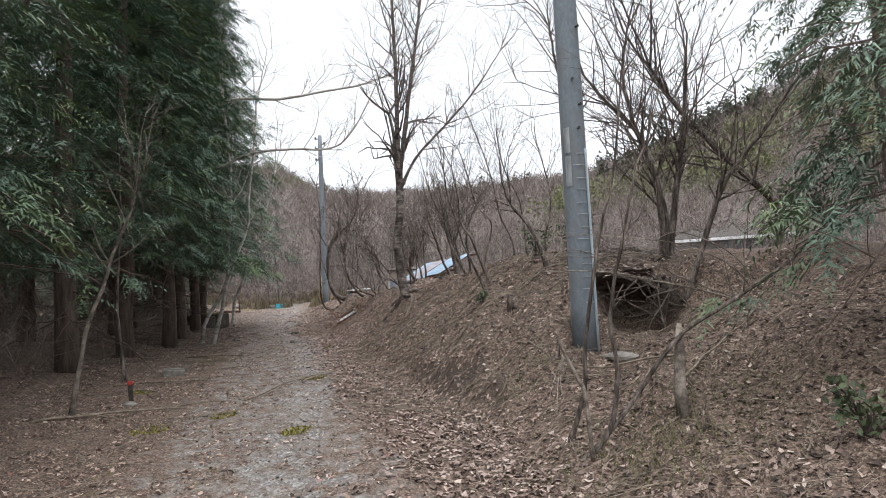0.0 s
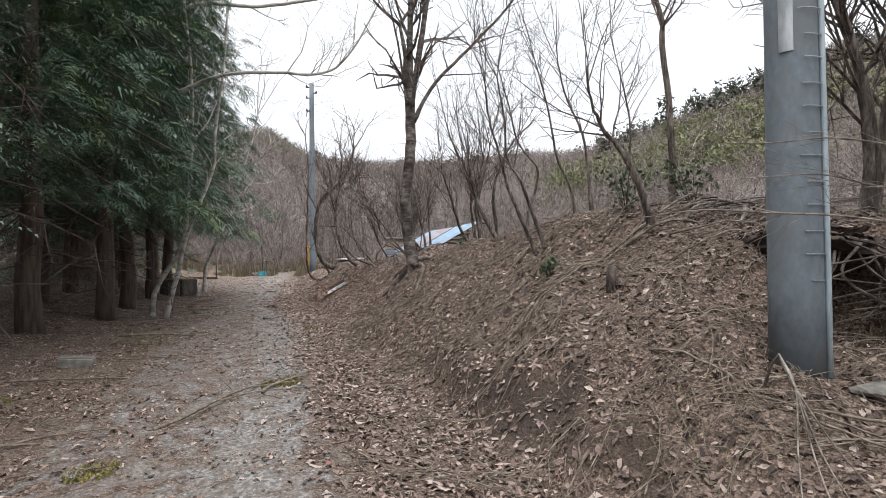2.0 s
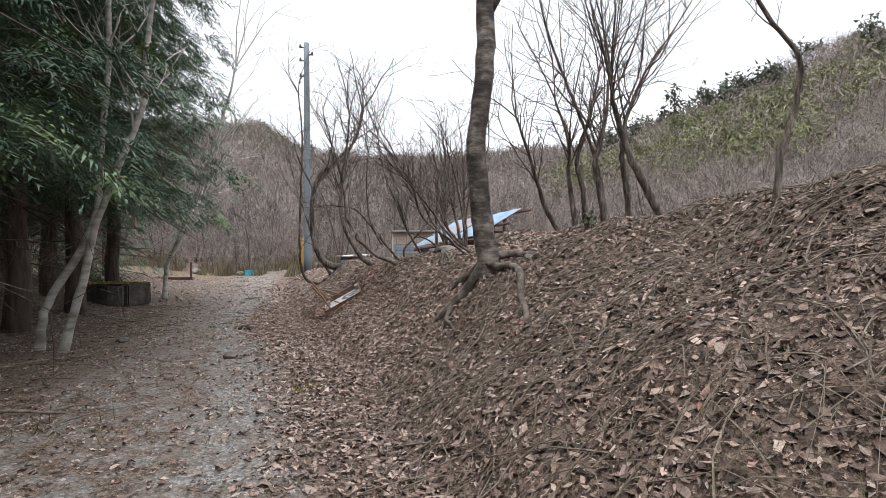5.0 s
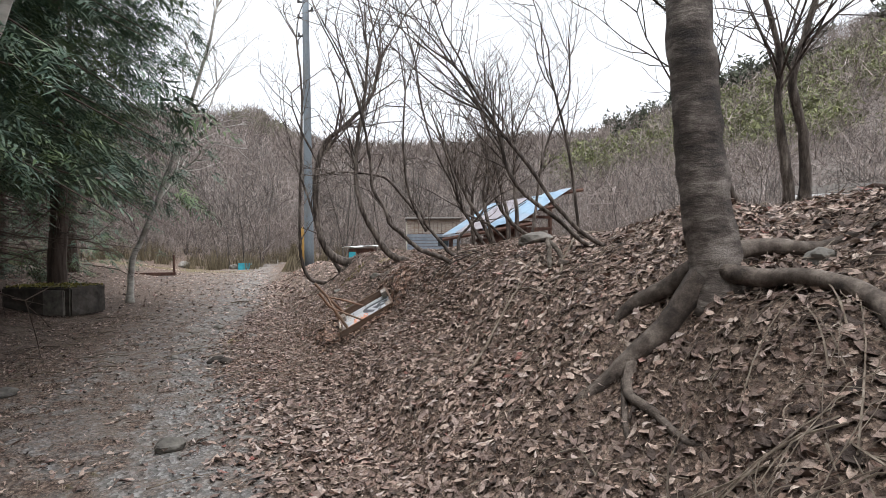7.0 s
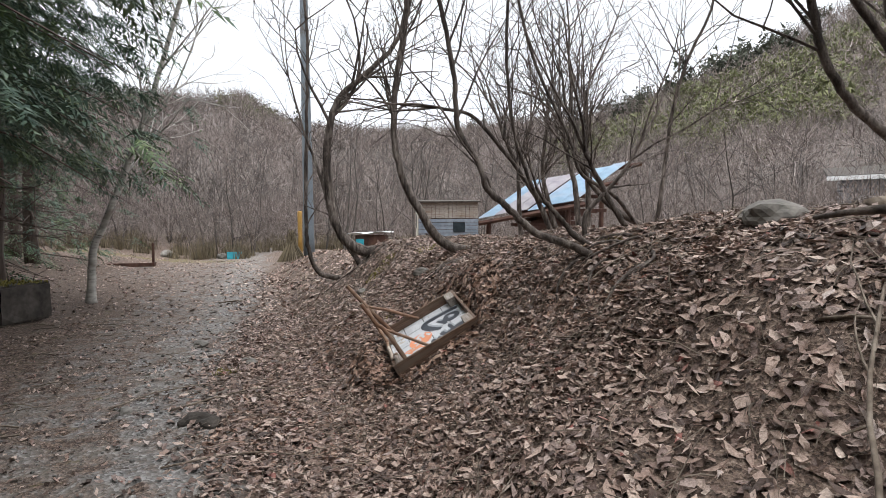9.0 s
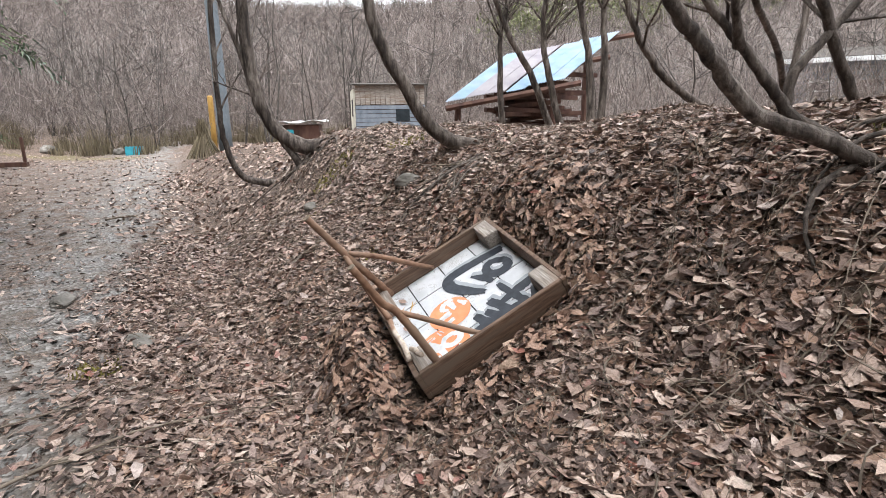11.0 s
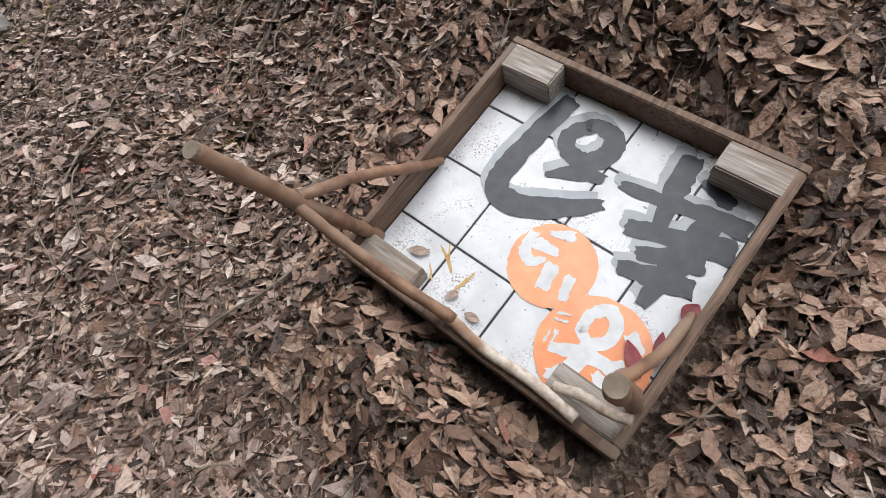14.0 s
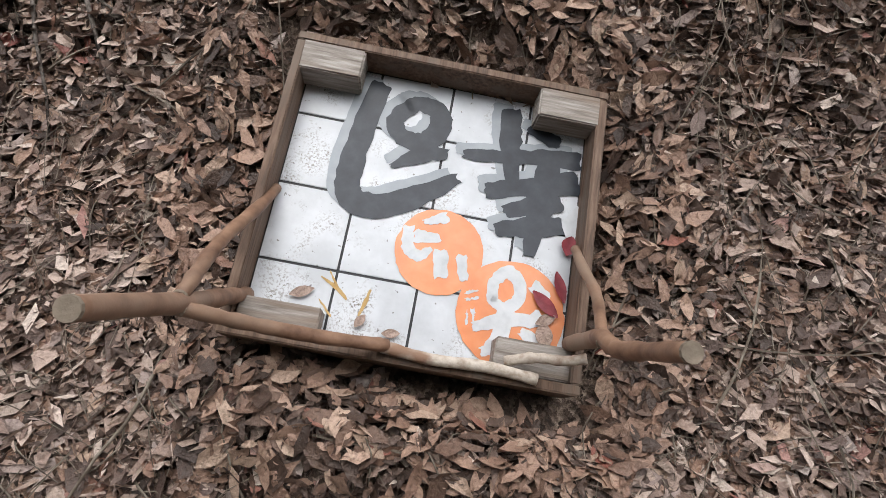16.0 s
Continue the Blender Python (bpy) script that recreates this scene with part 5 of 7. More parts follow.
    white = (
        (((-0.034, -0.046), (-0.031, -0.088), (-0.005, -0.108), (0.020, -0.088)), (0.024, 0.028, 0.028, 0.016)),
        (((-0.012, -0.062), (0.032, -0.058)), (0.034, 0.022)),
        (((0.002, -0.024), (0.042, -0.006)), (0.016, 0.028)),
        (((0.046, -0.092), (0.054, -0.142)), (0.036, 0.030)),
        (((0.094, -0.094), (0.106, -0.140)), (0.026, 0.022)),
        (((0.176, -0.172), (0.176, -0.135), (0.204, -0.106), (0.232, -0.126), (0.235, -0.165), (0.206, -0.188), (0.176, -0.176)), (0.022, 0.026, 0.032, 0.030, 0.028, 0.028, 0.022)),
        (((0.148, -0.240), (0.218, -0.214), (0.292, -0.205)), (0.024, 0.034, 0.022)),
        (((0.206, -0.186), (0.207, -0.245), (0.183, -0.285)), (0.032, 0.038, 0.026)),
        (((0.174, -0.290), (0.222, -0.262)), (0.024, 0.028)),
        (((0.268, -0.128), (0.296, -0.148)), (0.030, 0.026)),
        (((0.272, -0.194), (0.300, -0.210)), (0.034, 0.026)),
        (((0.256, -0.236), (0.290, -0.252)), (0.024, 0.030)),
        (((0.122, -0.168), (0.136, -0.163)), (0.006, 0.005)), (((0.124, -0.184), (0.140, -0.178)), (0.006, 0.005)),
        (((0.126, -0.214), (0.128, -0.232)), (0.006, 0.005)), (((0.138, -0.210), (0.142, -0.226)), (0.006, 0.004)),
        (((0.346, 0.075), (0.334, 0.035), (0.342, 0.000)), (0.012, 0.038, 0.030)),
    )
    for i, (pts, ws) in enumerate(white):
        paint("white_stroke", brush(pts, ws, rnd, 0.005), M_WHITESTROKE, 3.6 + 0.1 * i, "white brush stroke")
    for pts, ws in ((((-0.200, -0.195), (-0.165, -0.212), (-0.140, -0.232)), (0.004, 0.010, 0.006)), (((-0.092, -0.205), (-0.098, -0.235), (-0.106, -0.262)), (0.005, 0.009, 0.004)),
                    (((-0.195, -0.245), (-0.165, -0.275)), (0.004, 0.006)), (((-0.185, -0.180), (-0.160, -0.215)), (0.003, 0.005))):
        paint("rust_streak", brush(pts, ws, rnd, 0.002), M_STREAK, 1, "ochre rust streak")
    return thing, m


sign, sign_m = sign_box()


def branch_thing(name, label, lines, material, m=None, category="branch", cut=True):
    """lines: (control points, radii) in the given space."""
    thing = empty(name, m, label=label, category=category)
    rnd = np.random.default_rng(len(name) + int(1000 * abs(lines[0][0][0][0])))
    for ctrl, radii in lines:
        g = Geo()
        pts = curve_points(ctrl, 7)
        r = np.interp(np.linspace(0, 1, len(pts)), np.linspace(0, 1, len(radii)), radii) * (1 + 0.05 * rnd.normal(0, 1, len(pts)))
        g.tube(pts, r, 10)
        obj("limb", g, material, thing, smooth_faces=True)
        if cut:
            e = Geo()
            d = unit(pts[0] - pts[1])
            e.tube([pts[0] - d * 0.001, pts[0] + d * 0.004], (r[0] * 1.04, r[0] * 0.98), 12)
            obj("cut_end", e, M_CUT, thing, "grey sawn end")
    return thing


branch_thing("branch_leg", "smooth brown forked branch fixed as a leg on the sign box", [
    (((-0.362, -0.395, 0.500), (-0.362, -0.368, 0.370), (-0.350, -0.338, 0.235), (-0.352, -0.300, 0.080), (-0.346, -0.262, -0.070)), (0.0155, 0.0165, 0.0175, 0.017, 0.017)),
    (((-0.352, -0.330, 0.250), (-0.358, -0.210, 0.140), (-0.348, -0.090, 0.010), (-0.344, -0.015, -0.065)), (0.012, 0.013, 0.013, 0.011)),
    (((-0.345, -0.348, 0.250), (-0.270, -0.345, 0.170), (-0.150, -0.338, 0.085), (-0.030, -0.325, 0.018)), (0.0125, 0.0135, 0.014, 0.013))], M_BRANCH, sign_m)
branch_thing("peeled_branch", "pale peeled stick lying along the sign's lower edge", [
    (((-0.040, -0.328, 0.016), (0.060, -0.336, 0.015), (0.170, -0.331, 0.013), (0.276, -0.338, 0.014)), (0.0135, 0.011, 0.0125, 0.0115)),
    (((0.208, -0.312, 0.004), (0.262, -0.298, 0.026), (0.318, -0.296, 0.050), (0.356, -0.286, 0.066)), (0.010, 0.011, 0.0105, 0.010))], M_PALEBRANCH, sign_m, cut=False)
branch_thing("branch_leg", "crooked brown branch fixed as a leg on the sign box", [
    (((0.322, -0.322, 0.520), (0.326, -0.308, 0.390), (0.314, -0.300, 0.320), (0.312, -0.276, 0.262), (0.334, -0.262, 0.150), (0.344, -0.250, -0.020)), (0.0135, 0.0135, 0.014, 0.0155, 0.017, 0.017)),
    (((0.308, -0.286, 0.275), (0.334, -0.180, 0.150), (0.338, -0.090, 0.030), (0.340, -0.036, -0.034)), (0.0095, 0.011, 0.0115, 0.010))], M_BRANCH, sign_m)

# ---- the far pole, sheds and yard ----
def far_pole():
    x, y = -5.48, 31.5
    thing = empty("utility_pole", pose(x, y, float(height(x, y)) - 0.2, 0, -0.3, 0), label="distant grey concrete utility pole with small iron fittings", category="pole")
    g = Geo()
    g.tube([(0, 0, z) for z in np.linspace(0, 9.7, 12)], np.linspace(0.17, 0.11, 12), 16)
    obj("shaft", g, M_CONCRETE, thing, smooth_faces=True)
    for z, s in ((9.5, -1), (9.2, 1), (8.95, -1), (8.3, -1)):
        b = Geo()
        b.tube([(0, 0, z), (0.16 * s, -0.05, z), (0.24 * s, -0.05, z + 0.02)], (0.03, 0.03, 0.05), 8)
        b.tube([(0.24 * s, -0.05, z - 0.02), (0.24 * s, -0.05, z + 0.12)], (0.05, 0.035), 8)
        obj("insulator", b, M_IRON, thing)
    b = Geo()
    b.tube([(-0.1, -0.08, 8.35), (-0.26, -0.08, 8.15), (-0.26, -0.08, 8.0)], (0.02, 0.02, 0.03), 6)
    obj("bracket", b, M_IRON, thing)


far_pole()


def boards(thing, name, x0, x1, y, z0, z1, n, upright, mt, gap=0.008, rnd=None):
    for i in range(n):
        a, b = i / n, (i + 1) / n
        if upright:
            size, c = ((x1 - x0) / n - gap, 0.03, z1 - z0 - 0.03 * rnd.random()), (x0 + (x1 - x0) * (a + b) / 2, y + 0.008 * rnd.random(), (z0 + z1) / 2)
        else:
            size, c = (x1 - x0, 0.03, (z1 - z0) / n - gap), ((x0 + x1) / 2, y + 0.012 * (i % 2), z0 + (z1 - z0) * (a + b) / 2)
        bm = bevelled(size, 0.003)
        bmesh.ops.translate(bm, vec=c, verts=bm.verts)
        part(name, bm, mt, thing)


def box_part(thing, name, centre, size, mt, bevel=0.01, turn=(0, 0, 0), label=""):
    bm = bevelled(size, bevel)
    bmesh.ops.transform(bm, matrix=pose(*centre, *turn), verts=bm.verts)
    return part(name, bm, mt, thing, label)


def garden_shed():
    rnd = random.Random(4)
    thing = empty("garden_shed", pose(-2.0, 33.4, 0.50, 0, 0, -1), label="small shed with grey board gable and blue-grey siding", category="shed")
    box_part(thing, "core", (1.05, 0.95, 0.78), (2.0, 1.75, 1.5), M_RUST, 0.01)
    boards(thing, "siding_board", 0, 2.1, 0.0, 0.0, 1.12, 9, False, M_SIDING, 0.012, rnd)
    boards(thing, "wall_board", 0, 2.1, 0.0, 1.13, 1.72, 14, True, M_BLOCKWOOD, 0.012, rnd)
    wall = box_part(thing, "side_wall", (-0.03, 0.95, 0.80), (0.05, 1.85, 1.6), M_CREAM, 0.006, label="cream side wall")
    win = box_part(thing, "window", (-0.062, 0.55, 1.05), (0.02, 0.5, 0.5), M_GLASS, 0.003, label="dark small window")
    box_part(thing, "window", (1.42, -0.022, 0.82), (0.42, 0.02, 0.34), M_GLASS, 0.003, label="dark small window")
    box_part(thing, "roof", (1.05, 0.9, 1.78), (2.25, 2.15, 0.045), M_MOSSBLOCK, 0.01, (4, 0, 0), "thin dark sheet roof")


garden_shed()


def tin_roof_shelter():
    """A leaning shelter: corrugated sheets over a stack of old wood."""
    rnd = random.Random(5)
    thing = empty("woodshed", None, label="collapsing woodshed under pale blue corrugated tin sheets", category="shed")
    p1, p2, p3, p4 = (Vector(v) for v in ((-1.22, 24.75, 1.45), (0.69, 24.6, 1.78), (2.32, 25.84, 2.70), (0.30, 26.04, 2.36)))
    n = 6
    for i in range(n):
        a, b = i / n, (i + 1) / n - 0.004
        lift = rnd.uniform(-0.015, 0.03)
        short = rnd.uniform(0.0, 0.10)
        q = [p1.lerp(p2, a), p1.lerp(p2, b), p4.lerp(p3, b), p4.lerp(p3, a)]
        q[2], q[3] = q[1].lerp(q[2], 1 - short), q[0].lerp(q[3], 1 - short)
        up = (q[1] - q[0]).cross(q[3] - q[0]).normalized()
        g = Geo()
        m, rows = 15, []
        for j in range(m):
            f = j / (m - 1)
            wave = 0.010 * math.cos(j * math.pi)
            lo, hi = q[0].lerp(q[1], f), q[3].lerp(q[2], f)
            rows.append((lo + up * (wave + lift), hi + up * (wave + lift), hi + up * (wave + lift - 0.006), lo + up * (wave + lift - 0.006)))
        g.add([tuple(v) for r in rows for v in r], [(4 * j + k, 4 * (j + 1) + k, 4 * (j + 1) + (k + 1) % 4, 4 * j + (k + 1) % 4) for j in range(m - 1) for k in range(4)])
        obj("tin_sheet", g, M_BLUEROOF if i not in (1, 2) else M_SHEET, thing)
    for a, b in ((p1, p2), (p4, p3), (p1.lerp(p4, 0.5), p2.lerp(p3, 0.5))):
        g = Geo()
        e = (b - a).normalized() * 0.25
        g.tube([tuple(a - Vector((0, 0, 0.09))), tuple(b + e - Vector((0, 0, 0.09)))], (0.05, 0.05), 6)
        obj("beam", g, M_RUST, thing)
    for p in (p1.lerp(p2, 0.1), p1.lerp(p2, 0.92), p4.lerp(p3, 0.1), p4.lerp(p3, 0.7)):
        g = Geo()
        g.tube([(p.x, p.y + 0.1, float(height(p.x, p.y)) - 0.1), (p.x + 0.03, p.y + 0.1, p.z - 0.06)], (0.06, 0.05), 7)
        obj("post", g, M_RUST, thing)
    for i in range(44):
        t, s = rnd.random(), rnd.random()
        p = p1.lerp(p2, 0.2 + 0.5 * t).lerp(p4.lerp(p3, 0.2 + 0.5 * t), 0.2 + 0.6 * s)
        z = float(height(p.x, p.y)) + 0.08 + (p.z - 0.35 - float(height(p.x, p.y))) * rnd.random() * 0.9
        box_part(thing, "stacked_board", (p.x, p.y, z), (rnd.uniform(0.7, 1.1), 0.14, 0.07), M_RUST, 0.005, (rnd.uniform(-4, 4), rnd.uniform(-5, 5), rnd.uniform(-25, 25)))


tin_roof_shelter()


def far_house():
    z0 = float(height(20, 39)) - 0.2
    thing = empty("house", pose(18.2, 38.4, z0, 0, 0, -38), label="weathered grey timber house with a white fascia, behind the bank", category="house")
    rnd = random.Random(7)
    box_part(thing, "wall", (3.2, 2.6, 1.6), (6.4, 5.0, 3.2), M_SIDING, 0.02)
    boards(thing, "siding_board", 0, 6.4, 0.06, 0.2, 3.2, 12, False, M_SIDING, 0.02, rnd)
    for x in (1.1, 4.6):
        w = box_part(thing, "window", (x, 0.02, 1.75), (0.95, 0.06, 0.95), M_WHITE, 0.01, label="white-framed window")
        for dz in (-0.2, 0.2):
            p = box_part(w, "pane", (x, -0.015, 1.75 + dz), (0.74, 0.03, 0.33), M_GLASS, 0.004)
    box_part(thing, "door", (2.9, 0.02, 1.2), (0.85, 0.05, 1.95), M_RUST, 0.01)
    box_part(thing, "roof", (3.2, 2.4, 3.5), (7.6, 6.6, 0.22), M_MOSSBLOCK, 0.02, (8, 0, 0), "dark shallow roof")
    box_part(thing, "fascia", (3.2, -0.92, 3.02), (7.7, 0.08, 0.2), M_WHITE, 0.01, label="white fascia board")


far_house()


def yard_things():
    # ochre post and a teepee of cut reeds
    x, y = -6.0, 33.0
    thing = empty("marker_post", pose(x, y, float(height(x, y)) - 0.1), label="ochre yellow wooden post at the yard's edge", category="post")
    g = Geo()
    g.tube([(0, 0, z) for z in (0, 0.8, 1.55, 1.6)], (0.075, 0.075, 0.075, 0.065), 12)
    obj("shaft", g, M_YELLOW, thing, smooth_faces=True)
    x, y = -5.95, 31.2
    rnd = np.random.default_rng(3)
    g = Geo()
    for i in range(70):
        a, r = rnd.random() * 6.28, 0.25 + 0.2 * rnd.random()
        g.tube([(r * np.cos(a), r * np.sin(a), 0), (0.4 * r * np.cos(a), 0.4 * r * np.sin(a), 0.45), (0.08 * rnd.normal(), 0.08 * rnd.normal(), 0.75 + 0.25 * rnd.random())], (0.012, 0.016, 0.006), 4)
    ob = obj("sheaf", g, M_STRAW)
    ob.matrix_basis = pose(x, y, float(height(x, y)) - 0.02)
    tagged(ob, "cone-shaped bundle of cut dry stalks by the pole", "bundle")
    x, y = -9.9, 39.3
    thing = empty("plastic_crate", pose(x, y, float(height(x, y)), 0, 0, 12), label="turquoise plastic crate standing where the track ends", category="crate")
    for c, s in (((0, -0.19, 0.16), (0.6, 0.02, 0.32)), ((0, 0.19, 0.16), (0.6, 0.02, 0.32)), ((-0.29, 0, 0.16), (0.02, 0.36, 0.32)), ((0.29, 0, 0.16), (0.02, 0.36, 0.32))):
        box_part(thing, "side", c, s, M_TURQUOISE, 0.005)
    box_part(thing, "base", (0, 0, 0.015), (0.57, 0.36, 0.03), M_TURQUOISE, 0.005)
    rock("stone", -12.9, 39.6, (0.7, 0.5, 0.5), 41, "grey stone at the edge of the yard", group="yard stones")
    rock("stone", -10.6, 39.8, (0.5, 0.4, 0.35), 42, "pale stone beside the turquoise crate", group="yard stones")
    rock("stone", -11.6, 40.3, (0.9, 0.5, 0.5), 43, "mossy stone at the edge of the yard", M_MOSSBLOCK, group="yard stones")
    # white sheet over brown boxes behind the bank
    thing = empty("covered_cart", pose(-3.5, 30.2, float(height(-3.5, 30.2)) - 0.05, 0, 0, -8), label="brown handcart under a sagging white sheet behind the bank", category="cart")
    box_part(thing, "tub", (0, 0, 0.38), (0.85, 0.6, 0.42), M_RUST, 0.02, label="brown tub")
    box_part(thing, "bin", (-0.28, -0.33, 0.30), (0.22, 0.12, 0.36), M_TURQUOISE, 0.015, label="teal plastic bin")
    sheet = Geo()
    n = 9
    top = [(-0.62 + 1.2 * i / (n - 1), -0.42 + 0.84 * j / (n - 1), 0.66 + 0.03 * math.sin(i * 1.3) * math.cos(j) + 0.05 * (i / (n - 1) - 0.5)) for i in range(n) for j in range(n)]
    sheet.add(top + [(a, b, c - 0.012) for a, b, c in top], [(i * n + j, (i + 1) * n + j, (i + 1) * n + j + 1, i * n + j + 1) for i in range(n - 1) for j in range(n - 1)]
              + [(n * n + i * n + j, n * n + i * n + j + 1, n * n + (i + 1) * n + j + 1, n * n + (i + 1) * n + j) for i in range(n - 1) for j in range(n - 1)]
              + [(i * n, n * n + i * n, n * n + (i + 1) * n, (i + 1) * n) for i in range(n - 1)])
    obj("cover", sheet, M_WHITE, thing, "sagging white sheet", True)
    for sx in (-0.3, 0.3):
        g = Geo()
        g.tube([(sx, -0.05, 0.16), (sx, 0.05, 0.16)], (0.18, 0.18), 16)
        obj("wheel", g, M_IRON, thing)
    # old concrete trough beside the cedars
    x, y = -8.42, 22.0
    thing = empty("concrete_trough", pose(x, y, float(height(x, y)) - 0.03, 0, 0, -10), label="dark mossy old concrete block beside the cedars", category="block")
    bm = bevelled((1.32, 0.85, 0.52), 0.03, 0.014, 3, random.Random(2))
    bmesh.ops.translate(bm, vec=(0, 0, 0.25), verts=bm.verts)
    part("body", bm, M_MOSSBLOCK, thing)
    bm = bevelled((0.40, 0.05, 0.44), 0.015)
    bmesh.ops.translate(bm, vec=(0.36, -0.44, 0.24), verts=bm.verts)
    part("panel", bm, M_STONE, thing, "paler worn face")
    g = Geo()
    rn = np.random.default_rng(6)
    for _ in range(700):
        p = np.array((rn.uniform(-0.66, 0.66), rn.uniform(-0.42, 0.42), 0.505))
        w = rn.normal(0, 0.016, 3)
        g.add([p - w, p + w, p + rn.normal(0, 0.012, 3) + np.array((0, 0, 0.025))], [(0, 1, 2)])
    tagged(obj("moss_cap", g, M_MOSSBLADE, thing, "yellow-green moss"), kind="stuff")
    # low plank bench frame near the birch
    x, y = -11.3, 32.6
    thing = empty("plank_frame", pose(x, y, float(height(x, y)), 0, 0, 5), label="low dark timber frame lying at the yard's edge", category="timber")
    box_part(thing, "plank", (0, 0, 0.08), (1.5, 0.2, 0.12), M_RUST, 0.01)
    box_part(thing, "upright", (0.68, 0.05, 0.42), (0.07, 0.07, 0.7), M_RUST, 0.01)
    # little marker stake with a red cap, kerb block and a flat stone
    x, y = -4.17, 7.93
    z = float(height(x, y))
    thing = empty("marker_stake", pose(x, y, z - 0.05, 3, -4, 20), label="dark survey stake with a red plastic cap on the verge", category="stake")
    box_part(thing, "stake", (0, 0, 0.15), (0.055, 0.055, 0.32), M_MOSSBLOCK, 0.005)
    box_part(thing, "cap", (0, 0, 0.335), (0.066, 0.066, 0.05), M_RED, 0.008, label="red plastic cap")
    rock("stone", -4.12, 7.78, (0.2, 0.14, 0.07), 44, "flat grey stone at the foot of the stake", group="verge stones")
    bm = bevelled((0.36, 0.18, 0.14), 0.02, 0.012, 2, random.Random(8))
    me = bpy.data.meshes.new("kerb_block")
    bm.to_mesh(me)
    bm.free()
    me.materials.append(M_STONE)
    ob = new("kerb_block", me)
    ob.matrix_basis = pose(-4.66, 10.33, float(height(-4.66, 10.33)) + 0.05, 2, 4, 25)
    tagged(ob, "loose grey concrete kerb block among the leaves", "block")


yard_things()


# ---- hollow, overhang and fallen wood on the bank ----
def overhang():
    rnd = np.random.default_rng(17)
    thing = empty("root_overhang", None, label="dark overhanging root mass, added to shade the hollow beside the pole", category="roots")
    # soil roof added over the pit, dark in colour so the hollow reads shaded
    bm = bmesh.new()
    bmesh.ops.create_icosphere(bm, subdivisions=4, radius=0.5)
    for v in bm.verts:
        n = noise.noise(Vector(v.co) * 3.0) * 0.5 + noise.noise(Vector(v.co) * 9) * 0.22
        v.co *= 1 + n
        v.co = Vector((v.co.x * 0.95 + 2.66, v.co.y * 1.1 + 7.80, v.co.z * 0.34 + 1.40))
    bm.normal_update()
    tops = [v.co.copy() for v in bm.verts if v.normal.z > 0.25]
    part("soil", bm, M_SHADESOIL, thing, "crumbling soil, coloured dark for the hollow's shade")
    cover = Geo()
    for _ in range(900):
        p = np.array(tops[int(rnd.random() * len(tops))]) + np.append(rnd.normal(0, 0.03, 2), 0.006 + 0.014 * rnd.random())
        a = rnd.random() * 6.28
        d, w = np.array((np.cos(a), np.sin(a), rnd.normal(0, 0.3))), np.array((-np.sin(a), np.cos(a), rnd.normal(0, 0.3)))
        ln = 0.02 + 0.025 * rnd.random()
        cover.add([p - d * ln, p + w * ln * 0.5, p + d * ln, p - w * ln * 0.45], [(0, 1, 2), (0, 2, 3)])
    tagged(obj("leaf_cover", cover, M_MOULD, thing, "dead leaves lying on the root mass"), kind="stuff")
    for i in range(26):
        x = 2.25 + 0.8 * rnd.random()
        y = 7.05 + 0.4 * rnd.random()
        z = 1.46 - 0.12 * rnd.random()
        l = 0.25 + 0.65 * rnd.random()
        c = [(x, y, z), (x + rnd.normal(0, 0.2), y - 0.12, z - 0.3 * l), (x + rnd.normal(0, 0.3), y - 0.15 + rnd.normal(0, 0.12), z - 0.7 * l), (x + rnd.normal(0, 0.2), y - 0.1 + rnd.normal(0, 0.1), z - l)]
        g = Geo()
        g.tube(curve_points(c, 5), np.linspace(0.007 + 0.012 * rnd.random(), 0.004, 16), 5)
        obj("hanging_root", g, M_ROOT, thing)


overhang()


def laid_line(rnd, x, y, yaw, length, bend, lift=0.0, n=7):
    s = np.linspace(0, 1, n)
    dx, dy = math.cos(yaw), math.sin(yaw)
    off = bend * np.sin(s * 3.1) + np.cumsum(rnd.normal(0, 0.012 * length, n))
    px, py = x + dx * length * s - dy * off, y + dy * length * s + dx * off
    z = height(px, py)
    lo = z[0] + (z[-1] - z[0]) * s
    return np.stack([px, py, np.maximum(z, 0.55 * z + 0.45 * lo) + 0.012 + lift * np.sin(s * 3.1)], -1)


def fallen_branch(x, y, yaw, length, r, label, seed, forks=3, bark=M_TWIG, lift=0.03, bend=0.05):
    rnd = np.random.default_rng(seed)
    thing = empty("fallen_branch", None, label=label, category="branch", group="fallen branches")
    pts = laid_line(rnd, x, y, yaw, length, bend * length, lift, 9)
    g = Geo()
    g.tube(pts, np.linspace(r, r * 0.45, 9), 7)
    obj("limb", g, bark, thing, smooth_faces=True)
    for _ in range(forks):
        k = 2 + int(rnd.random() * 6)
        g = Geo()
        q = laid_line(rnd, pts[k][0], pts[k][1], yaw + rnd.normal(0, 0.6), length * 0.35 * (0.5 + rnd.random()), 0.03, lift, 6)
        q[0] = pts[k]
        g.tube(q, np.linspace(r * 0.5, r * 0.2, 6), 5)
        obj("side_twig", g, bark, thing)


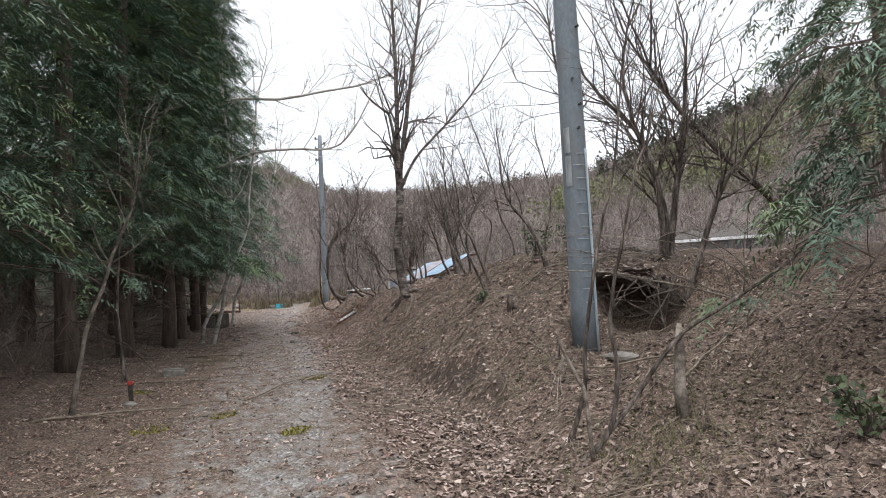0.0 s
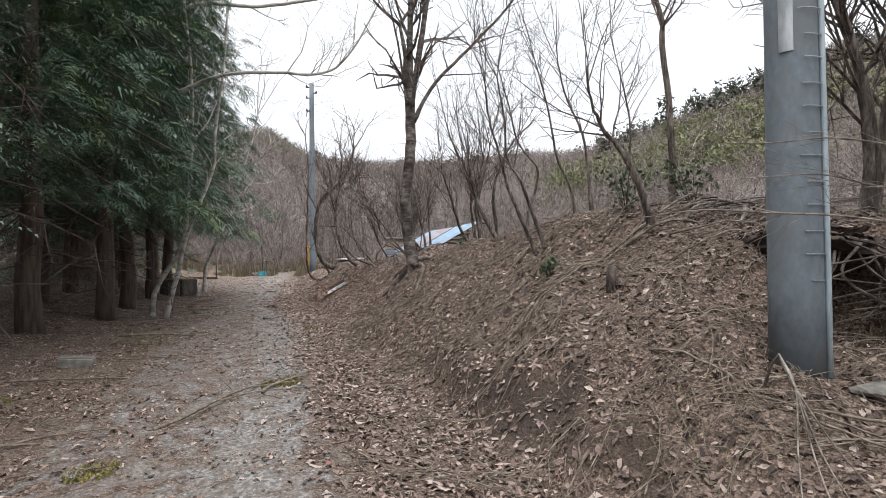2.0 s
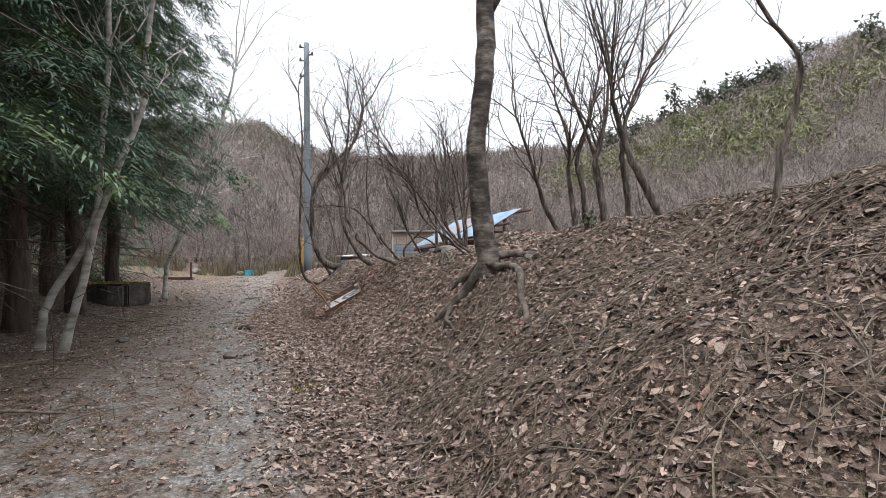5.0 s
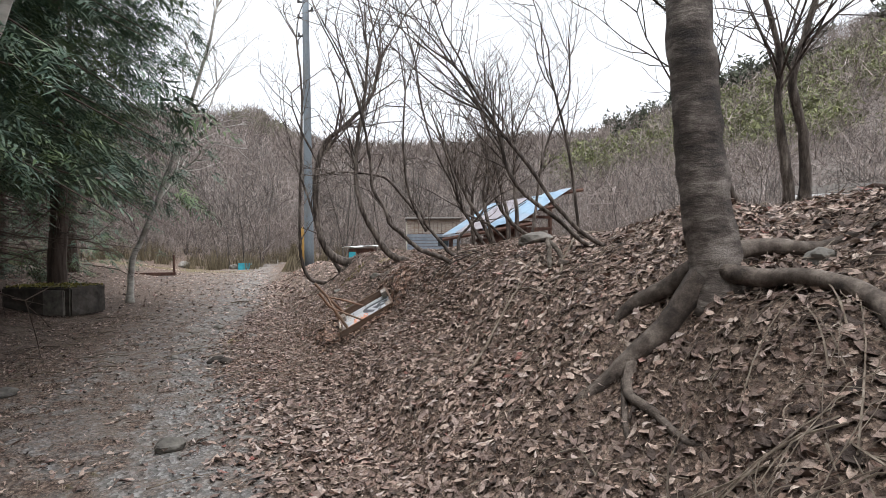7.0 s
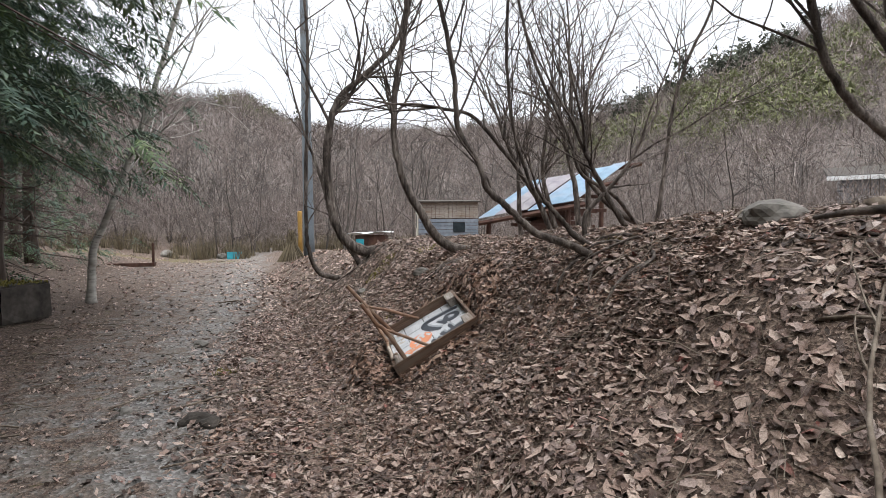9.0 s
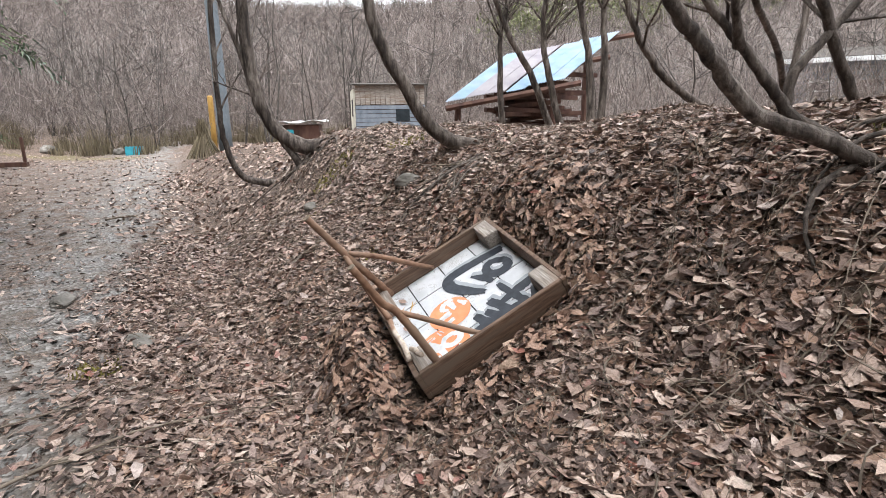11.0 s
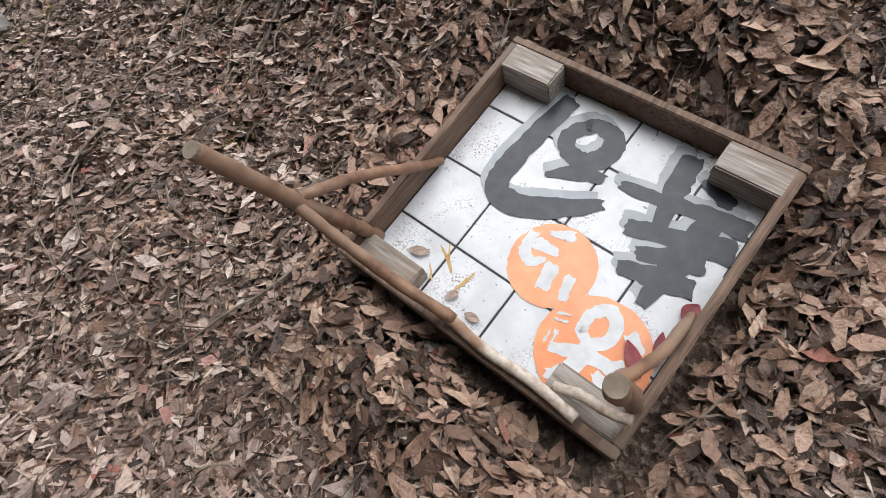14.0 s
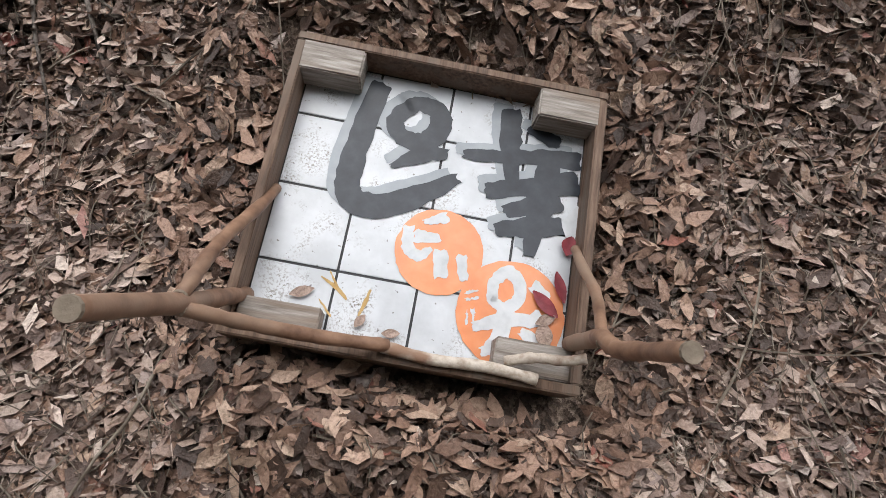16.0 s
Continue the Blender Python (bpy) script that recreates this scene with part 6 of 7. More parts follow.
FB = (
    (-2.62, 7.75, 1.17, 1.95, 0.022, "long thin branch lying across the track", 101),
    (-2.05, 8.75, 1.1, 0.9, 0.022, "dark stick lying on the gravel", 102),
    (0.15, 8.3, 0.35, 2.0, 0.016, "long pale stick along the mound's brow", 103),
    (0.6, 8.7, 0.1, 1.8, 0.018, "dry branch laid over the mound", 104),
    (0.95, 7.0, -1.3, 0.9, 0.014, "spray of pale twigs hanging down the mound", 105),
    (1.3, 6.1, -1.1, 0.8, 0.012, "pale forked twig below the pole", 106),
    (1.9, 4.9, 0.5, 1.6, 0.020, "grey branch lying down the slope", 107),
    (2.4, 5.6, 2.6, 1.2, 0.022, "bleached stick on the slope", 108),
    (0.55, 10.2, 0.75, 0.9, 0.018, "pale broken branch on the bank", 109),
    (0.2, 9.3, -1.3, 0.9, 0.010, "thin pale stick on the bank", 110),
    (0.6, 8.9, -1.5, 0.9, 0.011, "thin forked stick on the bank", 111),
    (1.1, 10.5, 0.4, 1.8, 0.013, "long stick along the bank crest", 112),
    (-0.4, 13.1, -1.35, 0.9, 0.014, "crooked twig below the roots", 113),
    (-1.3, 13.3, -1.5, 0.7, 0.013, "pale stick standing out of the leaves", 114),
    (-1.75, 15.2, 0.8, 1.1, 0.016, "grey stick half under the leaves", 115),
    (-1.0, 15.6, 1.0, 1.0, 0.018, "mossy stick on the bank", 116),
    (-1.35, 15.9, -1.25, 0.8, 0.012, "white peeled stick on the bank", 117),
    (-0.6, 16.5, 0.3, 1.3, 0.05, "short weathered log on the bank top", 118),
    (-0.2, 16.2, 0.9, 1.2, 0.028, "broken branch on the bank top", 119),
    (-1.0, 17.0, 0.6, 0.9, 0.014, "thin stick above the sign", 120),
    (-4.45, 18.0, 0.35, 1.1, 0.012, "thin dark stick lying on the gravel", 121),
    (-4.9, 18.1, 0.7, 0.8, 0.010, "thin stick on the track", 122),
    (-4.1, 17.0, 0.05, 0.9, 0.010, "thin stick lying across the track", 123),
    (-5.3, 19.9, -0.9, 0.8, 0.008, "thin curved twig on the track", 124),
    (-3.55, 19.6, 0.6, 0.5, 0.008, "small dry twig beside the sign", 125),
    (-2.95, 18.9, 2.8, 0.55, 0.007, "pale twig lying by the sign box", 126),
    (-3.25, 18.05, 1.1, 0.35, 0.006, "short twig below the sign box", 127),
    (-2.2, 19.6, 2.0, 0.7, 0.010, "twig on the bank above the sign", 128),
    (-5.4, 12.6, 0.3, 1.2, 0.03, "dark rotten branch on the verge", 129),
    (-5.9, 14.2, 1.2, 1.3, 0.025, "dark branch lying under the cedars", 130),
    (-5.0, 9.0, 0.4, 1.4, 0.025, "pale broken branch on the verge", 131),
    (-4.6, 6.6, 0.6, 1.6, 0.03, "long dark branch on the verge", 132),
    (-5.9, 23.9, -0.2, 0.5, 0.02, "pale splinter of wood on the track", 133),
    (-1.9, 17.2, -0.1, 0.9, 0.010, "thin reddish stick on the bank", 134),
)
for x, y, yaw, ln, r, lab, seed in FB:
    fallen_branch(x, y, yaw, ln, r * 0.65 if r < 0.04 else r, lab, seed, 4 if r < 0.04 else 1)


def dead_sapling():
    """A toppled sapling whose bleached boughs reach across the pole."""
    rnd = np.random.default_rng(61)
    thing = empty("dead_sapling", None, label="toppled dead sapling with long bleached boughs reaching past the pole", category="sapling")
    boughs = (
        (((0.41, 6.0, 1.50), (0.80, 6.06, 1.55), (1.20, 6.12, 1.54), (1.62, 6.18, 1.53), (2.05, 6.24, 1.48), (2.42, 6.30, 1.39), (2.83, 6.36, 1.30), (3.45, 6.42, 1.12), (3.75, 6.45, 1.02)), 0.0085),
        (((0.75, 6.0, 1.87), (1.18, 6.06, 1.89), (1.56, 6.12, 1.93), (2.03, 6.18, 1.89), (2.39, 6.24, 1.85), (2.80, 6.30, 1.77), (3.40, 6.36, 1.49), (3.75, 6.45, 1.02)), 0.006),
        (((0.82, 6.0, 1.69), (1.18, 6.06, 1.72), (1.48, 6.12, 1.74), (1.82, 6.18, 1.69), (2.14, 6.24, 1.66), (2.51, 6.30, 1.54), (2.83, 6.36, 1.38), (3.75, 6.45, 1.02)), 0.006),
        (((1.08, 6.0, 1.75), (1.67, 6.06, 1.67), (1.98, 6.12, 1.71), (2.34, 6.18, 1.81), (2.75, 6.24, 1.92), (3.4, 6.3, 1.6), (3.75, 6.45, 1.02)), 0.0055))
    for ctrl, r in boughs:
        g, pts = Geo(), curve_points(ctrl, 5)
        g.tube(pts, np.linspace(r * 0.35, r * 1.5, len(pts)), 6)
        for _ in range(5):
            k = 3 + int(rnd.random() * (len(pts) - 14))
            sprout(g, rnd, pts[k], unit((-1.0, rnd.normal(0, 0.3), rnd.normal(0.1, 0.35))), 0.25 + 0.35 * rnd.random(), r * 0.4, 1, 3, up=0.1, kids=2, segs=4)
        obj("bough", g, M_DRYWOOD, thing)


def twig_spray():
    """Thin rootlets hanging down in a fan below the pole."""
    rnd = np.random.default_rng(62)
    thing = empty("hanging_twigs", None, label="fan of pale thin twigs hanging below the concrete pole", category="twigs")
    for x, y in ((0.99, 5.62), (1.11, 5.45), (1.22, 5.49), (1.23, 5.8), (1.05, 5.5)):
        g = Geo()
        z = float(height(x, y)) + 0.01
        p = curve_points([(1.29, 6.2, 0.80), (1.27, 6.05, 0.66), (0.5 * (1.25 + x) + rnd.normal(0, 0.02), 0.5 * (5.98 + y), 0.5 * (0.52 + z) + 0.04), (x, y, z)], 5)
        g.tube(p, np.linspace(0.007, 0.003, len(p)), 5)
        obj("twig", g, M_DRYWOOD, thing)
    g = Geo()
    z = float(height(1.30, 6.35))
    g.tube(curve_points([(1.30, 6.35, z), (1.30, 6.28, z + 0.16), (1.29, 6.2, 0.80)], 4), np.linspace(0.010, 0.007, 9), 5)
    obj("stalk", g, M_DRYWOOD, thing)
    g = Geo()
    z = float(height(1.02, 4.32))
    g.tube(curve_points([(1.02, 4.32, z - 0.03), (0.98, 4.3, 0.59), (0.93, 4.3, 0.72), (0.86, 4.3, 0.87), (0.82, 4.3, 0.96), (0.80, 4.3, 1.06), (0.84, 4.3, 1.12)], 5), np.linspace(0.017, 0.010, 31), 8)
    tagged(obj("broken_branch", g, M_DRYWOOD, smooth_faces=True), "bleached hooked dead branch standing on the lower slope", "branch")


def brush_pile():
    """Cut sticks heaped along the crest above the hollow."""
    rnd = np.random.default_rng(64)
    thing = empty("brush_pile", None, label="heap of dry grey cut sticks along the bank crest", category="brushwood")
    for i in range(34):
        x, y = rnd.uniform(1.4, 3.1), rnd.uniform(8.0, 9.2)
        ln = rnd.uniform(0.4, 1.3)
        p = laid_line(rnd, x, y, rnd.normal(0.1, 0.45), ln, 0.05 * rnd.normal(), 0.05, 6)
        p[:, 2] += 0.02 + 0.10 * rnd.random()
        g = Geo()
        r = rnd.uniform(0.006, 0.018)
        g.tube(p, np.linspace(r, r * 0.6, 6), 6)
        obj("stick", g, M_DRYWOOD if i % 3 else M_BARK, thing)


dead_sapling()
twig_spray()
brush_pile()
g = Geo()
zs = float(height(1.77, 4.4))
g.tube([(1.77, 4.4, zs - 0.05), (1.76, 4.42, zs + 0.25), (1.79, 4.44, zs + 0.5), (1.80, 4.45, zs + 0.72)], (0.055, 0.045, 0.042, 0.02), 9)
tagged(obj("dead_stub", g, M_DRYWOOD, smooth_faces=True), "broken grey dead stub standing on the slope", "stump")
g = Geo()
zs = float(height(1.04, 7.95))
g.tube([(1.04, 7.95, zs - 0.1), (1.04, 7.95, zs + 0.18), (1.05, 7.95, zs + 0.20)], (0.048, 0.042, 0.036), 10)
tagged(obj("cut_stump", g, M_BARK, smooth_faces=True), "short cut stump on the mound", "stump")


def leafy_shrub(x, y, size, n, label, seed, tone=None):
    rnd = np.random.default_rng(seed)
    thing = empty("evergreen_shrub", pose(x, y, float(height(x, y)) - 0.03), label=label, category="shrub", group="evergreen shrubs")
    g = Geo()
    tips = []
    for _ in range(9):
        a = rnd.random() * 6.28
        e = np.array((np.cos(a) * size * 0.8 * rnd.random(), np.sin(a) * size * 0.8 * rnd.random(), size * (0.5 + 0.6 * rnd.random())))
        pts = curve_points([(0, 0, 0), e * 0.5 + np.array((0, 0, 0.06)), e], 4)
        g.tube(pts, np.linspace(0.008, 0.003, len(pts)), 4)
        tips += list(pts[3:])
    obj("stems", g, M_BARK, thing).name = "stem"
    tips = np.array(tips)
    c = tips[rnd.integers(0, len(tips), n)] + rnd.normal(0, 0.10 * size, (n, 3))
    d, w = rnd.normal(0, 1, (n, 3)) + np.array((0, 0, 0.3)), rnd.normal(0, 1, (n, 3))
    d /= np.linalg.norm(d, axis=1)[:, None]
    w = np.cross(d, w)
    w /= np.linalg.norm(w, axis=1)[:, None]
    ln = (0.045 + 0.03 * rnd.random(n))[:, None]
    v = np.stack([c, c + d * ln * 0.5 + w * ln * 0.26, c + d * ln, c + d * ln * 0.5 - w * ln * 0.26], 1).reshape(-1, 3)
    ob = new("leaf_mass", mesh_of("leaf_mass", [(v, np.arange(len(v)).reshape(-1, 4))], tone or M_SHRUB))
    ob.parent = thing
    tagged(ob, kind="stuff")


for i, (x, y, s, n, lab) in enumerate((
        (0.75, 8.95, 0.20, 70, "small dark evergreen shrub in the bank's leaves"), (1.75, 9.4, 0.6, 260, "evergreen shrub on the bank crest"),
        (2.3, 9.0, 0.55, 220, "glossy evergreen shrub by the fallen wood"), (0.3, 13.6, 0.18, 45, "low evergreen sprig on the bank"),
        (2.35, 3.3, 0.35, 170, "low green conifer seedling on the slope"), (-10.2, 24.5, 0.8, 500, "dark shrub under the cedars"), (-9.3, 24.0, 0.6, 300, "thin shrub beside the block"))):
    leafy_shrub(x, y, s, n, lab, 200 + i)

# ---- leaves, twigs and grass lying loose ----
lr = np.random.default_rng(99)


def lay_leaves(name, label, x0, x1, y0, y1, per_m2, keep, s0, s1, material, lift=0.022, tilt=0.42, fine=False):
    """Curled dead leaves lying on the slope, every one its own small folded blade."""
    n = int((x1 - x0) * (y1 - y0) * per_m2)
    x, y = lr.uniform(x0, x1, n), lr.uniform(y0, y1, n)
    sx, sy = x + 2.6385, y - 18.4285
    in_box = (np.abs(0.144 * sx - 0.975 * sy) < 0.385) & (0.99 * sx + 0.05 * sy < 0.335) & (0.99 * sx + 0.05 * sy > -0.29)
    ok = (lr.random(n) < keep(x, y)) & ~in_box
    x, y = x[ok], y[ok]
    n = len(x)
    e = 0.04
    z = height(x, y)
    nx_, ny_ = -(height(x + e, y) - z) / e, -(height(x, y + e) - z) / e
    up = np.stack([nx_, ny_, np.ones(n)], -1)
    up /= np.linalg.norm(up, axis=1)[:, None]
    up = up + lr.normal(0, tilt, (n, 3)) * lr.random((n, 1)) ** 0.5
    up /= np.linalg.norm(up, axis=1)[:, None]
    a = np.cross(up, lr.normal(0, 1, (n, 3)))
    a /= np.linalg.norm(a, axis=1)[:, None]
    b = np.cross(up, a)
    ln = (s0 + (s1 - s0) * lr.random(n) ** 1.6)[:, None]
    wd = ln * ((0.26 if fine else 0.34) + 0.26 * lr.random((n, 1)))
    curl = ln * lr.normal(0.01, 0.09 if fine else 0.14, (n, 1))
    fold = wd * (0.03 + 0.22 * lr.random((n, 1)) ** 2)
    twist = lr.normal(0, 0.16, (n, 1)) * wd
    packed = (np.hypot(x + 2.6385, y - 18.4285) < 0.62) * (0.04 if fine else 0.0)
    c = np.stack([x, y, z + 0.004 + packed + lift * lr.random(n)], -1)
    a = a + b * lr.normal(0, 0.25, (n, 1))
    pts = [c - a * ln * 0.5 + up * curl,
           c - a * ln * lr.uniform(0.05, 0.3, (n, 1)) + b * wd * lr.uniform(0.28, 0.5, (n, 1)) + up * (fold + twist), c - a * ln * 0.16 - b * wd * 0.44 + up * (fold - twist), c - a * ln * 0.17,
           c + a * ln * 0.2 + b * wd * 0.40 + up * (fold - twist), c + a * ln * lr.uniform(0.0, 0.32, (n, 1)) - b * wd * lr.uniform(0.22, 0.46, (n, 1)) + up * (fold + twist), c + a * ln * 0.19 + up * curl * 0.2,
           c + a * ln * 0.55 + up * curl * 1.3]
    if fine:
        pts = []
        for s, half in ((0.0, 0.03), (0.22, 0.36), (0.5, 0.50), (0.78, 0.34), (1.0, 0.02)):
            mid = c + a * ln * (s - 0.5) + up * curl * (2 * s - 1) ** 2 + b * wd * lr.normal(0, 0.03, (n, 1))
            for sign_ in (-1, 0, 1):
                rag = half * (1 + lr.normal(0, 0.26, (n, 1)))
                pts.append(mid + sign_ * b * wd * rag + abs(sign_) * up * (fold * half * 1.6 + sign_ * twist) + up * lr.normal(0, 0.0022, (n, 1)))
        v = np.stack(pts, 1).reshape(-1, 3)
        q = [(3 * i + j, 3 * i + j + 1, 3 * i + j + 4, 3 * i + j + 3) for i in range(4) for j in range(2)]
        f = (np.array(q)[None] + (np.arange(n) * 15)[:, None, None]).reshape(-1, 4)
        return tagged(new(name, mesh_of(name, [(v, f)], material)), label, "leaves", kind="stuff")
    v = np.stack(pts, 1).reshape(-1, 3)
    f = np.array(((0, 3, 1), (0, 2, 3), (1, 3, 6), (1, 6, 4), (3, 2, 5), (3, 5, 6), (4, 6, 7), (6, 5, 7)))
    f = (f[None] + (np.arange(n) * 8)[:, None, None]).reshape(-1, 3)
    v = v + lr.normal(0, 0.0028, v.shape)
    me = mesh_of(name, [(v, f)], material)
    me.polygons.foreach_set("use_smooth", lr.random(len(f)) < 2)
    return tagged(new(name, me), label, "leaves", kind="stuff")


def on_bank(x, y):
    pit = np.exp(-(((x - 2.66) / 0.46) ** 2 + ((y - 7.36) / 0.6) ** 2) ** 2)
    u = x - lerp_knots(y, TOE)
    lip = np.exp(-((u + 0.16 * lumps(x, y, 0.55) - 0.36) / 0.18) ** 2) * smooth(5.2, 6.4, y) * (1 - smooth(9.2, 10.4, y)) * smooth(-0.5, 0.3, lumps(x, y, 0.6))
    return smooth(-1.3, 0.2, u) * (1 - 0.95 * pit) * (1 - 0.75 * lip)


def on_track(x, y):
    u = x - lerp_knots(y, TOE)
    side = 1 - smooth(0.4, 2.4, x + 2.2 + 0.25 * y)
    return np.clip(0.30 + 0.7 * smooth(-1.3, -0.2, u) + 0.75 * side, 0, 1) * (lumps(x, y, 0.5) > -0.35 * (1 + u * 0))


lay_leaves("leaf_litter", "thick layer of curled brown dead leaves on the bank", -4.9, 0.6, 14.4, 22.5, 860, on_bank, 0.032, 0.098, M_LEAF, 0.014, 0.20)
lay_leaves("leaf_litter", "dense crumpled dead leaves round the sign box", -4.0, -1.2, 16.9, 20.4, 2500, on_bank, 0.022, 0.086, M_WETLEAF, 0.016, 0.11, True)
lay_leaves("leaf_litter", "matted dead leaves packed against the sign box", -3.6, -1.7, 17.4, 19.4, 420, on_bank, 0.035, 0.085, M_WETLEAF, 0.022, 0.14, True)
lay_leaves("leaf_litter", "thick layer of curled brown dead leaves on the bank", -2.6, 3.6, 7.0, 14.4, 620, on_bank, 0.03, 0.10, M_MOULD, 0.016, 0.30)
lay_leaves("leaf_litter", "dead leaves thinly spread over the mound and roots", -2.6, 2.6, 9.5, 14.4, 230, on_bank, 0.03, 0.09, M_LEAF, 0.022, 0.36)
lay_leaves("leaf_litter", "pale dead leaves on the lower slope", -1.0, 4.6, 2.2, 7.0, 520, on_bank, 0.03, 0.08, M_MOULD, 0.016, 0.30)
lay_leaves("leaf_litter", "dry pale leaves along the foot of the bank", -5.0, 1.5, 3.0, 22.0, 340, lambda x, y: np.exp(-((x - lerp_knots(y, TOE) + 0.35) / 0.65) ** 2), 0.04, 0.10, M_PALELEAF, 0.016, 0.24)
lay_leaves("leaf_litter", "larger pale leaves lying loose on top of the bank's litter", -4.4, 0.8, 13.4, 22.0, 170, on_bank, 0.035, 0.088, M_PALELEAF, 0.034, 0.26)
lay_leaves("leaf_litter", "dead leaves on the far bank", -6.5, 2.5, 22.5, 31, 130, on_bank, 0.06, 0.14, M_LEAF)
lay_leaves("leaf_litter", "scattered dead leaves on the track and verge", -7.0, 0.6, 2.0, 13.0, 300, on_track, 0.022, 0.07, M_LEAF, 0.01, 0.3)
lay_leaves("leaf_litter", "scattered dead leaves on the track and verge", -9.0, -1.6, 13.0, 22.0, 300, on_track, 0.022, 0.07, M_LEAF, 0.01, 0.3)
lay_leaves("leaf_litter", "scattered dead leaves on the yard", -14, -4, 22, 38, 45, lambda x, y: 0.8 * (x - lerp_knots(y, TOE) < 0.3), 0.05, 0.13, M_LEAF, 0.01, 0.3)
lay_leaves("leaf_litter", "dead leaves on the bank top", 0.6, 4.5, 14.4, 20, 120, on_bank, 0.06, 0.13, M_LEAF)


def lay_twigs(name, label, n, x0, x1, y0, y1, keep, l0, l1, r0, r1, material=M_TWIG):
    g = Geo()
    for _ in range(n):
        x, y = lr.uniform(x0, x1), lr.uniform(y0, y1)
        if lr.random() > keep(np.array([x]), np.array([y]))[0] or (abs(x + 2.64) < 0.42 and abs(y - 18.43) < 0.42):
            continue
        ln = l0 + (l1 - l0) * lr.random() ** 2
        p = laid_line(lr, x, y, lr.random() * 6.28, ln, 0.12 * ln * lr.normal(), 0.01 + 0.03 * lr.random(), 5)
        p[:, 2] += 0.012
        r = r0 + (r1 - r0) * lr.random() ** 2
        g.tube(p, np.linspace(r, r * 0.5, 5), 4, False)
    return tagged(obj(name, g, material), label, "twigs", kind="stuff")


lay_twigs("twig_litter", "thin dry twigs scattered over the leaf litter", 2700, -4.3, 0.6, 13.5, 22.5, on_bank, 0.05, 0.5, 0.0012, 0.004)
lay_twigs("twig_litter", "fine rootlets and leaf stalks round the sign box", 2600, -4.2, -1.0, 16.8, 20.6, on_bank, 0.03, 0.22, 0.0008, 0.0022)
lay_twigs("twig_litter", "dry twigs and rootlets over the mound", 4200, -1.8, 3.8, 6.4, 13.5, on_bank, 0.08, 0.8, 0.0018, 0.006)
lay_twigs("twig_litter", "dry twigs on the lower slope", 750, -0.5, 4.5, 2.2, 6.6, on_bank, 0.1, 0.8, 0.002, 0.006)
lay_twigs("twig_litter", "dead sticks and twigs on the verge under the cedars", 1900, -9.0, -2.6, 4.0, 22.0, lambda x, y: 1 - smooth(0.2, 1.8, x + 2.2 + 0.25 * y), 0.08, 0.7, 0.002, 0.008, M_TWIG)
lay_twigs("twig_litter", "small twigs scattered on the track", 650, -8.0, 0.0, 3.0, 22.0, lambda x, y: np.full(len(x), 0.8), 0.04, 0.35, 0.0015, 0.005)


def lay_crumbs(label, n, x0, x1, y0, y1, keep):
    """Torn leaf scraps between the whole leaves."""
    x, y = lr.uniform(x0, x1, n), lr.uniform(y0, y1, n)
    sx, sy = x + 2.6385, y - 18.4285
    ok = (lr.random(n) < keep(x, y)) & ~((np.abs(0.144 * sx - 0.975 * sy) < 0.39) & (np.abs(0.99 * sx + 0.05 * sy) < 0.33))
    x, y = x[ok], y[ok]
    n = len(x)
    c = np.stack([x, y, height(x, y) + 0.012 + 0.028 * lr.random(n)], -1)
    s = (0.006 + 0.016 * lr.random(n) ** 2)[:, None]
    a, b = lr.normal(0, 1, (n, 3)) * np.array((1, 1, 0.45)), lr.normal(0, 1, (n, 3)) * np.array((1, 1, 0.45))
    v = np.stack([c - a * s, c + b * s * 0.7, c + a * s, c - b * s * 0.6], 1).reshape(-1, 3)
    me = mesh_of("leaf_scraps", [(v, np.arange(4 * n).reshape(-1, 4))], M_LEAF)
    tagged(new("leaf_scraps", me), label, "leaves", kind="stuff")


lay_crumbs("torn scraps of dead leaf round the sign box", 90000, -4.6, -0.9, 16.4, 21.0, on_bank)
lay_crumbs("torn scraps of dead leaf on the bank", 16000, -2.4, 3.0, 6.5, 16.4, on_bank)
lay_crumbs("torn scraps of dead leaf on the track", 16000, -7.0, -0.2, 3.0, 21.0, lambda x, y: 0.25 + 0.75 * on_bank(x, y))


def root_tangle(cx, cy, label, seed, n=12):
    rnd = np.random.default_rng(seed)
    thing = empty("root_tangle", None, label=label, category="roots")
    for _ in range(n):
        x, y = cx + rnd.normal(0, 0.12), cy + rnd.normal(0, 0.12)
        p = laid_line(rnd, x, y, math.pi + rnd.normal(0.3, 0.6), 0.25 + 0.45 * rnd.random(), 0.06 * rnd.normal(), 0.035, 8)
        g = Geo()
        g.tube(p, np.linspace(0.006 + 0.010 * rnd.random(), 0.003, 8), 6)
        obj("surface_root", g, M_BARK, thing, smooth_faces=True)


root_tangle(-2.10, 19.75, "dark roots bared below the curved stem", 71)
root_tangle(-1.40, 17.30, "thin roots bared below the shrub clump", 72, 8)
root_tangle(-3.20, 22.60, "roots bared below the thick trunk", 73, 6)


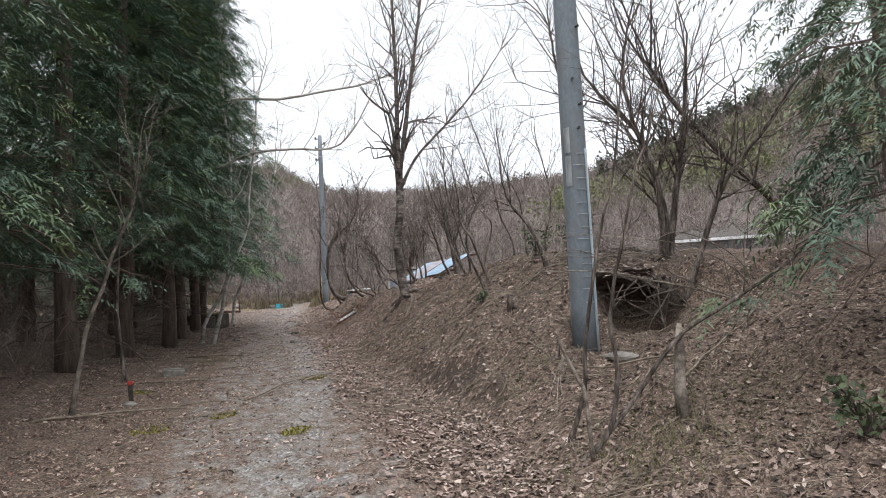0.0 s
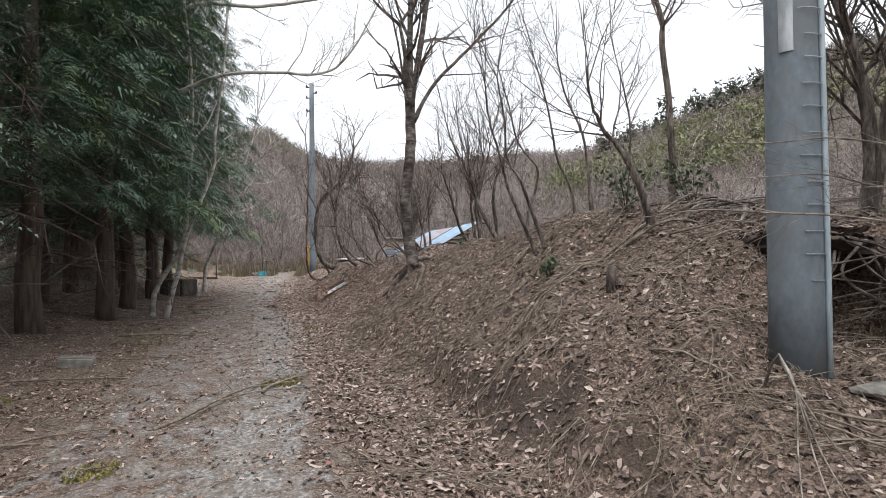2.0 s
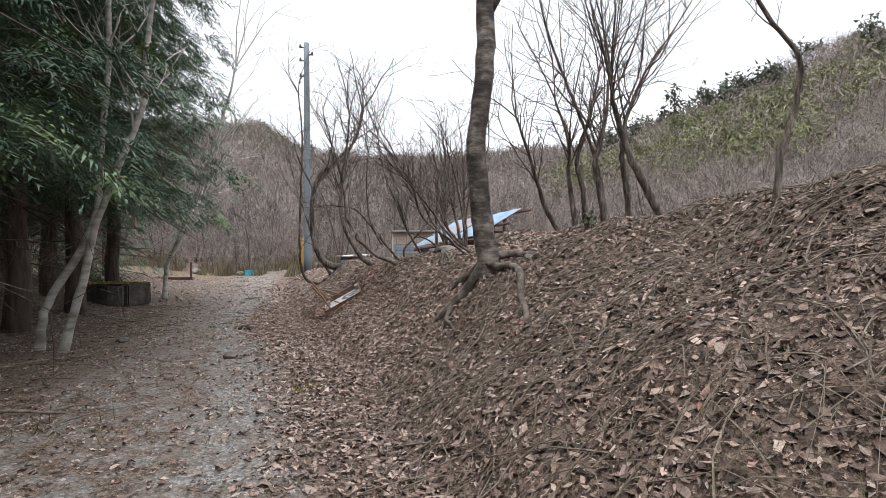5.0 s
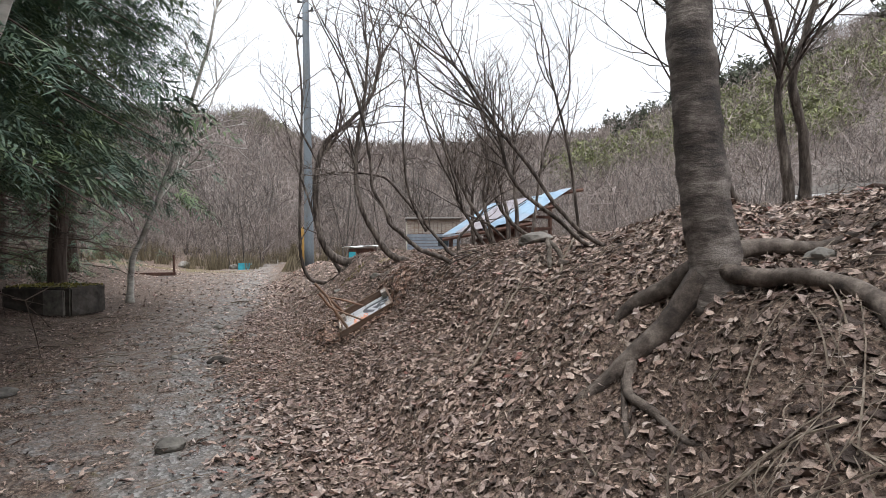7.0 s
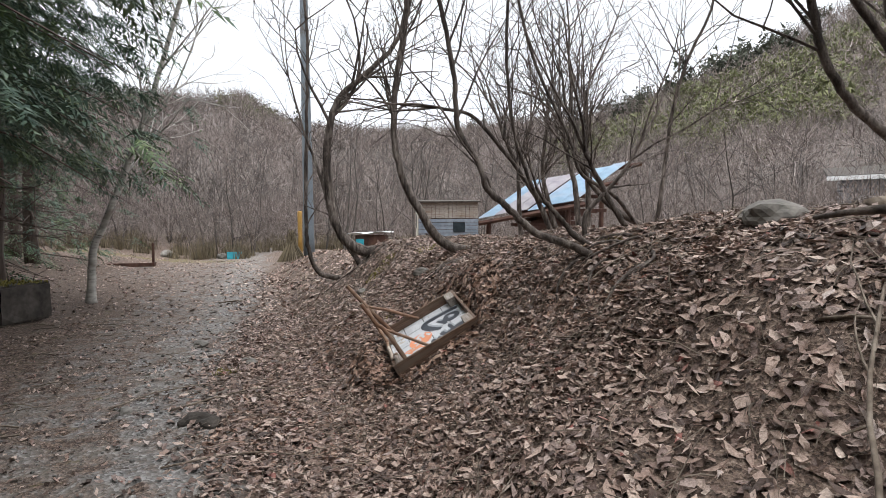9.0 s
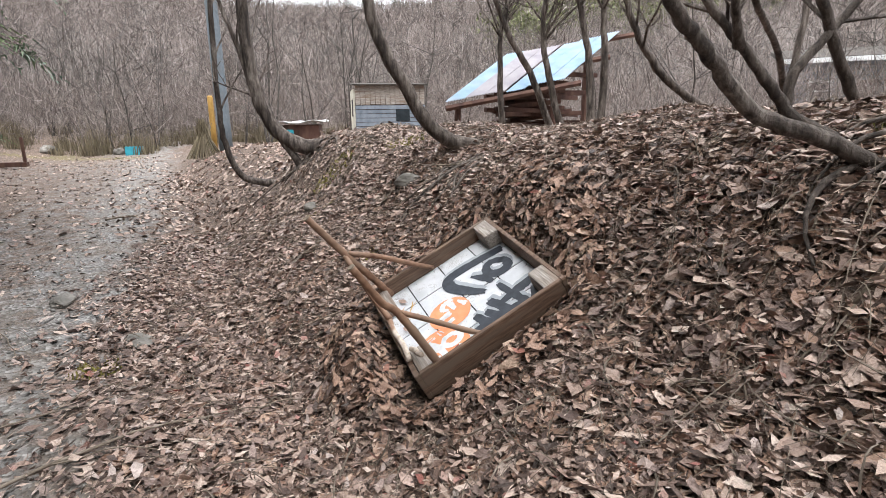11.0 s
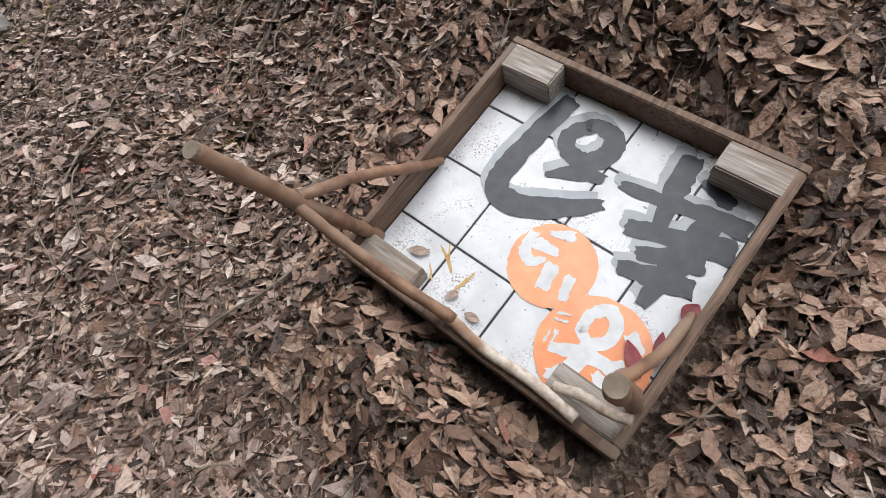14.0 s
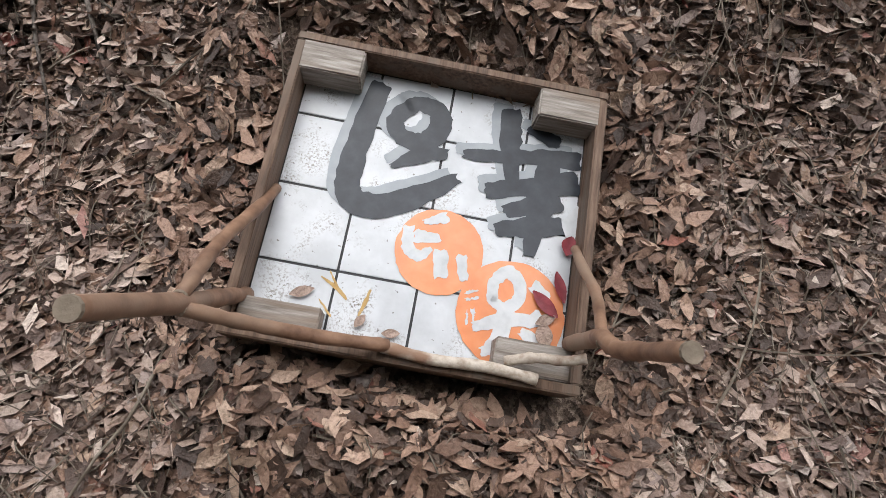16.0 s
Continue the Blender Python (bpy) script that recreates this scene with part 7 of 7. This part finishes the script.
def pebble_field(n):
    bm = bmesh.new()
    bmesh.ops.create_icosphere(bm, subdivisions=1, radius=0.5)
    for v in bm.verts:
        v.co *= 1 + 0.25 * noise.noise(v.co * 3)
        v.co.z *= 0.6
    v = np.array([p.co for p in bm.verts])
    f = np.array([[p.index for p in q.verts] for q in bm.faces])
    bm.free()
    x, y = lr.uniform(-7.5, 0.0, n), lr.uniform(2.5, 24, n)
    mid = lerp_knots(y, ((0, -0.9), (6, -1.55), (10, -2.2), (15, -3.45), (19, -4.75), (24, -5.8)))
    ok = lr.random(n) < 0.12 + 0.88 * np.exp(-((x - mid) / 0.9) ** 2)
    ok &= (x - lerp_knots(y, TOE)) < -0.1
    x, y = x[ok], y[ok]
    p = np.stack([x, y, height(x, y) + 0.002], -1)
    me = mesh_of("gravel", [scatter((v, f), p, lr.random(len(x)) * 6.28, 0.010 + 0.028 * lr.random(len(x)) ** 3)], M_PEBBLE)
    return tagged(new("gravel", me), "loose grey gravel on the track", "gravel", kind="stuff")


M_PEBBLE = leaf_material("pebble", ((0.0, (0.07, 0.065, 0.06)), (0.5, (0.17, 0.165, 0.155)), (0.9, (0.30, 0.295, 0.28)), (1.0, (0.45, 0.44, 0.42))), 0.8)
pebble_field(17000)

# moss cushions and grass
mg = Geo()
for cx, cy, r, n in ((-3.05, 21.7, 0.22, 500), (-2.4, 21.3, 0.2, 300), (-0.6, 20.6, 0.45, 700), (0.3, 19.8, 0.5, 700), (-1.42, 17.55, 0.07, 160), (-2.92, 19.45, 0.06, 90), (-3.2, 20.9, 0.12, 160), (-4.35, 19.0, 0.12, 160),
                     (-2.0, 9.2, 0.22, 380), (-1.55, 6.0, 0.16, 260), (-4.4, 8.6, 0.16, 220), (-3.2, 6.4, 0.2, 260), (-2.6, 6.9, 0.15, 200), (-2.45, 13.5, 0.16, 220)):
    for _ in range(n):
        a, q = lr.random() * 6.28, r * lr.random() ** 0.5
        x, y = cx + q * np.cos(a), cy + q * np.sin(a)
        p = np.array((x, y, float(height(x, y)) + 0.004))
        w = lr.normal(0, 0.008, 3) * np.array((1, 1, 0.2))
        mg.add([p - w, p + w, p + lr.normal(0, 0.010, 3) + np.array((0, 0, 0.022))], [(0, 1, 2)])
tagged(obj("moss_cushions", mg, M_MOSSBLADE), "yellow-green moss cushions on the track and bank", "moss", kind="stuff")
gg = Geo()
for cx, cy, r, n in ((1.75, 4.1, 0.5, 420), (2.3, 4.6, 0.4, 250), (1.2, 3.9, 0.3, 120), (0.9, 6.2, 0.3, 90), (-0.3, 10.0, 0.3, 60), (-4.6, 12.0, 0.4, 80)):
    for _ in range(n):
        x, y = cx + lr.normal(0, r), cy + lr.normal(0, r)
        p = np.array((x, y, float(height(x, y))))
        w = np.array((0.003, 0.002, 0))
        tip = p + np.array((lr.normal(0, 0.07), lr.normal(0, 0.07), 0.10 + 0.12 * lr.random()))
        gg.add([p - w, p + w, tip], [(0, 1, 2)])
tagged(obj("grass_blades", gg, M_OLIVE), "sparse green and straw grass blades among leaves", "grass", kind="stuff")


def root_arch():
    """A bleached root standing out of the bank top in a low arch."""
    rnd = np.random.default_rng(81)
    thing = empty("root_arch", None, label="bleached arched dead root standing out of the bank top", category="roots")
    lines = (
        (((-0.99, 15.85, 1.09), (-0.99, 15.88, 1.17), (-0.98, 15.92, 1.24), (-0.98, 15.98, 1.32)), 0.021, 0.018, M_DRYWOOD),
        (((-0.98, 15.98, 1.32), (-0.94, 15.95, 1.28), (-0.9, 15.9, 1.21), (-0.87, 15.85, 1.1)), 0.018, 0.020, M_DRYWOOD),
        (((-0.94, 15.8, 1.14), (-0.9, 15.78, 1.13), (-0.86, 15.75, 1.13)), 0.034, 0.030, M_ROOT),
        (((-1.09, 16.25, 1.29), (-1.05, 16.1, 1.31), (-0.98, 15.98, 1.32)), 0.012, 0.020, M_ROOT))
    for ctrl, r0, r1, mt in lines:
        pts = curve_points(ctrl, 6)
        g = Geo()
        g.tube(pts, np.linspace(r0, r1, len(pts)) * (1 + 0.08 * rnd.normal(0, 1, len(pts))), 9)
        obj("dead_root", g, mt, thing, smooth_faces=True)


root_arch()

# ---- small things in the sign box ----
def flat_leaf(name, label, m, ln, wd, material):
    g = Geo()
    s = np.linspace(0, 1, 7)
    w = wd * np.sin(np.pi * np.clip(s, 0.02, 0.98)) ** 0.8
    mid = [(ln * (t - 0.5), 0, 0.15 * wd * math.sin(3 * t)) for t in s]
    lf = [(ln * (t - 0.5), a, 0.25 * wd + 0.1 * wd * math.sin(5 * t)) for t, a in zip(s, w)]
    rt = [(ln * (t - 0.5), -a, 0.28 * wd + 0.1 * wd * math.cos(4 * t)) for t, a in zip(s, w)]
    g.add(mid + lf + rt, [(i, i + 1, 8 + i, 7 + i) for i in range(6)] + [(i, 14 + i, 15 + i, i + 1) for i in range(6)])
    ob = obj(name, g, material, smooth_faces=True)
    ob.matrix_basis = m
    return tagged(ob, label, "leaf", "leaves in the sign box")


for x, y, rz, ln, wd, mt, lab in ((-0.235, -0.235, 25, 0.055, 0.012, M_LEAF, "curled brown leaf on the white panel"), (-0.10, -0.275, 60, 0.035, 0.010, M_LEAF, "small brown leaf on the panel"),
                                  (-0.03, -0.29, 10, 0.04, 0.010, M_LEAF, "brown leaf at the panel's edge"), (0.295, -0.165, 140, 0.08, 0.016, M_CRIMSON, "crimson maple leaf on the panel"),
                                  (0.325, -0.12, 110, 0.075, 0.013, M_CRIMSON, "crimson leaf against the frame"), (0.30, -0.20, 30, 0.05, 0.013, M_LEAF, "crumpled brown leaf on the panel"),
                                  (0.335, -0.02, 80, 0.05, 0.02, M_CRIMSON, "small crimson leaf by the frame"), (0.30, -0.235, 100, 0.06, 0.02, M_LEAF, "brown leaf against the block")):
    flat_leaf("dead_leaf", lab, sign_m @ pose(x, y, -0.070, 0, 0, rz), ln, wd, mt)
